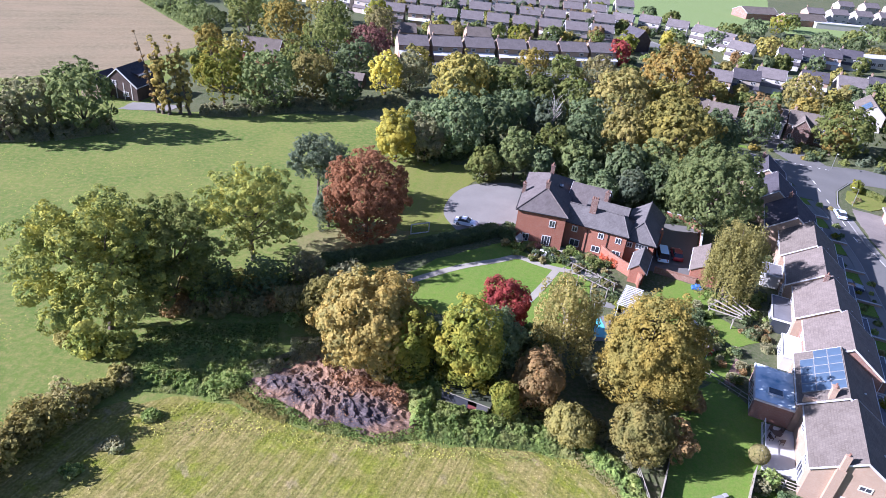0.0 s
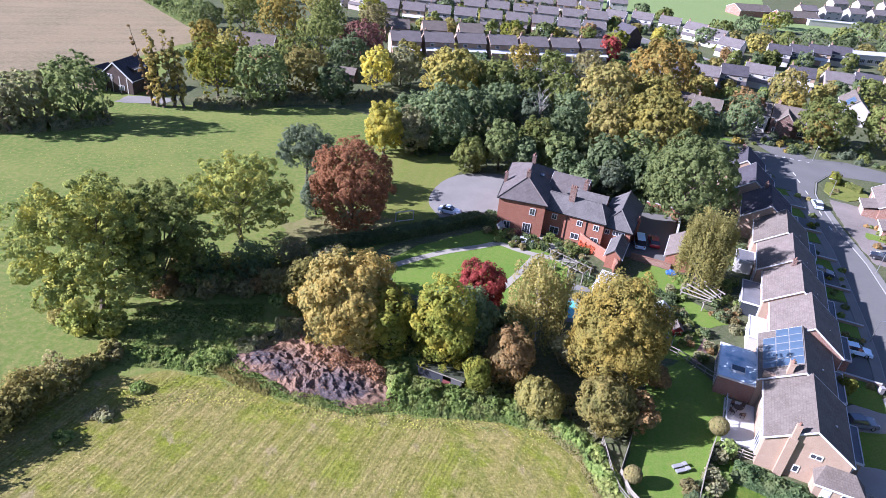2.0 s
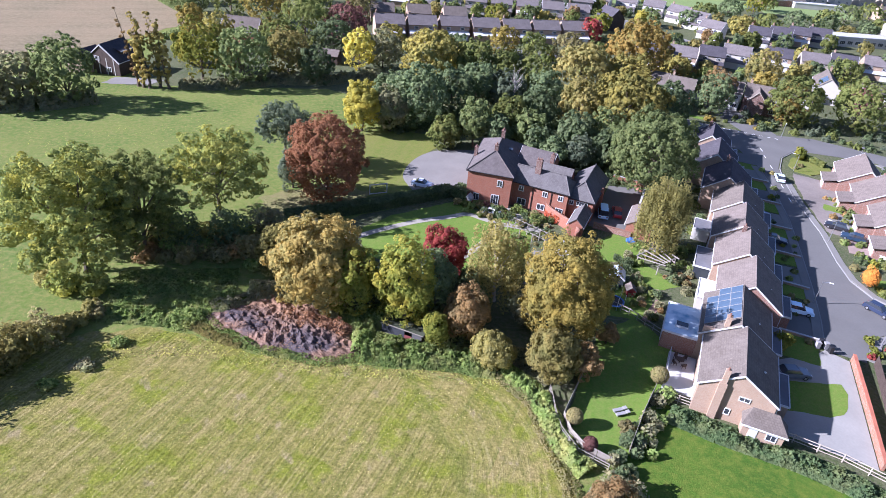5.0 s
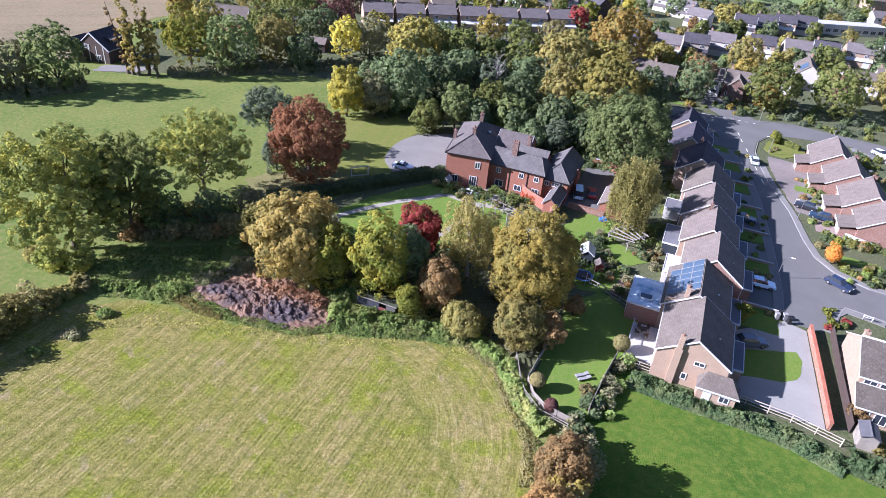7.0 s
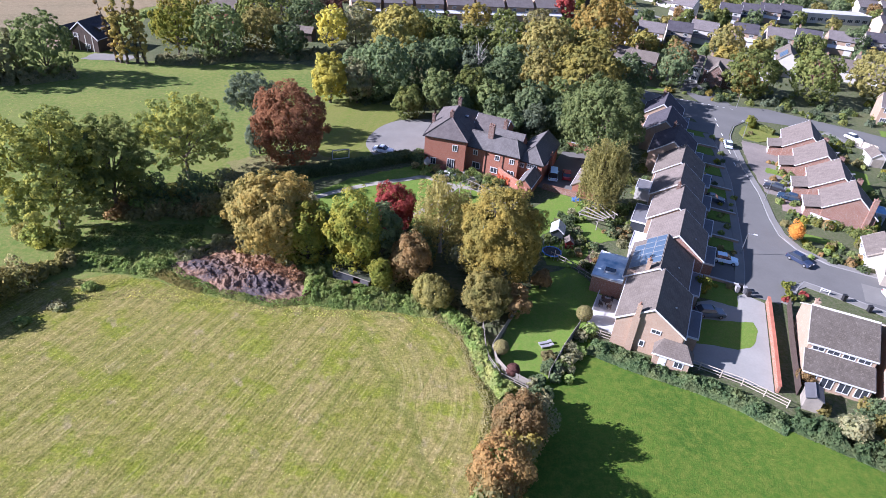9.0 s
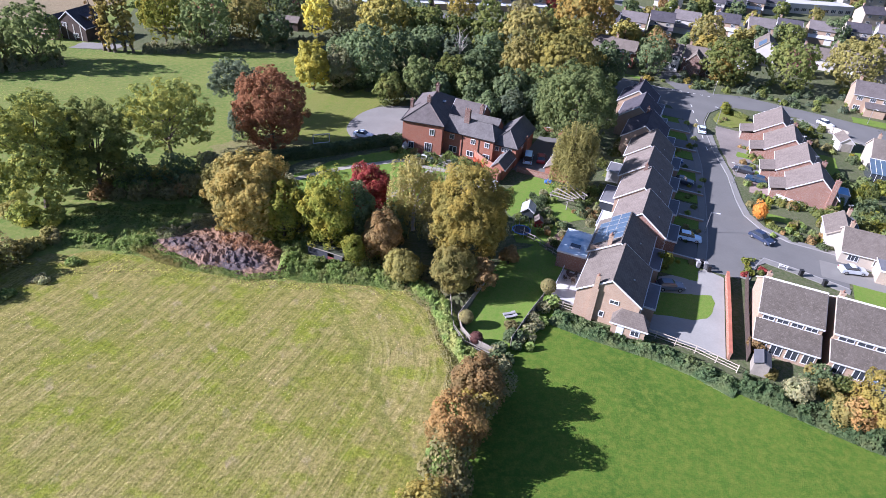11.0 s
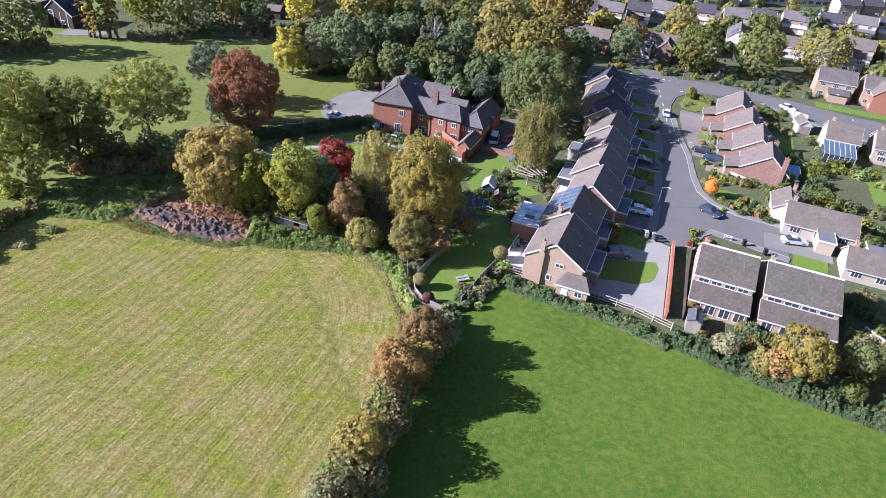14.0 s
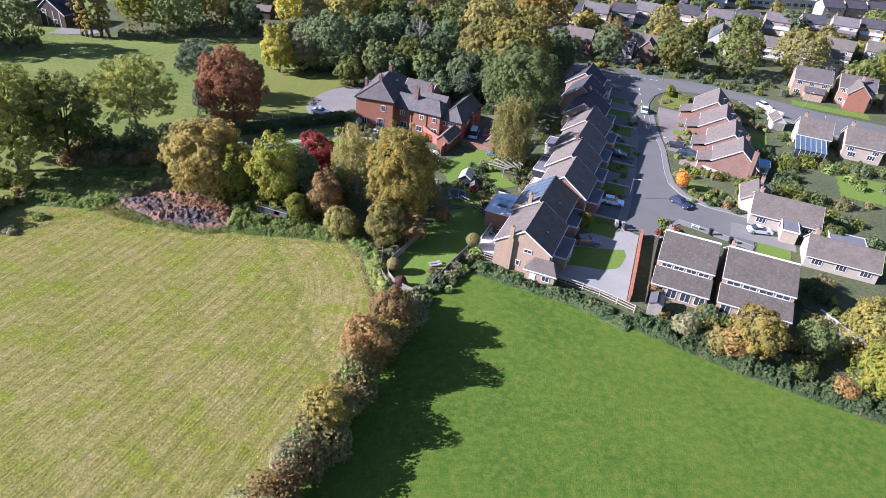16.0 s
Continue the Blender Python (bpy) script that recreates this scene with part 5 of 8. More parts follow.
        door(lt, 2.6, -L / 2 - 2.01, 0)
    if i == 1:   # solar panels on the west slope
        sl = math.atan2(ridge - 4.35, 4.35)
        pm = mesh_of("solar_panel", boxes((-0.75, 0.75, -0.8, 0.8, 0, 0.05)), SOLAR)
        fm = mesh_of("panel_frame", boxes((-0.79, -0.752, -0.87, 0.87, -0.02, 0.06), (0.752, 0.79, -0.87, 0.87, -0.02, 0.06), (-0.752, 0.752, -0.87, -0.802, -0.02, 0.06), (-0.752, 0.752, 0.802, 0.87, -0.02, 0.06)), KERB)
        for a in range(3):
            for b_ in range(5):
                if a == 2 and b_ == 0:
                    continue
                d = 0.95 + a * 1.6
                m = pose(-d * math.cos(sl), 4.3 - b_ * 1.72, ridge - d * math.sin(sl) + 0.26, 0, 0, 0) @ Matrix.Rotation(-sl, 4, "Y")
                s = part("solar_panel", pm, None, t, "blue solar panel", m)
                part("panel_frame", fm, None, s)
        ch = part("party_wall", boxes((-4.2, -1.0, -L / 2 + 0.05, -L / 2 + 0.5, 4.5, 5.5)), BRICK_TAN, t)
        chimney(t, -1.6, -L / 2 + 0.5, 5.0, 7.7, BRICK_TAN, 0.6, 0.8, 2)
    bm = bmesh.new()
    tube(bm, (4.55, -L / 2 + 0.25, 0), (4.55, -L / 2 + 0.25, 4.1), 0.05, 0.05, 6)
    part("drainpipe", bm, WHITE, t)

# flat-roofed garden room; the wet roof's sky reflection is painted into its colour
t = flat_roofed("garden_room", "brick garden room with a wet blue-grey flat roof, painted sky reflections and roof light", "extension", at(18.3, 72.3), 4.5, 7.3, 2.85, BRICK_ORANGE, MEMBRANE, WHITE)
lan = part("roof_light", softened(boxes((-0.9, 0.9, -2.2, -0.9, 2.98, 3.3)), 0.06), WHITE, t)
part("pane", boxes((-0.78, 0.78, -2.08, -1.02, 3.3, 3.33)), PANE, lan)
window(t, -2.26, -1.5, 0.4, 2.4, 1.9, -90, 2)
window(t, -2.26, 1.7, 0.4, 2.4, 1.9, -90, 2)

# white deck with furniture behind the end house
sheet("patio", [xy_of(u, v) for u, v in ((17.6, 60), (21.2, 60), (21.2, 68), (17.6, 68))], 0.3, PATIO, "raised pale paved patio behind the end house", "patio", thick=0.35)
t = thing("balustrade", "white glass balustrade round the raised patio", "railing", at(17.7, 63.8))
for y in (-3.6, -1.2, 1.2, 3.6):
    part("post", boxes((-0.04, 0.04, y - 0.04, y + 0.04, 0.3, 1.35)), WHITE, t)
part("handrail", boxes((-0.05, 0.05, -3.7, 3.7, 1.35, 1.42)), WHITE, t)
part("glass_panel", boxes((-0.01, 0.01, -3.5, 3.5, 0.4, 1.3)), CLEAR, t).visible_shadow = False


def garden_chair(m, mat=DARKWOOD):
    t = thing("garden_chair", "dark slatted garden chair on the patio", "chair", m, "patio chairs")
    part("seat", boxes((-0.25, 0.25, -0.25, 0.25, 0.4, 0.45)), mat, t)
    part("backrest", boxes((-0.25, 0.25, 0.22, 0.27, 0.45, 0.95)), mat, t)
    for x in (-0.22, 0.22):
        for y in (-0.22, 0.22):
            part("leg", boxes((x - 0.025, x + 0.025, y - 0.025, y + 0.025, 0, 0.4)), mat, t)


for u, v, a in ((18.6, 66.6, 30), (19.6, 66.8, -40), (18.5, 65.2, 120), (19.7, 65.1, 200)):
    garden_chair(at(u, v, 0.3, a))
t = thing("garden_table", "round dark garden table on the patio", "table", at(19.1, 65.9, 0.3))
bm = bmesh.new()
tube(bm, (0, 0, 0.7), (0, 0, 0.74), 0.55, 0.55, 16)
part("tabletop", bm, DARKWOOD, t)
bm = bmesh.new()
tube(bm, (0, 0, 0), (0, 0, 0.7), 0.06, 0.06, 8)
part("pedestal", bm, DARKWOOD, t)

# lean-to conservatories behind the terrace
for u, v, w, l, wall, roof in ((20.8, 83.6, 2.2, 5.4, RENDER, WHITE), (19.8, 93.6, 2.6, 7.0, PANE, FELT), (18.6, 106, 2.8, 4.2, RENDER, FELT)):
    t = flat_roofed("conservatory", "white-framed lean-to conservatory behind a terraced house", "conservatory", at(u, v), w, l, 2.3, wall, roof, WHITE)
    window(t, -w / 2 - 0.01, 0, 0.5, 2.4, 1.6, -90, 3)

# ---- the manor ----
MN = "large red brick manor house with hipped roofs and tall chimneys"
M = thing("manor_house", MN, "house", at(0, 0))


def wing(name, u0, u1, v0, v1, turn=0):
    return part(name, boxes((-0.2, 0.2, -0.2, 0.2, -0.25, 0.0)), BRICK_RED, M, m=Matrix.Translation(((u0 + u1) / 2, (v0 + v1) / 2, 0)) @ Matrix.Rotation(radians(turn), 4, "Z"))


w = wing("main_block", -25.3, -17.0, 95.6, 112.5, 10)
hipped(w, 8.3, 16.9, 6.65, 9.45, BRICK_RED, TILE_GREY, 4.2, 5.4)
window(w, 2.0, -8.46, 4.1, 1.05, 1.35, 0, 1)
window(w, 1.4, -8.46, 0.4, 1.5, 2.0, 0, 2)
window(w, -2.2, -8.46, 0.6, 1.2, 1.5, 0, 1)
for y in (-4, 1, 5):
    window(w, -4.16, y, 4.1, 1.0, 1.4, -90, 1)
    window(w, -4.16, y, 0.8, 1.0, 1.5, -90, 1)
chimney(w, 0.0, -4.0, 8.6, 10.4, BRICK_SOOT, 0.7, 0.9, 2)
chimney(w, 0.1, 3.1, 8.6, 10.8, BRICK_SOOT, 0.7, 1.0, 3)
chimney(w, -4.2, -1.4, 5.5, 8.3, BRICK_SOOT, 0.6, 0.8, 1)
part("roof_light", boxes((1.9, 2.6, 0.2, 1.2, 8.1, 8.35)), PANE, w)
w = wing("rear_wing", -17.4, -10.6, 104.6, 111, 90)
gabled(w, 6.4, 6.8, 6.0, 8.3, BRICK_RED, TILE_GREY, verge=WHITE)
w = wing("front_wing", -16.8, -5.2, 98.3, 104.1, 90)
hipped(w, 5.8, 11.6, 5.2, 7.3, BRICK_RED, SLATE, 1.6, 0.6)
for y, z, ww, hh in ((3.1, 3.4, 1.0, 1.1), (-1.5, 3.35, 1.0, 1.1), (-4.5, 3.3, 1.0, 1.1), (2.7, 0.6, 1.7, 1.4), (-1.1, 0.6, 1.5, 1.2), (-4.6, 0.5, 1.4, 1.4)):
    window(w, -2.91, y, z, ww, hh, -90, 1)
chimney(w, -0.5, 1.0, 6.2, 9.2, BRICK_SOOT, 0.85, 1.1, 3)
part("downpipe", boxes((-3.02, -2.92, 0.8, 0.9, 0, 4.8)), BLACK, w)
part("downpipe", boxes((-3.02, -2.92, -2.8, -2.7, 0, 4.8)), BLACK, w)
w = wing("back_range", -13.6, -6.4, 103, 108, 90)
gabled(w, 5.0, 7.2, 4.8, 6.9, BRICK_RED, SLATE, verge=None)
chimney(w, 0.4, 0.8, 6.2, 8.7, BRICK_SOOT, 0.75, 0.75, 2)
w = wing("cross_wing", -6.0, -0.6, 99.3, 112.1)
hipped(w, 5.4, 12.8, 4.4, 6.5, BRICK_RED, SLATE, 3.2, 0)
window(w, 0.7, -6.42, 2.9, 2.1, 0.95, 0, 3)
window(w, -1.3, -6.42, 2.8, 0.9, 0.95, 0, 1)
window(w, 0.2, -6.42, 0.6, 1.4, 1.4, 0, 1)
window(w, 2.71, -2, 2.7, 1.0, 1.0, 90, 1)
w = wing("outhouse", -3.2, -0.8, 92.6, 99.2)
gabled(w, 2.4, 6.6, 2.4, 3.5, BRICK_RED, SLATE, verge=None)
w = wing("service_chimney", -0.6, 0.2, 104.6, 105.6)
part("shaft", boxes((-0.33, 0.33, -0.4, 0.4, 0, 4.5)), BRICK_RED, w)
bm = bmesh.new()
tube(bm, (0, 0, 4.5), (0, 0, 5.0), 0.16, 0.13, 8)
part("chimney_pot", bm, POT, w)

garden_wall("curved_wall", "curved red brick garden wall with pale coping", curve_pts([(36.6, 92.5), (37.2, 90.2), (38.6, 87.6), (40.1, 85.0), (40.6, 82.4), (39.8, 81)], 5), 2.1, BRICK_RED, BRICK_WALL)
rows_of_leaves("creeper", [(36.9, 91.4), (37.4, 89.4), (38.4, 87.6)], 0.9, 1.9, "creeper", "orange-red creeper on the curved wall", "creeper", 5, 150, 0.14, kind="")
garden_wall("courtyard_wall", "low red brick wall below the courtyard", [xy_of(0.4, 98), xy_of(7.2, 98)], 1.1, BRICK_ORANGE, POT)
garden_wall("courtyard_wall", "red brick wall behind the courtyard", [xy_of(-0.4, 120.3), xy_of(4.5, 120.3), xy_of(6.6, 118), xy_of(6.8, 107.2)], 1.8, BRICK_RED, PATIO)
t = thing("garage", "brick garage with a pale pinkish roof beside the willow", "garage", at(8.2, 102.5))
gabled(t, 4.4, 8.4, 2.3, 3.7, BRICK_RED, TILE_PINK, verge=None)
part("garage_door", boxes((-2.24, -2.19, -1.3, 1.3, 0.02, 2.1)), DARKWOOD, t)
car("light blue van parked in the shaded courtyard", at(0.9, 104.2, 0.07, 103), (0.55, 0.76, 0.95), "van", "van")
car("small red car parked in the shaded courtyard", at(3.3, 105.8, 0.07, 103), (0.32, 0.02, 0.03))
car("pale silver car on the gravel forecourt", pose(13.9, 100.6, 0.07, 0, 0, -18), (0.6, 0.65, 0.72), "saloon")


def goal(m):
    t = thing("football_goal", "small white-framed football goal with a net", "goal", m)
    for a, b in (((-1.7, 0, 0), (-1.7, 0, 1.9)), ((1.7, 0, 0), (1.7, 0, 1.9))):
        bm = bmesh.new()
        tube(bm, a, b, 0.1, 0.1, 8)
        part("goal_post", bm, WHITE, t)
    for z, n in ((1.9, "crossbar"), (0.06, "ground_bar")):
        bm = bmesh.new()
        tube(bm, (-1.7, 0, z), (1.7, 0, z), 0.1, 0.1, 8)
        part(n, bm, WHITE, t)
    bm = bmesh.new()
    for i in range(9):
        x = -1.7 + i * 0.425
        tube(bm, (x, 0, 1.88), (x, 1.0, 0.05), 0.008, 0.008, 3)
    for i in range(5):
        f = i / 4
        tube(bm, (-1.7, f, 1.88 - 1.83 * f), (1.7, f, 1.88 - 1.83 * f), 0.008, 0.008, 3)
    part("net", bm, BLACK, t)


goal(pose(5.4, 96.6, 0, 0, 0, 20))
# hedge between lawn and drive, clipped
rows_of_leaves("clipped_hedge", [(-10, 84.2), (-3, 87), (4, 90), (12, 94), (19.5, 98)], 2.2, 1.7, "dark", "long dark clipped evergreen hedge below the forecourt", "hedge", 3, 420, 0.22, True)
rows_of_leaves("clipped_hedge", [(20.2, 97.6), (22.8, 95.4)], 2.4, 2.3, "dark", "dark clipped hedge block beside the manor", "hedge", 9, 420, 0.22, True)


def parasol(m, mat, closed):
    t = thing("parasol", "folded pale parasol on the terrace", "parasol", m)
    bm = bmesh.new()
    tube(bm, (0, 0, 0), (0, 0, 2.6), 0.03, 0.03, 6)
    part("pole", bm, METAL, t)
    bm = bmesh.new()
    tube(bm, (0, 0, 0.9), (0, 0, 1.6), 0.4, 0.75, 10)
    tube(bm, (0, 0, 1.6), (0, 0, 2.5), 0.75, 0.12, 10)
    part("canopy", bm, mat, t)


parasol(at(-22.4, 93.8, 0.05), COVER, True)
rngs = random.Random(8)
for i in range(5):
    u, v = -18.8 + (i % 3) * 1.5, 92.6 - (i // 3) * 1.4
    t = thing("garden_chair", "white metal garden chair on the terrace", "chair", at(u, v, 0.08, rngs.uniform(0, 360)), "terrace chairs")
    part("seat", boxes((-0.24, 0.24, -0.24, 0.24, 0.42, 0.46)), WHITE, t)
    part("backrest", boxes((-0.24, 0.24, 0.22, 0.26, 0.46, 0.95)), WHITE, t)
    for x in (-0.2, 0.2):
        for y in (-0.2, 0.2):
            part("leg", boxes((x - 0.02, x + 0.02, y - 0.02, y + 0.02, 0, 0.42)), WHITE, t)
t = thing("garden_table", "white garden table on the terrace", "table", at(-17.6, 93.4, 0.08))
part("tabletop", boxes((-0.8, 0.8, -0.45, 0.45, 0.7, 0.75)), WHITE, t)
for x in (-0.7, 0.7):
    for y in (-0.35, 0.35):
        part("leg", boxes((x - 0.03, x + 0.03, y - 0.03, y + 0.03, 0, 0.7)), WHITE, t)

# pergola with grey beams
t = thing("pergola", "weathered grey timber pergola in the manor garden", "pergola", at(-8.6, 87.2, 0, -18))
for x in (-3.9, -1.3, 1.3, 3.9):
    for y in (-1.2, 1.2):
        part("post", boxes((x - 0.06, x + 0.06, y - 0.06, y + 0.06, 0, 2.1)), WOOD, t)
for y in (-1.2, 1.2):
    part("beam", boxes((-4.3, 4.3, y - 0.05, y + 0.05, 2.1, 2.22)), WOOD, t)
for i in range(8):
    x = -4 + i * 1.14
    part("rafter", boxes((x - 0.035, x + 0.035, -1.6, 1.6, 2.22, 2.32)), WOOD, t)
t = thing("pergola", "white-painted pergola walk with close slats beside the curved wall", "pergola", at(-1.7, 84.4, 0, -4))
for x in (-1.1, 1.1):
    for y in (-2.8, 0, 2.8):
        part("post", boxes((x - 0.05, x + 0.05, y - 0.05, y + 0.05, 0, 2.1)), WHITE, t)
    part("beam", boxes((x - 0.05, x + 0.05, -3.1, 3.1, 2.1, 2.2)), WHITE, t)
for i in range(13):
    y = -3.0 + i * 0.5
    part("rafter", boxes((-1.35, 1.35, y - 0.08, y + 0.08, 2.2, 2.28)), WHITE, t)
sheet("pergola_path", strip([xy_of(-6.6, 83.4), xy_of(-3.4, 84), xy_of(-1.6, 82), xy_of(-1.4, 90)], 1.6), 0.07, PAVING, "pale paved path under the white pergola", "path")
# pool
sheet("pool_surround", [(27.6, 74.5), (33.5, 73.6), (33.8, 67.5), (28, 67.8)], 0.09, PAVING, "paved pool surround", "paving")
sheet("pool_water", [(28.6, 73.6), (31.8, 73), (32.0, 68.4), (29, 68.7)], 0.1, WATER, "small turquoise swimming pool", "water")


def shed(m):
    t = thing("field_shed", "long low dark timber field shed with an open doorway", "shed", m)
    grey = plain("grey_boards", (0.04, 0.043, 0.05), 0.9)
    part("back_wall", boxes((-3, 3, 1.15, 1.22, 0, 1.2)), DARKWOOD, t)
    part("front_panel", boxes((-3, 0.4, -1.22, -1.15, 0, 1.75)), grey, t)
    part("front_panel", boxes((1.5, 2.9, -1.22, -1.15, 0, 1.75)), plain("pale_boards", (0.085, 0.082, 0.08), 0.9), t)
    part("half_door", boxes((0.42, 1.48, -1.21, -1.16, 0, 0.9)), plain("faded_red_paint", (0.16, 0.05, 0.045), 0.7), t)
    for x in (-3.0, 2.93):
        part("side_wall", boxes((x, x + 0.07, -1.15, 1.15, 0, 1.2)), DARKWOOD, t)
    bm = bmesh.new()
    vs = [bm.verts.new(p) for p in ((-3.2, -1.4, 1.78), (3.2, -1.4, 1.78), (3.2, 1.4, 1.2), (-3.2, 1.4, 1.2), (-3.2, -1.4, 1.86), (3.2, -1.4, 1.86), (3.2, 1.4, 1.28), (-3.2, 1.4, 1.28))]
    for f in ((0, 3, 2, 1), (4, 5, 6, 7), (0, 1, 5, 4), (1, 2, 6, 5), (2, 3, 7, 6), (3, 0, 4, 7)):
        bm.faces.new([vs[k] for k in f])
    part("roof", bm, plain("mossy_felt", (0.07, 0.08, 0.05), 0.9, vary=0.4), t)
    part("roof_trim", boxes((-3.25, 3.25, -1.46, -1.401, 1.76, 1.86)), WOOD, t)


shed(pose(10.4, 55.0, -0.25, 0, 0, -27))

# ---- fences, walls and things in the back gardens ----
fence("garden_fence", "pale timber post and rail fence along the paddock", [(42.3, 43.9), (47.7, 40.9), (55.8, 36.9), (60.3, 34.1), (64.4, 30.4)], 1.3, 2.4, PALEWOOD, 3, False, 0.12)
fence("panel_fence", "weathered board fence round the long garden", [(35.4, 35.0), (38.6, 40.2), (41.6, 44.6)], 1.5, 1.8, WOOD, boards=True)
fence("panel_fence", "weathered board fence bending round the garden's corner", [(34.2, 49.5), (31.3, 44.2), (28.9, 39.9), (29.1, 37.2), (30.2, 35.0), (32.6, 33.2)], 1.3, 1.8, WOOD, boards=True)
fence("field_fence", "grey post and rail fence beside the field", [(28.2, 44.5), (28.0, 40), (28.1, 37.8), (29.3, 34.6), (32.2, 32.4)], 1.1, 2.0, WOOD, 3)
fence("trellis_fence", "dark timber fence beside the brick wall", [xy_of(44.3, 80), xy_of(44.4, 70), xy_of(44.8, 59.4)], 1.7, 1.85, DARKWOOD, boards=True)
fence("panel_fence", "orange-brown panel fence beside the side road", [xy_of(60.8, 165.6), xy_of(63.8, 164.0), xy_of(66.9, 162.5)], 1.7, 1.8, PALEWOOD, boards=True)
t = thing("garage", "small white gabled garage beside the side road", "garage", at(64.8, 154.2, 0, 12))
gabled(t, 3.0, 5.0, 2.2, 3.4, RENDER, TILE_BROWN, verge=WHITE, over=0.15)
part("garage_door", boxes((-1.1, 1.1, -2.56, -2.51, 0.02, 2.0)), WOOD, t)
garden_wall("low_wall", "low white front wall beside the end brick house", [xy_of(48.0, 116.0), xy_of(51.0, 114.4), xy_of(54, 113.4)], 0.9, RENDER, PATIO, 0.2)
garden_wall("garden_wall", "pale buff garden wall behind the chalet gardens", [(92.6, 30), (93.4, 27.3), (95, 22)], 1.6, BRICK_BUFF, PATIO, 0.25)
fence("garden_fence", "low weathered fence between back gardens", [(41.4, 62.6), (43.4, 60.8), (45.8, 57.2), (47.9, 54.4)], 1.2, 1.6, WOOD, 2)
garden_wall("brick_wall", "long orange brick wall beside the concrete drive", [xy_of(41.4, 79.4), xy_of(42.0, 69), xy_of(42.5, 58.6)], 1.15, BRICK_WALL, plain("orange_coping", (0.36, 0.13, 0.08), 0.85, vary=0.25, scale=5), 0.34)


def ball_bush(x, y, r, z, leaves, label, seed):
    t = thing("topiary", label, "shrub", pose(x, y, 0))
    bm = bmesh.new()
    tube(bm, (0, 0, 0), (0, 0, z), 0.07, 0.06, 7)
    part("trunk", bm, BARK, t)
    rng = np.random.default_rng(seed)
    d = rng.normal(size=(1500, 3))
    d /= np.linalg.norm(d, axis=1, keepdims=True)
    p = d * r * (0.9 + 0.1 * rng.random((1500, 1))) + (0, 0, z)
    part("crown", sprays(rng, p, d + 0.25 * rng.normal(size=d.shape), 0.13, LEAVES[leaves], "crown"), None, t)


ball_bush(29.8, 38.9, 1.0, 1.5, "beige", "clipped ball of yellow-green topiary", 1)
ball_bush(30.8, 35.2, 0.85, 1.1, "purple", "clipped round reddish shrub", 2)
ball_bush(42.6, 46.2, 1.15, 1.6, "beige", "clipped ball of yellow-green topiary by the patio", 3)
t = thing("sun_lounger", "pair of pale sun loungers pushed together on the lawn", "lounger", pose(36.2, 41.0, 0.06, 0, 0, 15))
for y in (-0.33, 0.33):
    part("mattress", softened(boxes((-0.85, 0.5, y - 0.25, y + 0.25, 0.22, 0.32)), 0.04), COVER, t)
    part("backrest", softened(boxes((0.5, 1.05, y - 0.25, y + 0.25, 0.26, 0.36)), 0.04), COVER, t, m=pose(0, 0, 0, 0, -6, 0))
    for x in (-0.7, 0.7):
        part("leg", boxes((x - 0.04, x + 0.04, y - 0.2, y + 0.2, 0, 0.215)), METAL, t)


def ring(r, z, w, n=24):
    """A round tube, closed on itself."""
    bm = bmesh.new()
    rows = []
    for i in range(n):
        a = 2 * math.pi * i / n
        rows.append([bm.verts.new(((r + w * math.cos(k * 1.2566)) * math.cos(a), (r + w * math.cos(k * 1.2566)) * math.sin(a), z + 0.4 * w * math.sin(k * 1.2566))) for k in range(5)])
    for i in range(n):
        p, q = rows[i], rows[(i + 1) % n]
        for k in range(5):
            bm.faces.new((p[k], q[k], q[(k + 1) % 5], p[(k + 1) % 5]))
    return bm


t = thing("trampoline", "blue garden trampoline with safety poles", "trampoline", at(8.4, 75.2, 0.05))
part("pad", ring(1.5, 0.8, 0.14), BLUE, t)
bm = bmesh.new()
tube(bm, (0, 0, 0.74), (0, 0, 0.77), 1.4, 1.4, 18)
part("mat", bm, BLACK, t)
for i in range(6):
    a = i * math.pi / 3
    bm = bmesh.new()
    tube(bm, (1.6 * math.cos(a), 1.6 * math.sin(a), 0), (1.6 * math.cos(a), 1.6 * math.sin(a), 2.4), 0.035, 0.035, 6)
    part("pole", bm, METAL, t)
t = thing("playhouse", "red wooden playhouse in a back garden", "playhouse", at(10.2, 79.4, 0.05, 20))
gabled(t, 1.3, 1.5, 1.1, 1.6, REDP, TILE_BROWN, verge=None, over=0.15, gutter=False)
t = thing("greenhouse", "small glass greenhouse in a back garden", "greenhouse", at(7.6, 81.8, 0, 10))
gabled(t, 2.1, 2.8, 1.5, 2.3, PANE, glassy("greenhouse_glass", (0.3, 0.33, 0.33), 0.15), verge=WHITE, over=0.1)
t = thing("timber_frame", "bare pale timber frame of a garden shelter", "pergola", at(12.6, 90.6, 0, -28))
for i in range(6):
    y = -2.6 + i * 1.05
    part("rafter", boxes((-2.4, 2.4, y - 0.06, y + 0.06, 1.9, 2.05)), WOOD, t, m=pose(0, 0, 0, 0, rngs.uniform(-9, 9), rngs.uniform(-16, 16)))
for x in (-2, 2):
    part("beam", boxes((x - 0.07, x + 0.07, -2.9, 2.9, 1.72, 1.88)), WOOD, t)
    for y in (-2.4, 2.4):
        part("post", boxes((x - 0.07, x + 0.07, y - 0.07, y + 0.07, 0, 1.72)), WOOD, t)
t = thing("covered_mower", "blue tarpaulin over a garden machine", "tarpaulin", at(7.6, 96.4, 0.06, 12))
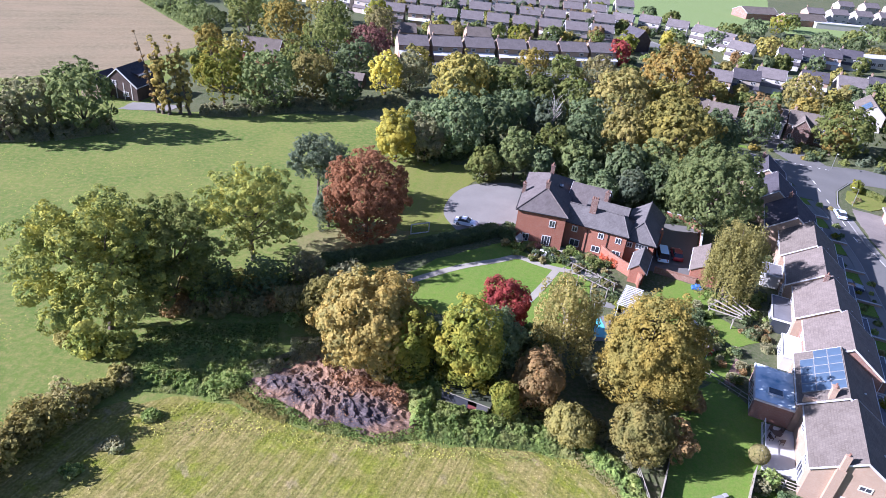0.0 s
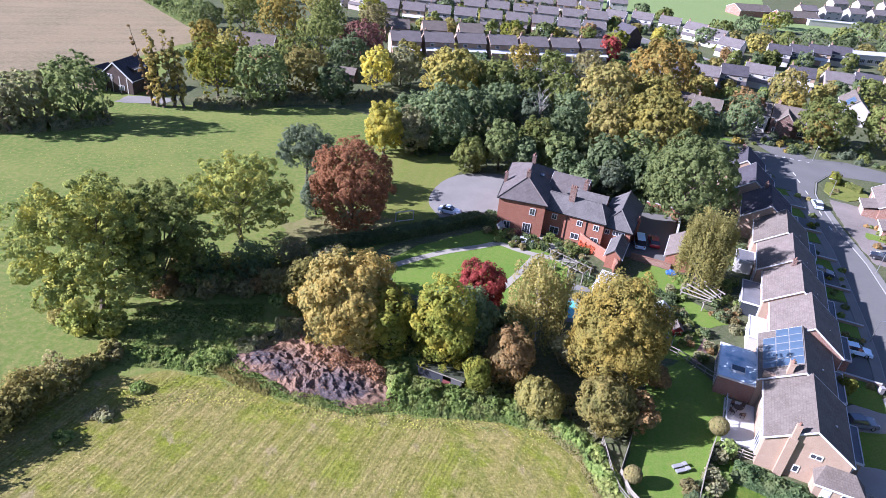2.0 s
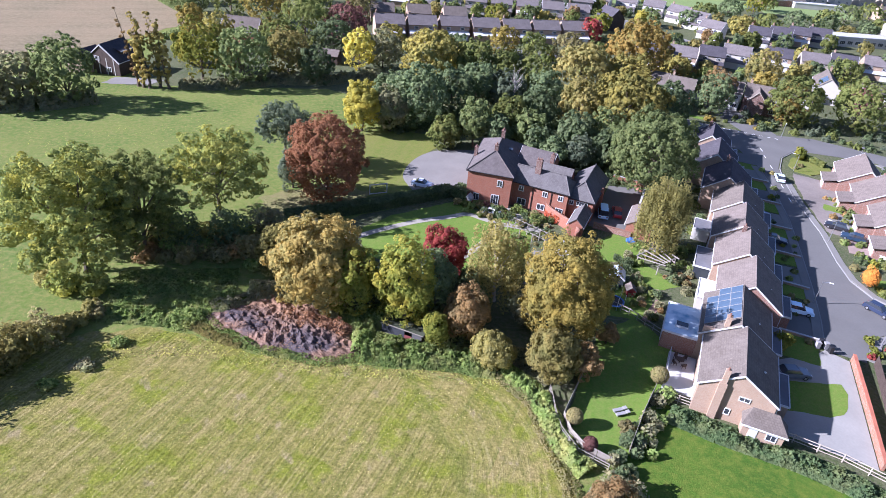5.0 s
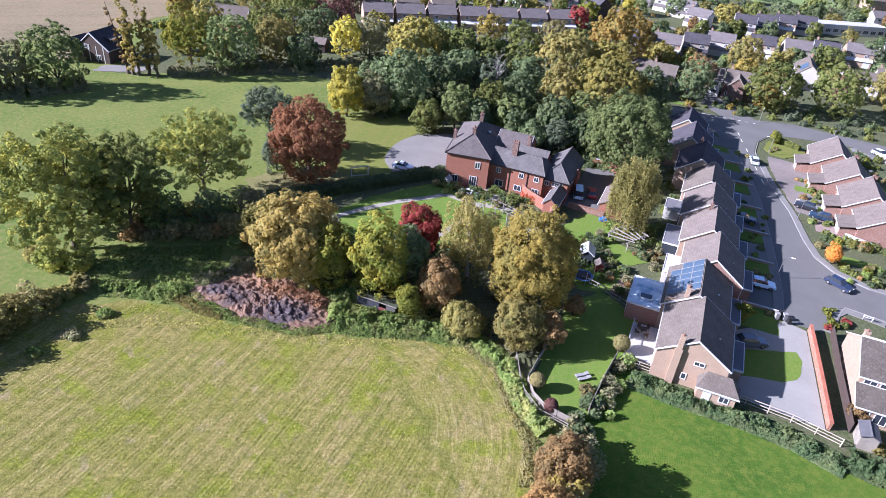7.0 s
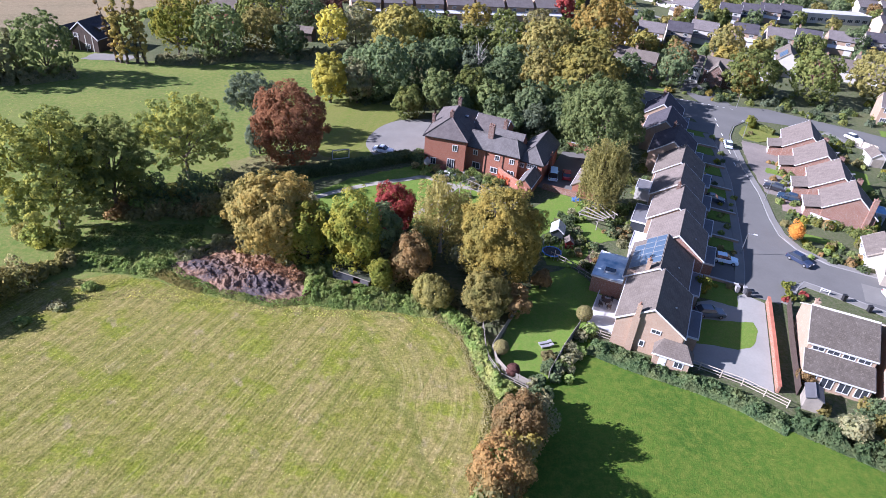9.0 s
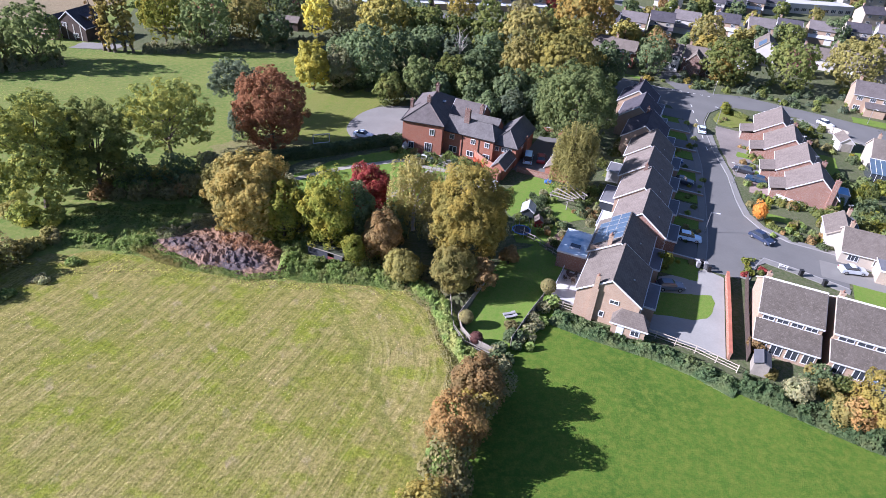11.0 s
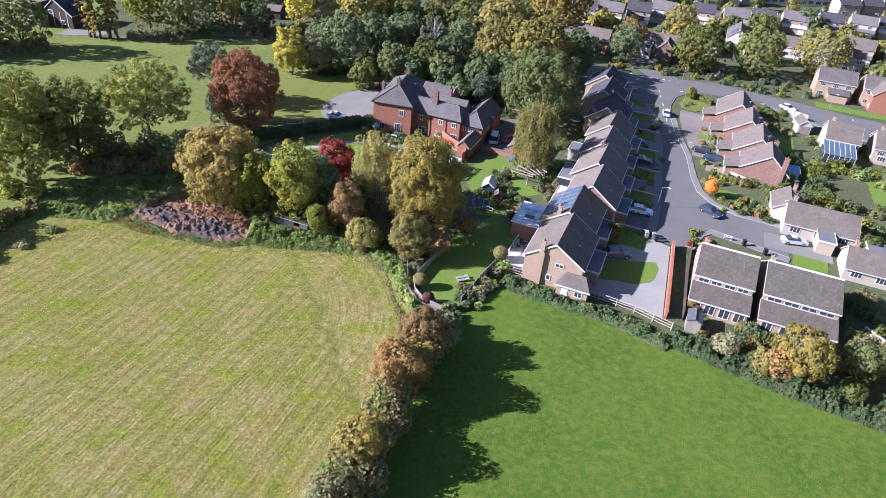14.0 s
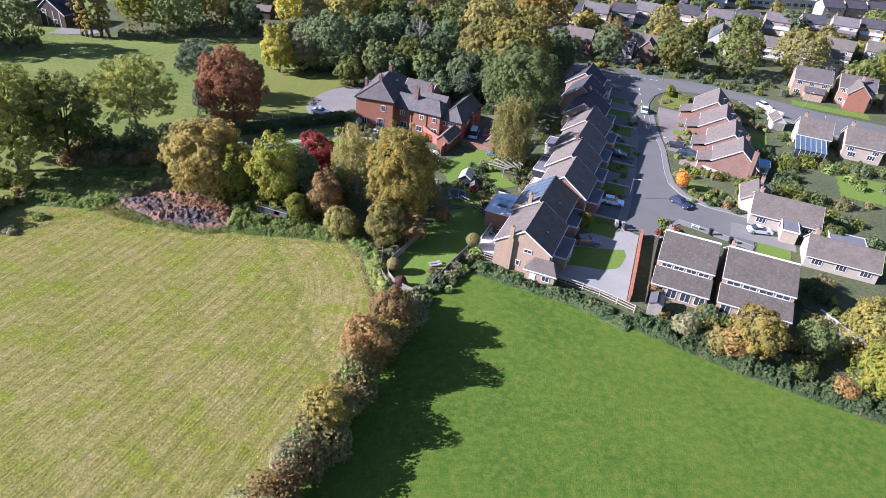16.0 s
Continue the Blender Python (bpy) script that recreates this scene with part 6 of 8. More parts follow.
bm = boxes((-0.9, 0.9, -0.5, 0.5, 0, 0.5), (-0.4, 0.5, -0.42, 0.42, 0.45, 0.85))
part("tarpaulin", softened(bm, 0.12), BLUE, t)
t = thing("settee", "pale covered garden seat", "garden seat", at(2.6, 77.4, 0.05, 15))
part("cover", softened(boxes((-1.1, 1.1, -0.5, 0.5, 0, 0.75)), 0.2), COVER, t)
part("back", softened(boxes((-1.1, 1.1, 0.2, 0.5, 0.6, 1.15)), 0.12), COVER, t)
t = thing("shed", "grey felt-roofed garden shed by the wall's end", "shed", at(46.2, 58.4))
gabled(t, 1.9, 2.6, 1.9, 2.3, WOOD, plain("shed_felt", (0.1, 0.1, 0.105), 0.85), verge=None, over=0.12, gutter=False)

# parked cars
car("pale blue car parked on a drive before the terrace", at(34.7, 88.4, 0.09, 6), (0.62, 0.78, 0.9), "hatch")
car("dark grey car parked in shade before the end house", at(33.4, 71.4, 0.09, 24), (0.09, 0.11, 0.14), "hatch")
car("dark blue car parked in a shaded drive", at(28.5, 121.5, 0.1, 6), (0.05, 0.09, 0.2), "hatch")
car("dark car parked in a shaded drive", at(31.5, 111.5, 0.1, 2), (0.04, 0.05, 0.07), "saloon")
car("black car parked before the brick houses", at(43.0, 124.4, 0.1, 168), (0.02, 0.02, 0.025), "hatch")
car("dark blue car parked before the brick houses", at(45.6, 121.0, 0.1, 172), (0.02, 0.04, 0.07), "hatch")
car("silver car parked on a drive by the bungalows", at(60.8, 91.8, 0.1, 18), (0.5, 0.53, 0.56), "saloon")
car("light blue car parked at the kerb", at(33.0, 144.5, 0.07, 98), (0.5, 0.6, 0.66), "hatch")
car("white car parked beside the side road", at(62.4, 169.0, 0.07, -42), (0.75, 0.75, 0.75), "hatch")
car("dark blue car standing in the turning head", at(46.6, 95.2, 0.07, -35), (0.02, 0.03, 0.06), "hatch")


def lamp_post(m, h=4.0):
    t = thing("street_lamp", "grey steel street lamp with a short arm", "street lamp", m, "street lamps")
    bm = bmesh.new()
    tube(bm, (0, 0, 0), (0, 0, h), 0.08, 0.05, 8)
    part("pole", bm, METAL, t)
    bm = bmesh.new()
    tube(bm, (0, 0, h), (1.0, 0, h + 0.15), 0.04, 0.035, 6)
    part("arm", bm, METAL, t)
    part("lamp_head", softened(boxes((0.85, 1.5, -0.12, 0.12, h + 0.08, h + 0.22)), 0.04), WHITE, t)


for u, v, a in ((37.2, 92.7, 0), (36.2, 152.4, 180), (34, 176.6, -90), (73.6, 178.6, -60), (75.6, 156, 90), (41.2, 117.8, 180)):
    lamp_post(at(u, v, 0.1, a))


def bin_(m, mat):
    t = thing("wheelie_bin", "wheeled household bin at the kerb", "bin", m, "bins")
    bm = prism(bmesh.new(), [(-0.22, 0.05), (0.22, 0.05), (0.29, 1.0), (-0.29, 1.0)], -0.28, 0.28)
    part("body", bm, mat, t)
    part("lid", boxes((-0.31, 0.31, -0.3, 0.34, 1.0, 1.07)), mat, t)
    for x in (-0.24, 0.18):
        part("wheel", boxes((x, x + 0.06, 0.2, 0.36, 0, 0.18)), RUBBER, t)


for u, v, mat in ((37.4, 80.8, BLACK), (38.0, 80.3, COVER), (38.6, 79.6, BLACK), (36.9, 79.9, COVER), (52.6, 86.2, BLACK), (56, 84.9, BLACK)):
    bin_(at(u, v, 0.14, 20), mat)
t = thing("road_sign", "white street name plate on two posts", "sign", at(49.9, 86.8, 0.14, -8))
for x in (-0.6, 0.6):
    part("post", boxes((x - 0.04, x + 0.04, -0.04, 0.04, 0, 0.9)), WHITE, t)
part("plate", boxes((-0.7, 0.7, -0.07, -0.041, 0.5, 0.85)), WHITE, t)
part("lettering", boxes((-0.5, 0.5, -0.08, -0.071, 0.62, 0.73)), BLACK, t)


# ---- houses on the other side of the road ----
def aerial(parent, x, y, z, turn):
    """A television aerial on a short mast."""
    bm = bmesh.new()
    tube(bm, (0, 0, -0.3), (0, 0, 1.7), 0.025, 0.02, 5)
    mast = part("aerial_mast", bm, METAL, parent, m=pose(x, y, z, 0, 0, turn))
    part("aerial_boom", boxes((-0.5, 0.5, -0.015, 0.015, 1.6, 1.63)), METAL, mast)
    for k in (-2, -1, 0, 1, 2):
        part("aerial_rod", boxes((k * 0.22 - 0.015, k * 0.22 + 0.015, -0.28, 0.28, 1.595, 1.635)), METAL, mast)


def side_windows(t, W, L, side, eave, n=2, two=True):
    x = side * (W / 2 + 0.01)
    for k in range(n):
        y = -L / 2 + L * (k + 0.5) / n
        if two:
            window(t, x, y, eave - 1.5, 1.5, 1.05, 90 * side, 2)
        window(t, x, y, 0.8, 1.7, 1.2, 90 * side, 2)


RED = [(55.9, 114.6, 123.2), (54.1, 123.3, 134.0), (51.9, 134.1, 144.5), (49.6, 144.6, 156.8)]
for i, (u, v0, v1) in enumerate(RED):
    L = v1 - v0
    t = thing("brick_house", "orange-red brick house with pinkish tiles, stepped in a row", "house", at(u - 0.6, (v0 + v1) / 2), "row of brick houses")
    gabled(t, 9.0, L, 2.85, 6.15, BRICK_ORANGE, TILE_PINK, rr=0.56, verge=WHITE)
    side_windows(t, 9.0, L, 1, 2.9, 2, False)
    side_windows(t, 9.0, L, -1, 2.9, 1, False)
    chimney(t, 3.2, -L / 2 - 0.1, 0.0, 6.5, BRICK_ORANGE, 0.9, 0.6, 1)
    aerial(t, -0.5, L / 2 - 1.0, 6.1, 40 + 15 * i)
    p = part("porch", boxes((-7.2, -4.51, -L / 2 + 0.6, -L / 2 + 5.4, -0.2, 2.05)), BRICK_ORANGE, t)
    part("porch_roof", prism(bmesh.new(), [(-7.7, 2.0), (-4.52, 2.75), (-4.52, 2.87), (-7.7, 2.12)], -L / 2 + 0.2, -L / 2 + 5.8), TILE_PINK, p)
    part("porch_fascia", boxes((-7.78, -7.7, -L / 2 + 0.2, -L / 2 + 5.8, 1.86, 2.16)), WHITE, p)
    part("garage_door", boxes((-7.25, -7.2, -L / 2 + 1.3, -L / 2 + 4.5, 0.02, 1.9)), WHITE, p)
    door(t, -4.51, L * 0.3, -90)
t = flat_roofed("lean_to", "blue-roofed lean-to beside the end brick house", "extension", at(61.4, 121.0), 2.0, 3.6, 2.2, WHITE, plain("blue_sheet", (0.1, 0.3, 0.5), 0.4), WHITE)


def chalet(u0, u1, label, step):
    """A house with its ridge across the street and a long row of dormer windows towards the field."""
    W, L = 14.0, u1 - u0
    t = thing("chalet_house", label, "house", at((u0 + u1) / 2, 69.0, 0, 90), "pair of chalet houses")
    x0, xs, xr, x1 = -W / 2, -3.9, 1.7, W / 2
    part("wall", prism(bmesh.new(), [(x0, -0.3), (x1, -0.3), (x1, 3.6), (xr, 6.75), (xs, 4.55), (xs, 3.45), (x0, 2.45)], -L / 2, L / 2), BRICK_TAN, t)
    ends = (-L / 2 - 0.15, L / 2 + 0.15)
    part("roof_slope", slab((x0 - 0.35, 2.38), (xs - 0.02, 3.5), *ends, 0.14), TILE_LICHEN, t)
    part("roof_slope", slab((xs - 0.2, 4.54), (xr, 6.8), *ends, 0.14), TILE_LICHEN, t)
    part("roof_slope", slab((x1 + 0.3, 3.45), (xr, 6.8), *ends, 0.14), TILE_LICHEN, t)
    part("ridge_tiles", prism(bmesh.new(), [(xr - 0.2, 6.86), (xr, 7.05), (xr + 0.2, 6.86)], *ends), RENDER, t)
    for y in (ends[0] - 0.06, ends[1] + 0.002):
        for a, b in (((x0 - 0.35, 2.38), (xs, 3.5)), ((xs - 0.2, 4.54), (xr, 6.8)), ((x1 + 0.3, 3.45), (xr, 6.8))):
            part("bargeboard", prism(bmesh.new(), [(a[0], a[1] - 0.1), (b[0], b[1] - 0.1), (b[0], b[1] + 0.06), (a[0], a[1] + 0.06)], y, y + 0.055), RENDER, t)
    part("fascia", boxes((xs - 0.28, xs - 0.2, *ends, 4.46, 4.66), (x0 - 0.43, x0 - 0.35, *ends, 2.28, 2.46)), WHITE, t)
    part("sill_strip", boxes((xs - 0.06, xs - 0.005, -L / 2 + 0.2, L / 2 - 0.2, 3.48, 3.66)), WHITE, t)
    for k in range(4):
        y = -L / 2 + 0.4 + (L - 0.8) * (k + 0.5) / 4
        window(t, xs - 0.01, y, 3.66, (L - 1) / 4 - 0.2, 0.72, -90, 1)
    for k in range(4):
        y = -L / 2 + L * (k + 0.5) / 4
        window(t, -W / 2 - 0.01, y, 0.5, 1.5, 1.6, -90, 1)
    window(t, -1, -L / 2 - 0.01, 3.0, 1.0, 1.0, 0, 1)
    chimney(t, 2.4, L / 2 - 0.5, 5.4, 7.2, BRICK_TAN, 0.7, 0.6, 1)
    return t


chalet(45.0, 53.0, "cream chalet house with a long dormer facing the paddock", 0)
t = chalet(54.4, 64.2, "cream chalet house with white framed garden doors", 1)
t = thing("conservatory", "small white-barred conservatory against the chalet house", "conservatory", at(60.6, 60.6))
part("glazing", boxes((-1.6, 1.6, -1.3, 1.3, -0.1, 2.0)), PANE, t)
part("glass_roof", boxes((-1.7, 1.7, -1.4, 1.4, 2.0, 2.08)), glassy("pale_roof_glass", (0.12, 0.15, 0.17), 0.2), t)
for k in range(5):
    part("glazing_bar", boxes((-1.7 + k * 0.83, -1.62 + k * 0.83, -1.42, 1.42, 2.081, 2.13)), WHITE, t)


def ranch(u0, u1, v0, v1, label, eave, ridge, wall, roof, axis="u", rr=0.5, name="house", group="estate houses", chim=True, two=False, verge=CREAM):
    turn = 90 if axis == "u" else 0
    W, L = ((v1 - v0), (u1 - u0)) if axis == "u" else ((u1 - u0), (v1 - v0))
    t = thing(name, label, "house", at((u0 + u1) / 2, (v0 + v1) / 2, 0, turn), group)
    gabled(t, W, L, eave, ridge, wall, roof, rr=rr, verge=verge)
    side_windows(t, W, L, -1, eave, 3 if L > 9 else 2, two)
    side_windows(t, W, L, 1, eave, 2, two)
    if chim:
        aerial(t, 0.5, L / 2 - 0.5, ridge, (u0 * 37) % 90)
        chimney(t, 0.6, L / 2 - 1.0, ridge - 0.7, ridge + 0.9, BRICK_TAN, 0.6, 0.6, 2)
    return t


ranch(58.8, 70.5, 94.6, 102.8, "low bungalow with a broad brown roof", 2.35, 4.7, CREAM, TILE_BROWN)
ranch(57.0, 62.2, 100, 107, "white-gabled wing of a bungalow", 2.2, 4.0, RENDER, TILE_BROWN, "v")
flat_roofed("garage", "buff brick flat-roofed garage between bungalows", "garage", at(65.4, 92.6), 2.6, 4.2, 2.4, BRICK_BUFF, FELT)
ranch(67.6, 78.6, 83.8, 90.0, "low bungalow with a brown tiled roof", 2.3, 4.5, CREAM, TILE_BROWN)
flat_roofed("garage", "buff brick flat-roofed garage behind a bungalow", "garage", at(74.6, 93.0), 5.6, 3.2, 2.4, BRICK_BUFF, FELT)
for u0, u1, wall, lab in ((68.6, 75.8, CREAM, "cream house with a broad roof and a conservatory behind"), (78.8, 87.0, BRICK_BUFF, "buff brick house with patio doors"), (91.0, 100, CREAM, "cream rendered house in a side street")):
    t = ranch(u0, u1, 141.5, 150.0, lab, 3.6, 6.3, wall, TILE_BROWN, two=False)
    for y in (-2.6, 2.6):
        window(t, -4.26, y, 2.1, 1.5, 1.0, -90, 2)
BLUEGLASS = glassy("conservatory_glass", (0.06, 0.09, 0.12), 0.3)
t = thing("conservatory", "white-framed conservatory with a blue glass roof", "conservatory", at(71.5, 138.2, 0, 90))
part("glazing", boxes((-3.0, 3.0, -3.2, 3.2, -0.1, 2.2)), PANE, t)
part("glass_roof", prism(bmesh.new(), [(-3.2, 2.2), (3.25, 3.3), (3.25, 3.38), (-3.2, 2.28)], -3.3, 3.3), BLUEGLASS, t)
for i in range(7):
    y = -3.3 + i * 1.1
    part("glazing_bar", prism(bmesh.new(), [(-3.25, 2.29), (3.24, 3.39), (3.24, 3.45), (-3.25, 2.35)], y - 0.04, y + 0.04), WHITE, t)
    part("mullion", boxes((-3.06, -3.0, y * 0.96 - 0.04, y * 0.96 + 0.04, 0, 2.2)), WHITE, t)
for u0, u1, lab in ((69.6, 79.4, "grey-roofed house with blue garage doors"), (81.6, 91, "brick gabled house with white porch"), (95, 104, "brick house beside the side road")):
    t = ranch(u0, u1, 187.5, 196, lab, 4.9, 7.5, BRICK_TAN, TILE_GREY, two=True)
    part("garage_block", boxes((-6.9, -4.3, -3.6, 1.4, -0.2, 2.4)), BRICK_TAN, t)
    part("garage_roof", prism(bmesh.new(), [(-7.3, 2.3), (-4.26, 3.2), (-4.26, 3.3), (-7.3, 2.4)], -3.9, 1.7), TILE_GREY, t)
ranch(83.5, 89, 182.5, 190, "brick gabled wing with white bargeboards", 4.6, 7.2, BRICK_RED, TILE_BROWN, "v")

# ---- far estate ----
ROOFS = (TILE_PALE, TILE_BROWN, TILE_DARK, TILE_PALE)
WALLS = (RENDER, CREAM, BRICK_TAN, RENDER, BRICK_BUFF)


def far_house(x, y, turn, L, W, eave, ridge, wall, roof, label, two=True, porch=True):
    """An estate house with its front towards the local -x side; turn: degrees of its ridge from north."""
    t = thing("estate_house", label, "house", pose(x, y, 0, 0, 0, turn), "far estate houses")
    gabled(t, W, L, eave, ridge, wall, roof, verge=WHITE if porch and wall is RENDER else None, gutter=False)
    side_windows(t, W, L, -1, eave, 2, two)
    if porch:
        p = part("porch", boxes((-W / 2 - 1.6, -W / 2 - 0.01, -L / 2 + 0.3, L / 2 - 0.3, -0.2, 2.3)), wall, t)
        part("porch_roof", prism(bmesh.new(), [(-W / 2 - 2.0, 2.2), (-W / 2 - 0.02, 3.0), (-W / 2 - 0.02, 3.1), (-W / 2 - 2.0, 2.3)], -L / 2 + 0.1, L / 2 - 0.1), WHITE if wall is BRICK_TAN else roof, p)
        part("garage_door", boxes((-W / 2 - 1.65, -W / 2 - 1.6, -L / 2 + 0.8, -L / 2 + 3.2, 0.02, 2.0)), WHITE, p)
    chimney(t, 0.3, L / 2 - 0.7, ridge - 0.6, ridge + 0.9, BRICK_TAN, 0.6, 0.6, 2)
    return t


def row(p0, p1, n, face, L, label, wall, roof, W=8, eave=4.9, ridge=7.4, skip=(), porch=True):
    """n houses along a line; face: degrees that each one is turned from the line."""
    ang = math.degrees(math.atan2(p1[1] - p0[1], p1[0] - p0[0]))
    for i in range(n):
        if i in skip:
            continue
        f = i / max(1, n - 1)
        j = rngs.uniform(-0.5, 0.5)
        far_house(p0[0] + (p1[0] - p0[0]) * f, p0[1] + (p1[1] - p0[1]) * f + j, ang + face, L, W, eave, ridge, wall if wall else WALLS[(i * 3 + n) % 5], roof if roof else ROOFS[(i + n) % 4], label, porch=porch)


# front wall towards the camera: ridge along the row, local -x turned towards the viewer
row((5, 224), (75, 236), 7, 90, 10.4, "brick terraced house with a dark roof and white porches", BRICK_TAN, TILE_PALE)
row((2, 244), (30, 247), 3, 90, 9.0, "brown-roofed house behind the terrace", BRICK_TAN, TILE_BROWN, porch=False)
row((-2, 284), (86, 275), 9, 90, 9.2, "pale house of the far estate with a grey roof", None, TILE_PALE)
row((-62, 330), (-14, 300), 6, 90, 8.8, "pale gabled house of the far estate", None, None)
row((-8, 312), (94, 300), 10, 90, 9.4, "cream house of the far estate with a grey roof", CREAM, TILE_PALE)
row((-30, 345), (98, 330), 12, 90, 9.5, "pale house of the far estate with a grey roof", None, TILE_PALE)
for x, y in ((94, 304), (106, 309), (119.5, 310), (131, 304), (139.6, 293), (143.4, 281), (142.4, 262)):
    far_house(x, y, 62 - (x > 135) * 16, 9.6, 7.6, 4.8, 7.3, RENDER, TILE_PALE, "white rendered house with a grey roof and porch")
far_house(98.5, 267, 20, 10, 8, 4.4, 8.4, DARKWOOD, TILE_DARK, "steep-roofed house with a dark gable")
for i, (x, y) in enumerate(((98, 208), (108, 208.6), (120, 212), (131.5, 216.5), (148, 217.4), (159.6, 213.6), (171.4, 214.4), (185, 215), (201, 217), (214.6, 216), (226, 215.6))):
    far_house(x, y, 63 + 4 * (i % 3), 8.8 + 0.6 * (i % 2), 7.6, 4.8, 7.3, (RENDER, BRICK_TAN, CREAM)[i % 3], (TILE_DARK, TILE_PALE)[i % 2], ("dark-roofed house with a white gable wall", "brick house with a grey roof and white porch", "cream house with a dark tiled roof")[i % 3])
for i, (x, y) in enumerate(((160, 256), (171, 259), (181.5, 262.5), (191.5, 264))):
    far_house(x, y, 66, 8.8, 7.6, 4.8, 7.3, RENDER if i != 2 else BRICK_TAN, TILE_DARK, "dark-roofed house with a white gable and garage")
row((236, 205), (272, 214), 4, 70, 9.2, "brown-roofed house among gardens", CREAM, TILE_BROWN)
row((172, 178), (232, 172), 5, 66, 9.2, "brown-roofed house among gardens", CREAM, TILE_BROWN)
row((-50, 372), (120, 354), 14, 90, 9.6, "distant house of the far estate", None, TILE_PALE, porch=False)
row((-66, 400), (108, 386), 13, 90, 9.6, "distant house of the far estate", CREAM, TILE_PALE, porch=False)
row((-80, 432), (96, 420), 12, 90, 9.8, "distant house of the far estate", None, TILE_BROWN, porch=False)
row((-90, 468), (90, 458), 11, 90, 10, "distant house of the far estate", CREAM, TILE_PALE, porch=False)
row((246, 292), (340, 306), 8, 80, 10, "distant house with a grey roof", None, TILE_PALE, porch=False)
row((232, 254), (330, 268), 9, 80, 10, "distant house with a grey roof", None, TILE_DARK, porch=False)
row((252, 226), (330, 236), 7, 76, 10, "distant house with a brown roof", CREAM, TILE_BROWN, porch=False)
row((250, 392), (440, 420), 12, 85, 11, "distant house beyond the school", None, TILE_PALE, porch=False)
row((280, 345), (400, 360), 8, 85, 11, "distant brick house beyond the school", BRICK_TAN, TILE_BROWN, porch=False)
row((300, 440), (470, 470), 9, 85, 11, "distant house beyond the school", CREAM, TILE_PALE, porch=False)
t = flat_roofed("school_hall", "long white flat-roofed school block", "school", pose(216, 271, 0, 0, 0, 2), 34, 9, 4.2, RENDER, PATIO)
for k in range(9):
    window(t, -15 + k * 3.7, -4.51, 1.0, 2.6, 1.6, 0, 2)
for x, y, w, l, tu in ((210, 384, 22, 14, 10), (232, 372, 26, 10, 8)):
    t = thing("school_building", "brown brick school building with a low roof", "school", pose(x, y, 0, 0, 0, 90 + tu))
    gabled(t, l, w, 3.4, 6.0, BRICK_ORANGE, TILE_BROWN, verge=WHITE)
t = flat_roofed("school_block", "long pale low school block", "school", pose(252, 366, 0, 0, 0, -4), 30, 6, 3.0, RENDER, PATIO)

# houses at the junction beyond the terrace
ranch(1.6, 9.2, 187.5, 194.5, "brick house with a white porch canopy at the junction", 4.7, 7.2, BRICK_RED, TILE_BROWN, two=True)
ranch(-6.2, 1.4, 188.5, 196, "brick house with a white porch beside the trees", 4.7, 7.2, BRICK_TAN, TILE_BROWN, two=True)
ranch(16.6, 22.2, 194, 202, "white-fronted house at the junction", 4.7, 7.2, RENDER, TILE_BROWN, two=True)
ranch(23.0, 33.0, 194, 202, "brick house with a white gable at the junction", 4.8, 7.4, BRICK_SOOT, TILE_BROWN, two=True)
t = ranch(24.4, 28.6, 191.4, 197.4, "brick gable with white bargeboards", 4.6, 6.9, BRICK_SOOT, TILE_BROWN, "v", chim=False)
t = ranch(43.6, 50.4, 221, 235, "white gabled house with solar panels", 4.9, 7.8, RENDER, TILE_BROWN, "v")
for k in range(3):
    sl = math.atan2(2.9, 3.4)
    part("solar_panel", boxes((-1.3, 1.3, -0.85, 0.85, 0, 0.06)), SOLAR, t, "blue solar panel", pose(-1.7, -5.6 + k * 1.9, 6.62, 0, 0, 0) @ Matrix.Rotation(-sl, 4, "Y"))
ranch(58, 69, 229, 237, "low house with a brown roof behind trees", 3.6, 6.2, RENDER, TILE_BROWN)
ranch(76, 86, 222, 230, "house with a brown roof behind trees", 4.8, 7.2, CREAM, TILE_BROWN, two=True)
ranch(38, 42.4, 211, 218, "white garage block beside the side road", 2.4, 3.8, RENDER, TILE_BROWN, "v", chim=False)

# houses by the meadow
t = thing("cottage", "dark half-timbered cottage with white bargeboards behind the poplars", "house", pose(-66.4, 162.2, 0, 0, 0, -17))
gabled(t, 9.4, 9, 3.6, 7.5, DARKWOOD, TILE_DARK, verge=WHITE)
g = part("dormer", prism(bmesh.new(), [(0.6, 5.6), (3.5, 4.3), (3.5, 5.7), (0.6, 6.5)], -1.6, 2.6), DARKWOOD, t)
part("dormer_roof", prism(bmesh.new(), [(0.3, 6.6), (3.8, 5.68), (3.8, 5.8), (0.3, 6.74)], -1.9, 2.9), TILE_DARK, g)
part("dormer_fascia", boxes((3.8, 3.88, -1.9, 2.9, 5.56, 5.82)), WHITE, g)
window(g, 3.51, 0.5, 4.6, 2.2, 0.9, 90, 2)
part("bargeboard", prism(bmesh.new(), [(0, 7.3), (5.1, 3.1), (5.1, 3.5), (0, 7.75)], -4.86, -4.75), WHITE, t)
for x in (-3.2, -1.1, 1.1, 3.2):
    part("timber_post", boxes((x - 0.12, x + 0.12, -4.56, -4.5, 0, 4.2)), RENDER, t)
window(t, 1.5, -4.52, 0.8, 1.6, 1.2, 0, 2)
window(t, -1.5, -4.52, 3.4, 1.4, 1.1, 0, 2)
t = thing("cottage", "low dark-roofed cottage wing behind the oak", "house", pose(-73.2, 161, 0, 0, 0, -20))
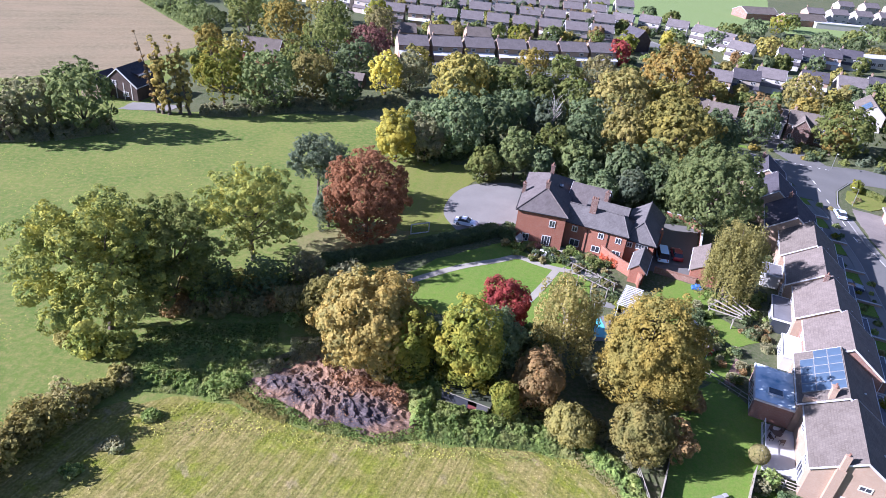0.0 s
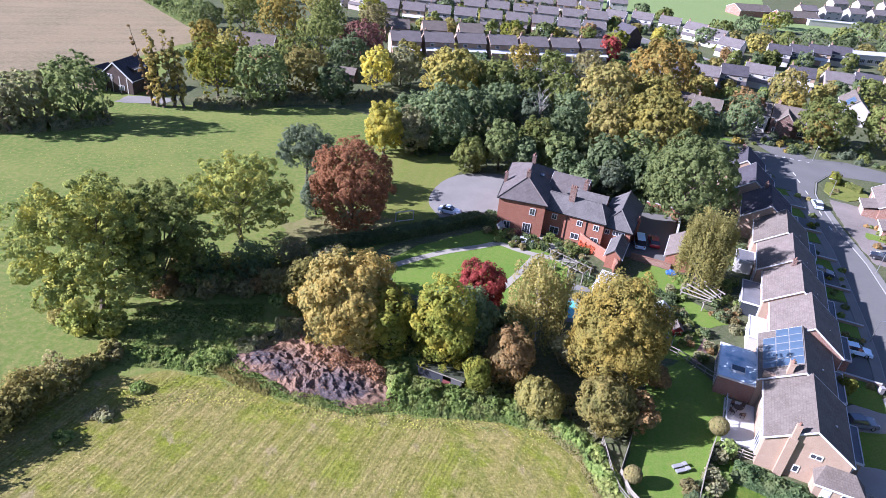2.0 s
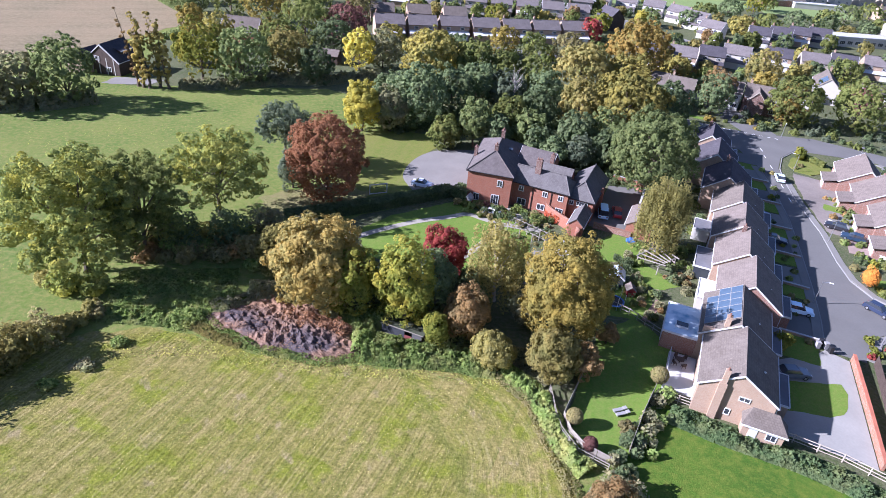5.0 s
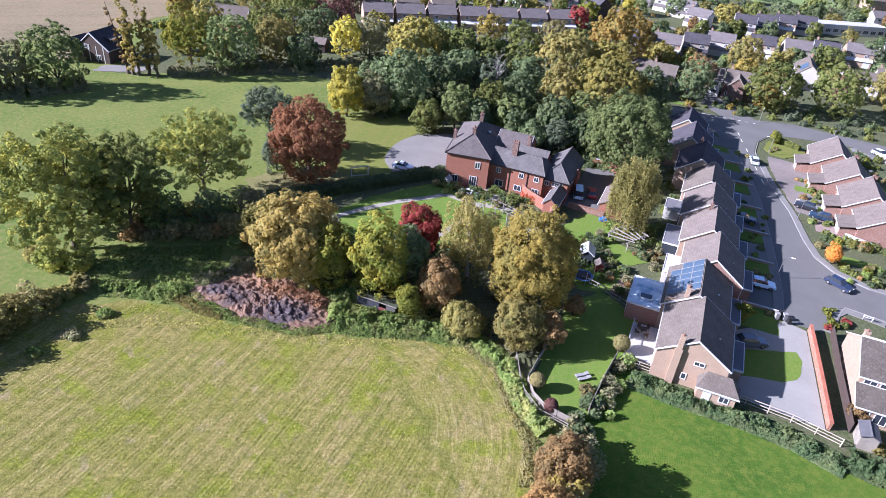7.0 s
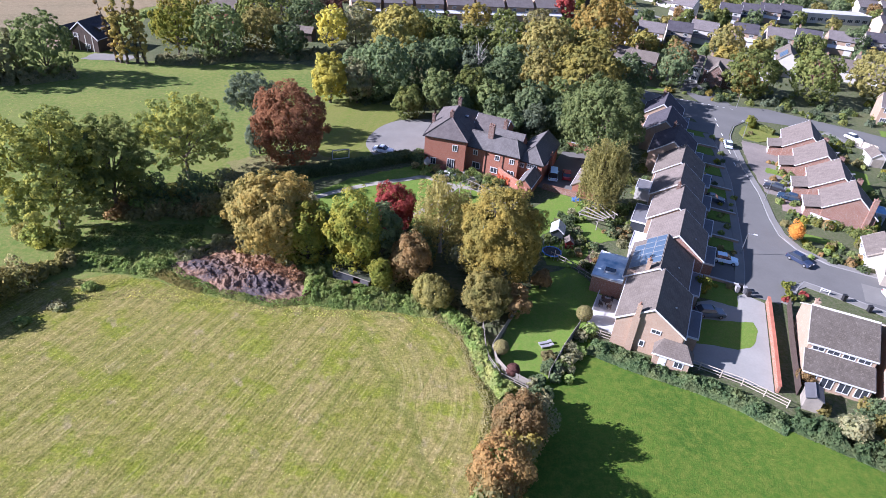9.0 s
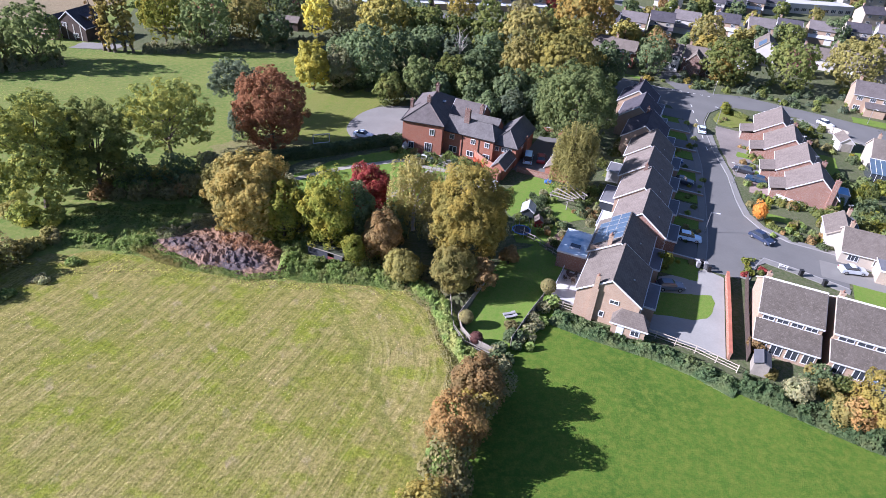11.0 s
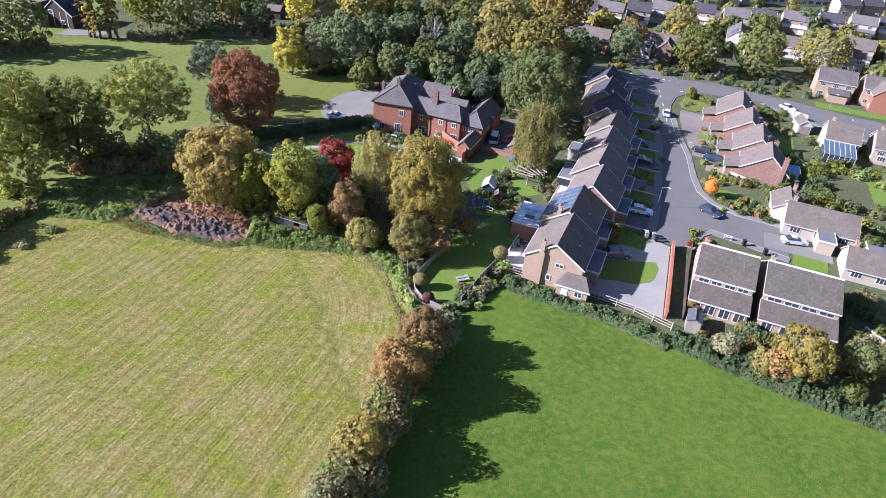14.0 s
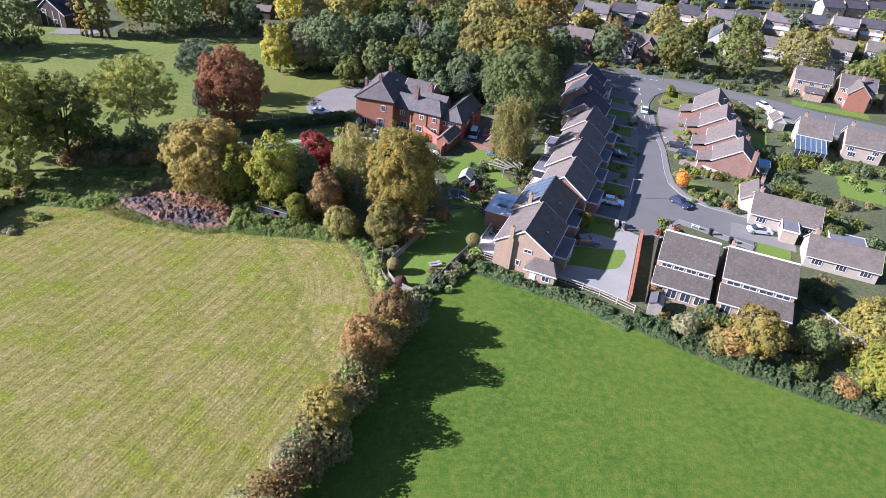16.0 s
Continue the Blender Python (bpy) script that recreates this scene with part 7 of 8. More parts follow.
gabled(t, 6, 8, 3.0, 5.4, BRICK_TAN, TILE_DARK, verge=WHITE)
t = thing("cottage", "brick cottage with a white gable among tall trees", "house", pose(-41, 201, 0, 0, 0, 80))
gabled(t, 8, 12, 4.2, 7.6, BRICK_RED, TILE_BROWN, verge=WHITE)
t = thing("barn", "low open-fronted barn with a pinkish roof", "barn", pose(-13.5, 184, 0, 0, 0, 80))
gabled(t, 5, 9, 2.6, 3.8, DARKWOOD, TILE_PINK, verge=None, gutter=False)
sheet("cottage_yard", [(-66, 150), (-54, 151.5), (-52, 156), (-64, 156)], 0.06, GRAVEL, "pale cottage yard", "yard", 0.3, 1)

# ---- trees: large ones round the manor and the field ----
OAK = "broad oak turning yellow-green, with open branching crown"
tree(-35.4, 66.6, 9.3, 19.4, "spread", "oak", OAK, 11, base=1.6, n=22000, size=0.29)
tree(-29.2, 72.0, 7.4, 16.4, "spread", "green", "dark green oak at the field's corner", 12, base=1.6, n=14000, size=0.28)
tree(-21, 85.0, 8.5, 15.4, "spread", "oak", "open yellow-green oak at the meadow's edge", 13, base=3, n=11500, size=0.27)
tree(-13.6, 107.5, 5.7, 12.6, "spread", "pine", "dark flat-topped pine in the meadow", 14, base=4.6, n=8000, size=0.26)
tree(-10.6, 97.2, 2.7, 8.6, "egg", "pine", "dark columnar yew beside the copper beech", 141, base=0.2, n=2600, size=0.28, category="yew")
tree(-3.9, 93.4, 7.0, 17.2, "egg", "copper", "dense copper beech with reddish-brown leaves", 157, base=1.2, n=12500, size=0.3)
tree(-2.0, 61.5, 6.8, 13.6, "dome", "chestnut", "rounded chestnut turning golden brown", 16, base=1.0, n=11000, size=0.32)
tree(-7.8, 67.2, 3.5, 9.6, "dome", "willow", "pale olive tree leaning against the golden chestnut", 162, base=0.5, n=3800, size=0.28)
tree(3.2, 59, 3.6, 11, "dome", "ygreen", "green tree touching the golden chestnut", 161, base=0.4, n=3600, size=0.3)
tree(10.2, 57.5, 4.4, 13.8, "egg", "ygreen", "bright yellow-green tree above the field shed", 17, base=0.4, n=6500, size=0.3)
tree(13.6, 60, 3.6, 10.5, "dome", "dark", "dark green tree behind the yellow-green one", 171, base=1.0, n=3800, size=0.3)
tree(16, 68, 3.7, 9.6, "dome", "red", "small crimson maple on the lawn's edge", 18, base=1.2, n=5200, size=0.26)
tree(23.4, 63.2, 4.6, 14.4, "weep", "olive", "pale birch with drooping beige leaves", 19, base=2.5, n=6500, size=0.27, bark=PALEBARK)
tree(18.2, 54.5, 3.1, 8.0, "dome", "brown", "small round russet-brown tree", 20, base=1.0, n=4200, size=0.26)
tree(31.1, 54.0, 6.0, 18.0, "egg", "gold", "tall golden-yellow lime tree", 21, base=2.0, n=21000, size=0.235)
tree(28.8, 47, 3.5, 7.2, "dome", "olive", "straggly beige thorn tree below the lime", 22, base=0.8, n=4600, size=0.27)
tree(32.6, 46.8, 2.3, 5.5, "spread", "brown", "reddish-brown small tree by the fence", 221, base=0.6, n=1800, size=0.26)
tree(14.2, 52.2, 1.7, 6.2, "egg", "ygreen", "slim young green tree beside the shed", 23, base=0.5, n=1900, size=0.24)
tree(21.4, 49.2, 2.9, 4.6, "dome", "willow", "beige hawthorn thicket at the field's edge", 24, base=0.3, n=3600, size=0.26)
tree(53.6, 80, 4.9, 15.6, "weep", "willow", "weeping willow with long hanging pale branches", 25, base=3, n=11000, size=0.27)
tree(59, 101.5, 9.3, 18.5, "dome", "greyg", "broad grey-green sycamore beside the courtyard", 26, base=3, n=11500, size=0.36)
tree(0.6, 128.5, 4.3, 13, "egg", "yellow", "bright yellow lime tree by the lawn", 27, base=1.0, n=6200, size=0.32)
tree(7.0, 129.5, 4.4, 11, "dome", "scrub", "olive-brown tree beside the yellow one", 28, base=1.0, n=3800)
tree(13.5, 133, 7.2, 15.5, "dome", "dark", "dark blue-green conifer behind the lawn", 29, base=1.0, n=7000, size=0.36)
tree(18, 167, 9.2, 16, "dome", "ochre", "broad yellow-green tree in the wood", 30, n=8000, size=0.4)
tree(30, 166, 6.4, 15, "dome", "green", "green tree in the wood", 31, n=5500, size=0.4)
tree(38, 163, 5.0, 13, "dome", "green", "green rounded tree in the wood", 32, n=4200, size=0.38)
tree(59, 160, 8.6, 17, "dome", "olive", "olive-gold tree in the wood", 33, n=7000, size=0.4)
tree(81, 180, 10.0, 20.5, "dome", "orange", "large orange-gold chestnut above the wood", 34, n=9500, size=0.42)
tree(63, 131, 9.8, 18, "dome", "ochre", "broad yellow-gold tree behind the manor", 35, n=9500, size=0.38)
tree(53, 134, 5.8, 15, "dome", "olive", "beige-grey tree behind the manor", 36, n=4600, size=0.36)
tree(77, 140, 6.4, 13, "dome", "dark", "dark green tree behind the terrace's end", 37, n=5000, size=0.36)
tree(19.4, 121.6, 3.8, 7.4, "dome", "green", "rounded green shrub by the forecourt", 38, base=0.15, n=3600, size=0.32, name="shrub", category="shrub")
tree(26, 123, 3.9, 12, "dome", "greyg", "grey-green tree behind the manor", 39, base=0.8, n=3600)
tree(31, 121.5, 3.3, 9.5, "egg", "dark", "dark yew behind the manor", 40, base=0.4, n=3200)
tree(34.5, 127, 4.5, 12, "dome", "green", "bright green tree behind the manor", 41, base=0.8, n=3800)
tree(41, 131, 5.2, 13, "dome", "dark", "dark holly behind the manor", 42, base=0.6, n=4000)
tree(49, 117, 4.5, 8.2, "dome", "dark", "dark green bushy tree behind the manor's rear wing", 43, base=0.4, n=3800)
tree(22, 143, 6.0, 13, "dome", "dark", "dark conifer in the wood", 44, base=0.5, n=4200, size=0.38)
tree(29, 150, 5.6, 13, "dome", "dark", "dark conifer in the wood", 45, base=0.5, n=3800, size=0.38)
tree(37, 147, 5.4, 12, "dome", "pine", "dull dark tree in the wood", 46, base=0.5, n=3600, size=0.38)
tree(46, 145, 5.2, 13, "dome", "dark", "dark tree in the wood", 47, base=0.5, n=3600, size=0.38)
tree(47, 163, 6.0, 13, "dome", "green", "dull dark tree in the wood", 48, base=0.5, n=3600, size=0.4)
tree(24, 178, 6.0, 13, "dome", "dark", "dark tree at the wood's edge", 49, n=3600, size=0.4)
tree(72, 160, 6.5, 15, "dome", "ochre", "yellow-green tree in the wood", 50, n=4800, size=0.4)
tree(70, 146, 6.0, 14, "dome", "olive", "beige-olive tree in the wood", 51, n=4400, size=0.38)
tree(7, 145, 5, 10, "dome", "dark", "dark shrub-like tree at the lawn's edge", 52, base=0.3, n=3200, size=0.36)
for i, (u, v, r, h, lv) in enumerate(((-13.4, 118, 3.2, 8.0, "dark"), (-8.4, 120.5, 3.6, 9.4, "pine"), (-3.4, 124, 4.2, 10.5, "dark"), (-18, 121, 3.0, 9.0, "dark"), (-11, 127, 4.4, 12.5, "dark"), (3, 127, 4.0, 10, "green"), (-21.4, 126, 3.6, 11, "greyg"), (-5.4, 131, 4.6, 13, "greyg"))):
    tree(*xy_of(u, v), r, h, "egg" if i % 3 else "dome", lv, "dark evergreen close behind the manor", 700 + i, base=0.4, n=int(190 * r * r), size=0.36)
rows_of_leaves("wood_undergrowth", [xy_of(-24, 121), xy_of(-14, 121), xy_of(-4, 122), xy_of(8, 126)], 9, 3.0, "dark", "dark evergreen undergrowth close behind the manor", "undergrowth", 36, 330, 0.3)
# bare tree
t = thing("bare_tree", "dead tree with bleached bare branches", "tree", pose(37.5, 143, 0))
bm = bmesh.new()
tube(bm, (0, 0, 0), (0.2, 0, 9), 0.3, 0.15, 7)
rb = random.Random(5)
for i in range(12):
    a, z = rb.uniform(0, 6.28), rb.uniform(6, 11)
    p = Vector((math.cos(a) * 1.3, math.sin(a) * 1.3, z + 2))
    tube(bm, (0.1, 0, min(z, 9)), p, 0.1, 0.05, 5)
    tube(bm, p, p + Vector((math.cos(a + 0.6), math.sin(a + 0.6), 1.3)), 0.05, 0.02, 4)
part("trunk", bm, PALEBARK, t)

t = thing("bare_tree", "leaning half-dead tree with bare limbs at the meadow's edge", "tree", pose(-77.6, 126.6, 0, 0, -24, 0))
bm = bmesh.new()
tube(bm, (0, 0, -0.3), (0.1, 0, 4.5), 0.42, 0.3, 7)
for i in range(7):
    a, z = i * 0.9 + 0.3, 3.2 + (i % 3) * 0.6
    p = Vector((math.cos(a) * 2.0, math.sin(a) * 2.0, z + 2.4))
    tube(bm, (0.1, 0, z), p, 0.16, 0.08, 5)
    tube(bm, p, p + Vector((math.cos(a + 0.5) * 1.4, math.sin(a + 0.5) * 1.4, 1.5)), 0.08, 0.03, 4)
part("trunk", bm, BARK, t)

# belt behind the meadow
BELT = [(-79, 127, 4.6, 12.5, "scrub", "spread"), (-86, 131, 6, 12, "greyg", "dome"), (-76, 134, 5.8, 12, "scrub", "dome"), (-67.5, 136, 7.4, 15.5, "greyg", "dome"), (-43, 159, 5.6, 17, "ygreen", "dome"), (-32, 158, 7.8, 15.5, "greyg", "dome"), (-22, 168, 6.6, 13.5, "olive", "dome"),
        (-22, 206, 8.8, 15, "green", "dome"), (-9, 210, 8, 12.5, "purple", "dome"), (-3, 178, 5, 13, "yellow", "egg"), (-37, 221, 8.4, 17, "gold", "dome"), (-51, 229, 7, 17, "green", "dome"), (-66, 236, 6, 10, "greyg", "dome"), (-58, 205, 4.5, 10, "gold", "dome"), (-50, 172, 4.5, 9, "ygreen", "dome"),
        (-38, 169, 5.2, 9, "olive", "dome"), (-14, 164, 5.4, 9.5, "dark", "dome"), (4, 182, 6, 12, "scrub", "dome"), (-28, 188, 6, 13, "green", "dome"), (-12, 194, 6.5, 11, "dark", "dome"), (6, 198, 5.4, 10, "ochre", "dome"), (-46, 190, 5, 12, "ochre", "dome"), (-95, 130, 6.5, 13, "dark", "dome"), (-104, 127, 7, 12, "green", "dome"), (-76, 252, 6, 10, "greyg", "dome"), (-60, 262, 7, 13, "green", "dome"), (-90, 270, 6, 10, "dark", "dome"), (-44, 250, 7.5, 14, "dark", "dome"), (-24, 246, 7.5, 13, "green", "dome"), (-6, 244, 7.5, 12, "beige", "dome"), (-30, 272, 7, 13, "ochre", "dome"), (-8, 266, 6, 11, "ygreen", "dome"), (-100, 296, 7, 12, "green", "dome"), (-120, 330, 7, 12, "greyg", "dome")]
for i, (x, y, r, h, lv, kd) in enumerate(BELT):
    tree(x, y, r, h, kd, lv, {"gold": "golden autumn tree in the shelter belt", "yellow": "bright yellow tree in the shelter belt", "purple": "purple-brown beech in the shelter belt"}.get(lv, "broadleaf tree in the shelter belt behind the meadow"), 100 + i, base=h * 0.03, n=int(min(7000, (75 if y < 185 else 50) * r * r + 800)), size=0.38)
for i, (x, y, r, h) in enumerate(((-56.4, 150, 0.7, 19.5), (-53.4, 149, 2.1, 18.6), (-48.9, 149.6, 1.8, 17.0), (-51.2, 150, 2.0, 18.2), (-55, 149.4, 1.5, 17.5))):
    tree(x, y, r, h, "column", "poplar" if i else "brown", "tall thin poplar turning yellow beside the cottage", 150 + i, base=1.2, lean=-9 + 2 * i, n=4600 if i else 900, size=0.22)

rows_of_leaves("belt_undergrowth", [(-100, 126), (-86, 127.5), (-72, 131), (-62, 138)], 7, 3.2, "scrub", "tangled dark undergrowth below the belt trees", "undergrowth", 31, 260, 0.33)
rows_of_leaves("belt_undergrowth", [(-47, 152), (-36, 153.5), (-24, 161), (-12, 163), (2, 172)], 6, 2.2, "scrub", "tangled dark undergrowth below the belt trees", "undergrowth", 32, 280, 0.33)
rows_of_leaves("wood_undergrowth", [(4, 132), (12, 140), (24, 136), (40, 138), (56, 140), (70, 150)], 14, 3.0, "dark", "dark undergrowth in the wood", "undergrowth", 33, 300, 0.36)
rows_of_leaves("wood_undergrowth", [(8, 160), (24, 158), (40, 156), (56, 150), (72, 166), (92, 172)], 16, 3.0, "scrub", "dull undergrowth in the wood", "undergrowth", 34, 300, 0.36)
rows_of_leaves("field_margin", [(-64, 196), (-60, 214), (-66, 232), (-84, 256), (-110, 292)], 5, 2.2, "greyg", "shrubby margin of the far field", "undergrowth", 35, 120, 0.36)
# estate trees
ESTATE = [(118.5, 153.5, 8.0, 13.5, "green"), (136.5, 151.5, 7.8, 15, "green"), (163, 160, 9.5, 13.5, "willow"), (97, 157, 5.6, 11.5, "dark"), (127.5, 189, 6.6, 13, "olive"), (101, 165, 5.0, 12, "brown"), (116, 152, 3.6, 12.6, "orange"), (44, 207, 5.4, 10.4, "gold"), (82, 236, 5, 9.5, "red"), (110, 262, 3.0, 10, "yellow"), (100, 192, 5, 8, "ochre"), (124, 180, 4.5, 8, "gold"), (54, 205, 5.5, 9, "green"), (66, 205, 6, 10, "beige"), (76, 203, 5, 8, "green"), (150, 168, 5, 8, "purple"),
          (176, 146, 6, 9, "green"), (190, 152, 6.5, 9, "ygreen"), (206, 148, 6, 8, "greyg"), (168, 206, 6, 8, "green"), (190, 214, 6, 9, "dark"), (120, 278, 5.5, 8, "greyg"), (140, 282, 6, 8, "dark"), (155, 300, 7, 9, "green"), (176, 318, 7, 9, "dark"), (196, 332, 6, 10, "ygreen"), (160, 272, 6, 9, "ochre"), (176, 280, 7, 9, "green"), (196, 290, 7.5, 10, "dark"), (216, 300, 7, 10, "green"), (238, 318, 8, 11, "greyg"), (260, 330, 8, 11, "green"), (282, 322, 8, 10, "ochre"), (300, 330, 8, 11, "green"),
          (138, 330, 5, 8, "green"), (128, 338, 5, 8, "dark"), (30, 258, 5, 8, "greyg"), (14, 256, 5, 7, "ochre"), (48, 256, 5.5, 8, "ygreen"), (62, 262, 5, 8, "greyg"), (92, 258, 5, 8, "ygreen"), (-14, 312, 6, 10, "green"), (24, 306, 5, 8, "dark"), (60, 305, 5, 8, "gold"), (100, 335, 5, 8, "green"), (18, 342, 5, 8, "green"), (-30, 350, 6, 10, "ochre"), (-60, 300, 6, 12, "dark"), (-80, 320, 7, 12, "green"), (240, 232, 6, 9, "green"), (262, 246, 6, 9, "dark"), (286, 240, 6, 9, "greyg"), (152, 246, 4, 7, "green"), (200, 168, 5, 7, "dark"), (222, 190, 6, 8, "green"), (240, 180, 6, 9, "ochre"), (262, 190, 6, 9, "greyg"), (210, 346, 6, 9, "green")]
for i, (x, y, r, h, lv) in enumerate(ESTATE):
    tree(x, y, r, h, "dome", lv, {"red": "deep red ornamental tree in the estate", "orange": "orange autumn tree in the estate", "yellow": "yellow autumn tree in the estate"}.get(lv, "leafy tree among the estate gardens"), 200 + i, base=h * 0.06, n=int(min(6000, (75 if y < 200 else 45) * r * r + 600)) if y < 220 else 1100, size=0.36 if y < 220 else 0.55)
tree(87.6, 70.8, 1.25, 4.2, "egg", "flame", "small flame-orange tree at the corner", 290, base=0.8, n=1500, size=0.22)

tree(62.6, 53.3, 1.3, 3.6, "dome", "ygreen", "slim young tree on a front lawn", 295, base=1.0, n=700, size=0.24)
# ---- hedge between the fields ----
rb = random.Random(3)
H2 = curve_pts([(12.5, -17), (16.5, -7)] + HEDGE_LINE, 5)
k = 0
for i in range(0, len(H2) - 3):
    x, y = H2[i]
    for _ in range(2):
        k += 1
        f = i / len(H2)
        lv = rb.choice(("beige", "brown", "beige", "scrub", "bramble") if f < 0.55 else ("brown", "beige", "beige", "scrub", "gold") if f < 0.72 else ("beige", "scrub", "dark"))
        r = rb.uniform(1.6, 2.5) if f < 0.77 else rb.uniform(0.7, 1.15)
        bush(x + rb.uniform(-1.3, 1.3), y + rb.uniform(-1.3, 1.3), r, r * (rb.uniform(1.9, 2.7) if f < 0.77 else rb.uniform(1.2, 1.6)), lv, "unclipped autumn hawthorn in the field hedge", 300 + k, 0.23, n=1900, name="hawthorn", group="field hedge")
tree(26.2, 17.5, 3.3, 9.2, "dome", "amber", "russet-brown field maple in the hedge", 291, base=0.6, n=3800, size=0.25)
tree(29.4, 24.2, 2.9, 8.0, "dome", "brown", "russet field maple in the hedge", 292, base=0.6, n=3600, size=0.25)
tree(22.4, 8.0, 2.8, 7.8, "dome", "gold", "golden field maple in the hedge", 293, base=0.5, n=2600, size=0.25)

# bank of brambles round the field
bush(-18.6, 55.9, 2.3, 1.7, "bramble", "bright green bramble clump beside the muck heap", 455, 0.2, n=1500, name="bramble_clump", category="brambles")
rows_of_leaves("dry_weeds", [(-17.4, 55.2), (-13.4, 52.6), (-10.4, 51.4)], 2.0, 0.5, "olive", "dead brownish weeds at the muck heap's edge", "weeds", 25, 200, 0.15)
rows_of_leaves("bramble_bank", [(-29.6, 57.0), (-25, 56.8), (-20.5, 56.4)], 4.0, 1.1, "bramble", "bright green bramble bank", "brambles", 1, 330)
rows_of_leaves("bramble_bank", [(5, 51), (10, 50.2), (16, 50), (22, 48.6)], 5.0, 1.7, "bramble", "bramble bank along the field's edge", "brambles", 2, 420)
rows_of_leaves("bramble_bank", [(23, 48), (26.5, 44), (28, 36), (30, 32)], 3.2, 1.3, "bramble", "bramble bank beside the garden fence", "brambles", 3, 380)
rows_of_leaves("bramble_bank", [(42.4, 41.2), (47.0, 38.2), (54.7, 34.3), (59.2, 31.2), (63.1, 27.2)], 3.8, 1.0, "sun_bramble", "brambles and nettles below the paddock fence", "brambles", 4, 420)
rows_of_leaves("bramble_bank", [(64, 28.4), (69, 24.6), (76, 19.4), (84, 14.6), (92, 10)], 4.0, 2.4, "sun_bramble", "tall bramble hedge below the chalet gardens", "brambles", 5, 420)
rows_of_leaves("bramble_bank", [(5, 55), (4, 58.5), (8, 57)], 3.5, 1.8, "bramble", "brambles beside the muck heap", "brambles", 6, 380)
rows_of_leaves("rough_grass", [(-27, 50), (-17, 51.4), (-8, 50), (3, 48.4), (15, 48.4), (22.6, 47)], 5.0, 0.3, "oak", "rough green grass along the field's edge", "grass", 7, 60, 0.1)
rows_of_leaves("dry_bracken", [(-5.6, 57.6), (-2.6, 55.6), (0.6, 55), (2.4, 53.6)], 4.2, 1.9, "dry", "dead brown bracken heaped over the muck", "bracken", 21, 300, 0.15)
rows_of_leaves("weeds", [(-16, 58.6), (-10, 62), (-4, 61.4), (1.5, 58.6)], 3.4, 1.3, "scrub", "dark weeds behind the muck mound", "weeds", 22, 260, 0.19)
rows_of_leaves("weeds", [(4.4, 50.4), (4.6, 54.4), (6, 57)], 2.6, 1.5, "bramble", "brambles creeping over the muck mound", "weeds", 23, 300, 0.18)
rows_of_leaves("rough_grass", [(22, 47), (25.6, 42.6), (26.6, 36), (27.8, 30), (26.4, 24.4)], 2.2, 0.45, "beige", "pale rough grass at the foot of the brambles", "grass", 26, 130, 0.12)
rows_of_leaves("weeds", [(-17, 57.5), (-13, 53.6), (-9.5, 51.4), (-5, 49.8), (0, 48.6), (4.5, 49.8), (5.5, 52)], 2.0, 0.5, "bramble", "green weeds growing round the muck mound", "weeds", 12, 110, 0.15)
rows_of_leaves("nettles", [(-15, 60.5), (-18, 58.5), (-23, 59)], 4.4, 0.6, "bramble", "green nettles in the shaded corner", "nettles", 8, 380)
rows_of_leaves("brambles", [(6.5, 53.4), (9.4, 52.4), (12.6, 51), (15, 50.6)], 3.0, 1.25, "bramble", "brambles half hiding the field shed", "brambles", 24, 330, 0.18)
rows_of_leaves("weeds", [(4, 57.5), (9, 59), (14, 56.5), (18, 52)], 6.0, 1.0, "bramble", "rank weeds and brambles under the trees", "weeds", 13, 330, 0.19)
rows_of_leaves("weeds", [(-12, 63.4), (-4, 64), (2, 60)], 5.0, 1.0, "scrub", "dark tangled weeds behind the muck mound", "weeds", 14, 330, 0.2)
rows_of_leaves("weeds", [(-30.5, 62.5), (-24, 63.5), (-14, 64.5)], 9.0, 0.45, "bramble", "shaded nettles below the oaks", "weeds", 15, 330, 0.2)
rows_of_leaves("weeds", [(20, 52), (26, 50), (29, 46)], 5.0, 1.0, "scrub", "tangled weeds below the lime tree", "weeds", 16, 300, 0.2)
# left field hedge
HL = curve_pts([(-30.5, 57), (-34.8, 49), (-38.6, 41.5), (-44, 29), (-52, 10)], 6)
for i, (x, y) in enumerate(HL):
    bush(x + rb.uniform(-0.8, 0.8), y + rb.uniform(-0.8, 0.8), rb.uniform(1.9, 2.8) * (0.6 if i < 5 else 1), rb.uniform(3.4, 5.0) * (0.5 if i < 5 else 1), rb.choice(("beige", "willow", "beige", "olive", "willow")), "overgrown hawthorn hedge bush beside the meadow", 400 + i, 0.24, n=2000, name="hawthorn", group="meadow hedge")
for i, (x, y) in enumerate(((-27.6, 46.6), (-30.4, 43.2), (-25.4, 50.8))):
    bush(x, y, 1.2, 1.0, "bramble" if i else "scrub", "low bramble clump standing in the field", 450 + i, 0.2, n=900, name="bramble_clump", category="brambles")
for i, (x, y, r, h, lv) in enumerate(((-36.4, 61.8, 2.4, 3.2, "oak"), (-32.4, 61.6, 2.2, 2.6, "oak"), (-38.6, 63.4, 2.0, 2.8, "willow"))):
    bush(x, y, r, h, lv, "low leafy growth at the foot of the oak", 460 + i, 0.24, n=2600)
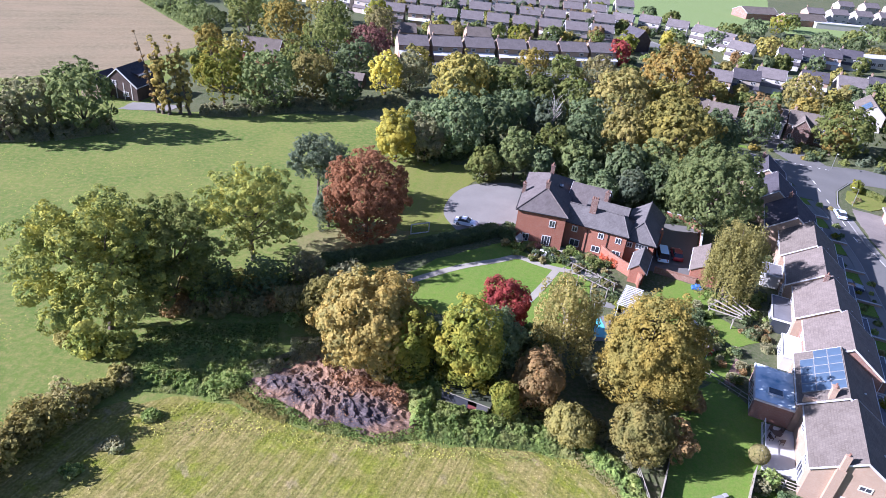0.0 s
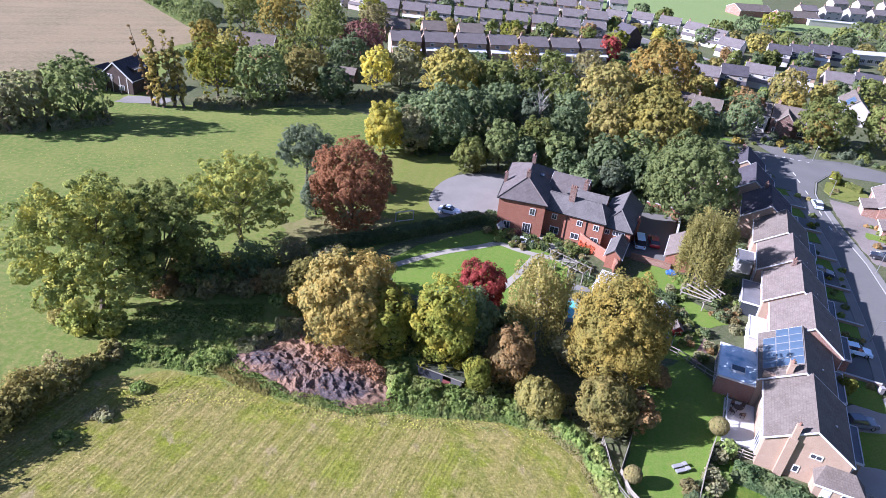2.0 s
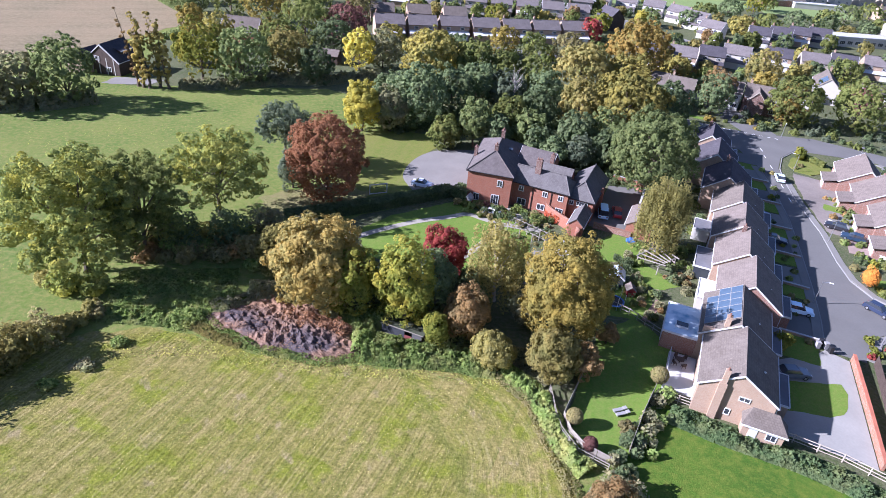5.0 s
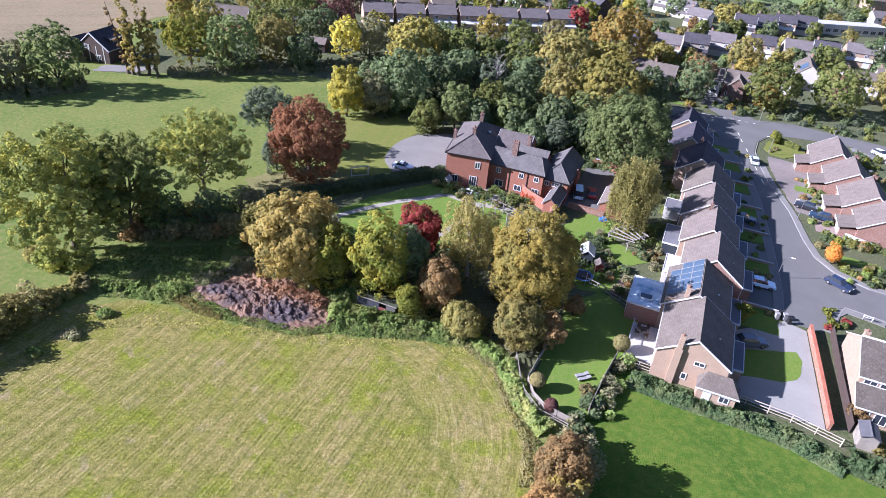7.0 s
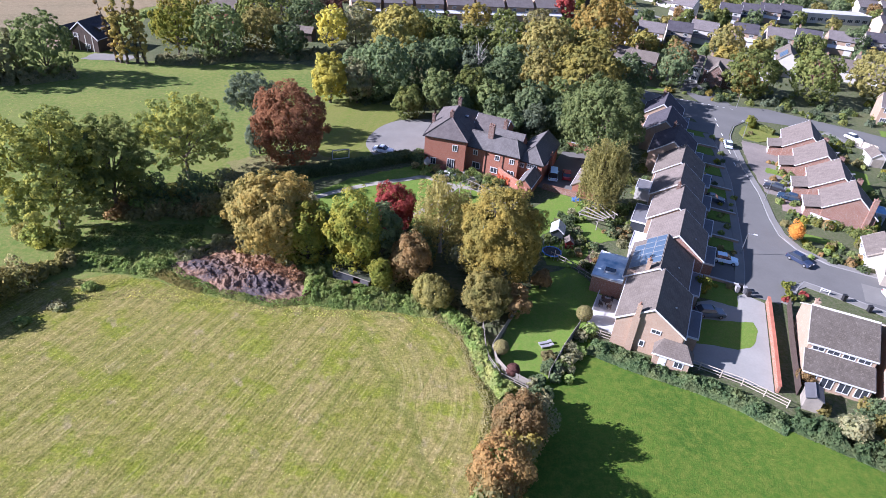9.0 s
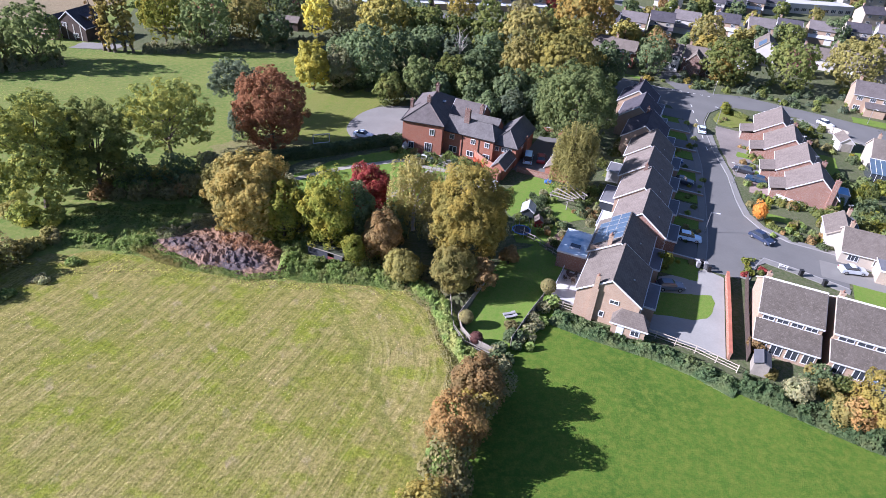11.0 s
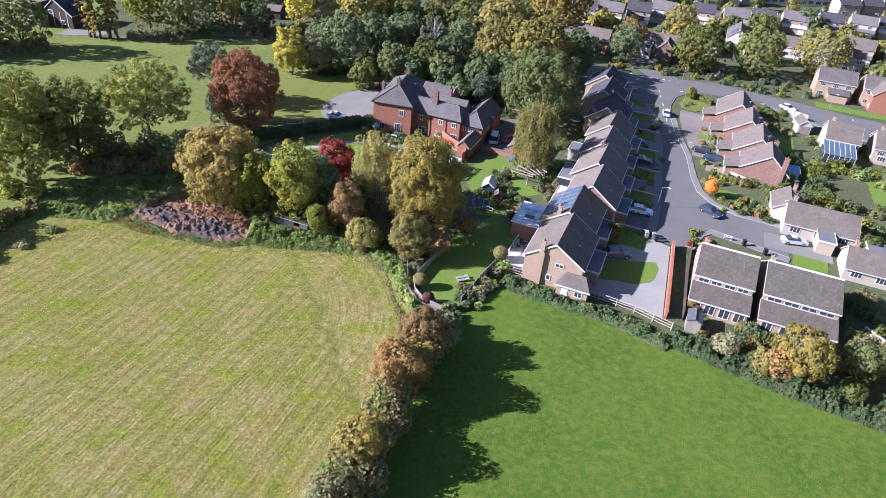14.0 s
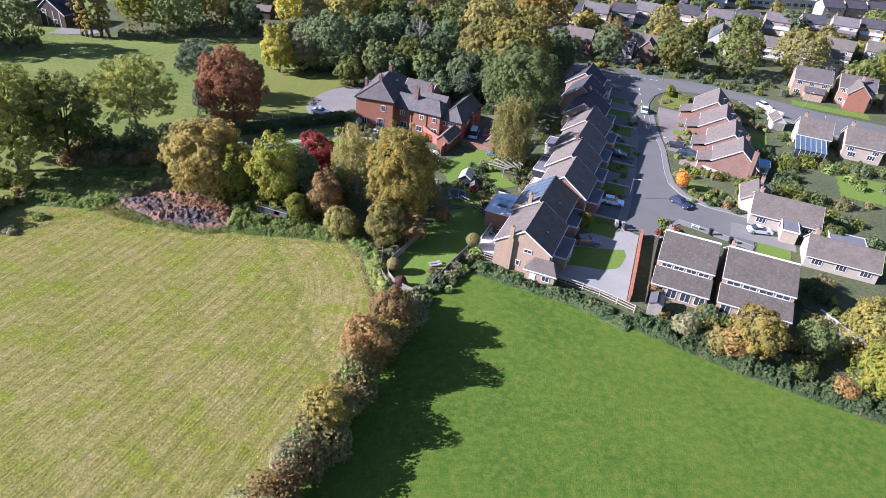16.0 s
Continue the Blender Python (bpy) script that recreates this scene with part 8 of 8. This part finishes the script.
# thicket below the oaks
for i in range(40):
    x, y = rb.uniform(-31, -7), rb.uniform(69, 80)
    if math.dist((x, y), (-2, 61)) < 4:
        continue
    r = rb.uniform(1.5, 2.8)
    bush(x, y, r, r * rb.uniform(0.8, 1.25), rb.choice(("beige", "bramble", "beige", "brown", "willow")), "dark tangled thicket shrub under the oaks", 500 + i, 0.27, n=1400, group="thicket")
for i, (x, y, r, h, lv) in enumerate(((-12.5, 70.5, 2.6, 5.0, "beige"), (-17, 76, 3.4, 6.5, "dark"), (-12, 79, 3, 5, "scrub"), (-6, 78, 3, 4.4, "scrub"), (-24, 74, 3.2, 6, "dark"), (1, 73, 2.8, 4, "scrub"), (7, 64, 3, 5, "dark"), (11, 68, 2.6, 4, "dark"), (20, 60, 3, 5, "dark"), (27, 58, 2.6, 4.4, "scrub"), (20, 65, 2.4, 4, "dark"), (28, 69, 1.8, 3, "green"), (36, 60, 2.4, 4, "scrub"), (38, 54, 1.6, 3, "brown"))):
    bush(x, y, r, h, lv, "garden boundary shrub among the trees", 560 + i, 0.28, n=2400)

# planting round the manor and the estate gardens
def planted(n, box_uv, r0, r1, leaves, label, seed, size):
    """Far garden shrubs, one mass for each kind of leaf."""
    rng = np.random.default_rng(seed)
    for lv in dict.fromkeys(leaves):
        k = max(1, n // len(set(leaves))) + 1
        P, D = [], []
        for _ in range(k):
            x, y = xy_of(rng.uniform(box_uv[0], box_uv[1]), rng.uniform(box_uv[2], box_uv[3]))
            r = rng.uniform(r0, r1)
            m = int((95 + 95 * r * r) * (0.24 / size) ** 1.3)
            d = rng.normal(size=(m, 3))
            d /= np.linalg.norm(d, axis=1, keepdims=True)
            d[:, 2] = np.abs(d[:, 2])
            lump = 0.8 + 0.25 * np.sin(d[:, 0] * 5 + x) * np.cos(d[:, 1] * 5 + y)
            P.append(d * r * lump[:, None] * (1, 1, 1.2) + (x, y, 0.05))
            D.append(d)
        ob = new("garden_shrubs", sprays(rng, np.concatenate(P), np.concatenate(D) + 0.45 * rng.normal(size=(sum(map(len, P)), 3)), size, LEAVES[lv], "garden_shrubs"))
        tagged(ob, label + "s in " + {"greyg": "grey-green", "ygreen": "yellow-green"}.get(lv, lv) + " leaf", "shrubs", kind="stuff")


def planting(n, box_uv, r0, r1, leaves, label, seed, group, size=0.2, avoid=()):
    rg = random.Random(seed)
    if 35 <= seed < 60 or seed in (25, 26, 28, 29, 30, 33, 64, 66, 68, 69):
        return planted(n, box_uv, r0, r1, leaves, label, seed, size)
    for i in range(n):
        u, v = rg.uniform(box_uv[0], box_uv[1]), rg.uniform(box_uv[2], box_uv[3])
        r = rg.uniform(r0, r1)
        x, y = xy_of(u, v)
        bush(x, y, r, r * rg.uniform(1.0, 1.5), rg.choice(leaves), label, seed * 50 + i, size, n=int(260 + 260 * r * r), group=group)


G = ("green", "dark", "greyg", "beige", "bramble", "ygreen")
planting(30, (-22, -9, 90.4, 94.6), 0.45, 1.0, G + ("purple",), "flowering border shrub below the manor", 21, "manor border")
planting(16, (-21.5, -15.5, 93.2, 95.2), 0.5, 0.95, G + ("beige",), "tall border plant against the manor", 72, "manor border")
planting(16, (-14.8, -6.5, 94.6, 97.4), 0.5, 0.95, G + ("beige",), "tall border plant against the manor", 73, "manor border")
planting(16, (-13.5, -6.5, 91, 96.3), 0.5, 1.0, G, "border shrub below the manor's front wing", 22, "manor border")
planting(8, (-5, 1, 84, 88), 0.6, 1.1, G, "border shrub beside the curved wall", 23, "manor border")
planting(10, (-26.5, -23, 92, 98), 0.6, 1.0, ("dark", "beige", "green"), "shrub at the manor's corner", 24, "manor border")
planting(16, (9, 19, 84, 108), 0.7, 1.4, ("dark", "scrub", "green", "bramble"), "dark back garden shrub", 25, "back gardens")
planting(10, (12, 20, 108, 150), 1.0, 2.0, ("dark", "scrub", "green"), "dark shrub behind the terrace", 26, "back gardens")
planting(16, (9.5, 18, 92, 99), 0.6, 1.1, ("dark", "scrub", "green", "bramble"), "overgrown shrub round the timber frame", 61, "back gardens")
planting(9, (14.6, 18.4, 86.6, 89.6), 0.4, 0.8, ("scrub", "beige", "green", "brown"), "low border plant beside the striped lawn", 62, "back gardens")
planting(9, (9.4, 14.5, 80.4, 83.0), 0.5, 0.9, ("scrub", "green", "dark"), "shrub below the striped lawn", 70, "back gardens")
planting(8, (5.6, 8.6, 83, 92), 0.8, 1.3, ("dark", "scrub"), "dark tall shrub beside the striped lawn", 71, "back gardens")
planting(12, (4, 12, 78.5, 82), 0.5, 0.9, ("dark", "bramble", "green"), "shrub along the back garden path", 63, "back gardens")
planting(14, (-12, -4, 84, 91), 0.4, 0.8, ("greyg", "beige", "green", "dark"), "dense border plant round the pergola", 64, "manor border")
planting(16, (15.6, 18.4, 46, 60), 0.7, 1.3, ("scrub", "dark", "scrub", "bramble"), "dark shrub along the long garden's fence", 65, "back gardens")
planting(12, (56, 66, 104, 112), 0.7, 1.5, G, "leafy shrub behind the bungalow", 66, "corner gardens")
planting(30, (58, 69, 108, 134), 1.0, 2.3, ("green", "ygreen", "greyg", "dark"), "tall garden shrub behind the brick houses", 44, "estate gardens")
planting(10, (11, 17, 74, 80), 0.5, 1.0, ("scrub", "brown", "green"), "low back garden shrub", 27, "back gardens")
planting(18, (30, 36.5, 76, 120), 0.35, 0.7, G, "small front garden shrub before the terrace", 28, "front gardens")
planting(10, (26, 33, 120, 148), 0.5, 0.9, G, "leafy front garden shrub", 29, "front gardens")
planting(22, (47, 57, 97.8, 104.5), 0.5, 1.1, G + ("brown",), "mixed corner garden shrub", 30, "corner gardens")
planting(14, (48.5, 60, 111.6, 113.4), 0.8, 1.4, G + ("brown",), "shrub against the end brick house", 68, "corner gardens")
planting(16, (46, 62, 158, 166), 0.6, 1.4, ("green", "dark", "ygreen"), "garden shrub behind the brick houses", 46, "estate gardens")
planting(10, (43.5, 48, 108, 120), 0.5, 1.0, G, "shrub beside the brick houses' drive", 69, "corner gardens")
planting(14, (70, 90, 132, 138), 1.2, 2.2, ("green", "ygreen", "greyg", "dark"), "tall shrub in the back gardens", 45, "estate gardens", 0.24)
planting(9, (44, 47, 81, 87), 0.5, 0.9, ("ygreen", "green", "red"), "shrub at the turning head", 31, "corner gardens")
rows_of_leaves("clipped_hedge", [xy_of(38.6, 162.6), xy_of(43.2, 159.4)], 1.0, 1.3, "green", "clipped green hedge on the corner plot", "hedge", 32, 420, 0.2, True)
tree(*xy_of(37.4, 161.6), 1.3, 3.6, "egg", "ygreen", "small pointed conifer on the corner plot", 321, base=0.2, n=700, size=0.3, category="conifer")
planting(4, (36.6, 39, 154, 157), 0.4, 0.7, ("beige", "green"), "low shrub on the corner plot", 32, "corner gardens")
planting(14, (42, 48, 127, 140), 0.5, 1.0, ("green", "brown", "greyg"), "front garden shrub before the brick houses", 33, "corner gardens")
planting(18, (45, 66, 56.5, 61), 0.8, 1.6, ("olive", "brown", "dark", "green", "bramble"), "overgrown shrub below the chalet houses", 34, "chalet gardens", 0.22)
planting(14, (65, 82, 60, 78), 1.0, 2.2, G + ("brown",), "garden shrub among the bungalows", 35, "chalet gardens", 0.24)
planting(40, (64, 92, 98, 132), 0.9, 2.0, G, "garden shrub between the houses", 36, "estate gardens", 0.24)
planting(36, (58, 100, 142, 156), 0.7, 1.6, G, "garden shrub between the houses", 37, "estate gardens", 0.24)
planting(20, (66, 110, 190, 208), 1.0, 2.2, G, "garden shrub behind the houses", 38, "estate gardens", 0.28)
planting(36, (-60, 60, 196, 250), 1.4, 2.8, G + ("orange",), "garden shrub in the far estate", 39, "estate gardens", 0.36)
planting(60, (-150, 60, 250, 330), 1.8, 3.2, G, "garden shrub in the far estate", 40, "estate gardens", 0.42)
planting(14, (84, 110, 60, 116), 1.2, 2.8, G, "garden shrub among the bungalows", 41, "estate gardens", 0.26)
planting(12, (12, 34, 178, 187), 0.6, 1.5, ("dark", "green", "gold"), "shrub before the junction houses", 42, "estate gardens", 0.24)
# dark leaves added here both for hedges and for the shade between them
planting(60, (20, 74, 179.6, 200), 0.7, 1.7, ("dark", "pine", "green"), "dark shrub standing for hedge and shade in the junction garden", 47, "estate gardens", 0.26)
planting(14, (40, 100, 220, 250), 1.4, 2.6, G, "garden shrub in the far estate", 43, "estate gardens", 0.36)
def far_greenery(n, x0, x1, y0, y1, r0, r1, seed):
    """Garden trees and tall shrubs scattered clear of the estate's houses, each a thing of its own."""
    rg = random.Random(seed)
    homes = [(ob.matrix_world.translation.x, ob.matrix_world.translation.y) for ob in bpy.data.objects if ob.parent is None and "house" in ob.name]
    for i in range(n):
        x, y, r = rg.uniform(x0, x1), rg.uniform(y0, y1), rg.uniform(r0, r1)
        if any(math.dist((x, y), q) < 5.4 + r for q in homes) or any(math.dist((x, y), q) < 4 + r for q in FAR_ROAD):
            continue
        h = r * rg.uniform(1.7, 2.6)
        tree(x, y, r, h, rg.choice(("dome", "dome", "egg")), rg.choice(("dark", "pine", "greyg", "green", "dark", "olive", "willow", "green", "brown", "ochre")), "small tree among the estate's back gardens", seed * 100 + i, base=h * 0.05, n=int(240 + 40 * r * r), size=0.5, group="estate garden trees")


far_greenery(42, 0, 96, 238, 274, 1.6, 3.2, 81)
far_greenery(46, -10, 132, 288, 330, 1.6, 3.2, 82)
far_greenery(36, 98, 232, 224, 254, 1.6, 3.4, 83)
far_greenery(34, 140, 232, 176, 208, 1.8, 3.6, 84)
far_greenery(16, 84, 128, 176, 206, 1.5, 2.6, 85)
far_greenery(30, -60, 110, 340, 420, 2.0, 3.4, 86)
far_greenery(18, 150, 250, 276, 300, 2.2, 4.0, 87)
for i, (x, y, r, h, lv) in enumerate(((77.6, 21.4, 3.9, 8.2, "gold"), (74.6, 21.4, 2.3, 5.0, "amber"), (86.4, 21.4, 2.9, 5.6, "greyg"), (90.8, 14.4, 3.9, 7.4, "ygreen"), (95, 22, 5, 9, "ochre"), (73, 22, 2, 4.4, "olive"), (69.5, 25.5, 1.8, 3.8, "scrub"), (86, 13.9, 1.7, 3.2, "amber"), (69, 34.6, 1.2, 2.2, "brown"), (82.4, 17.6, 1.7, 2.8, "green"), (100, 6, 4, 8, "green"), (103, 18, 4.4, 8, "ochre"), (110, 30, 4.6, 8, "green"), (118, 44, 5, 9, "greyg"), (108, 52, 2.3, 3.6, "green"), (116, 10, 5, 9, "beige"))):
    tree(x, y, r, h, "dome", lv, "autumn tree at the edge of the chalet gardens", 600 + i, base=h * 0.1, n=int(260 * r + 120 * r * r), size=0.26)
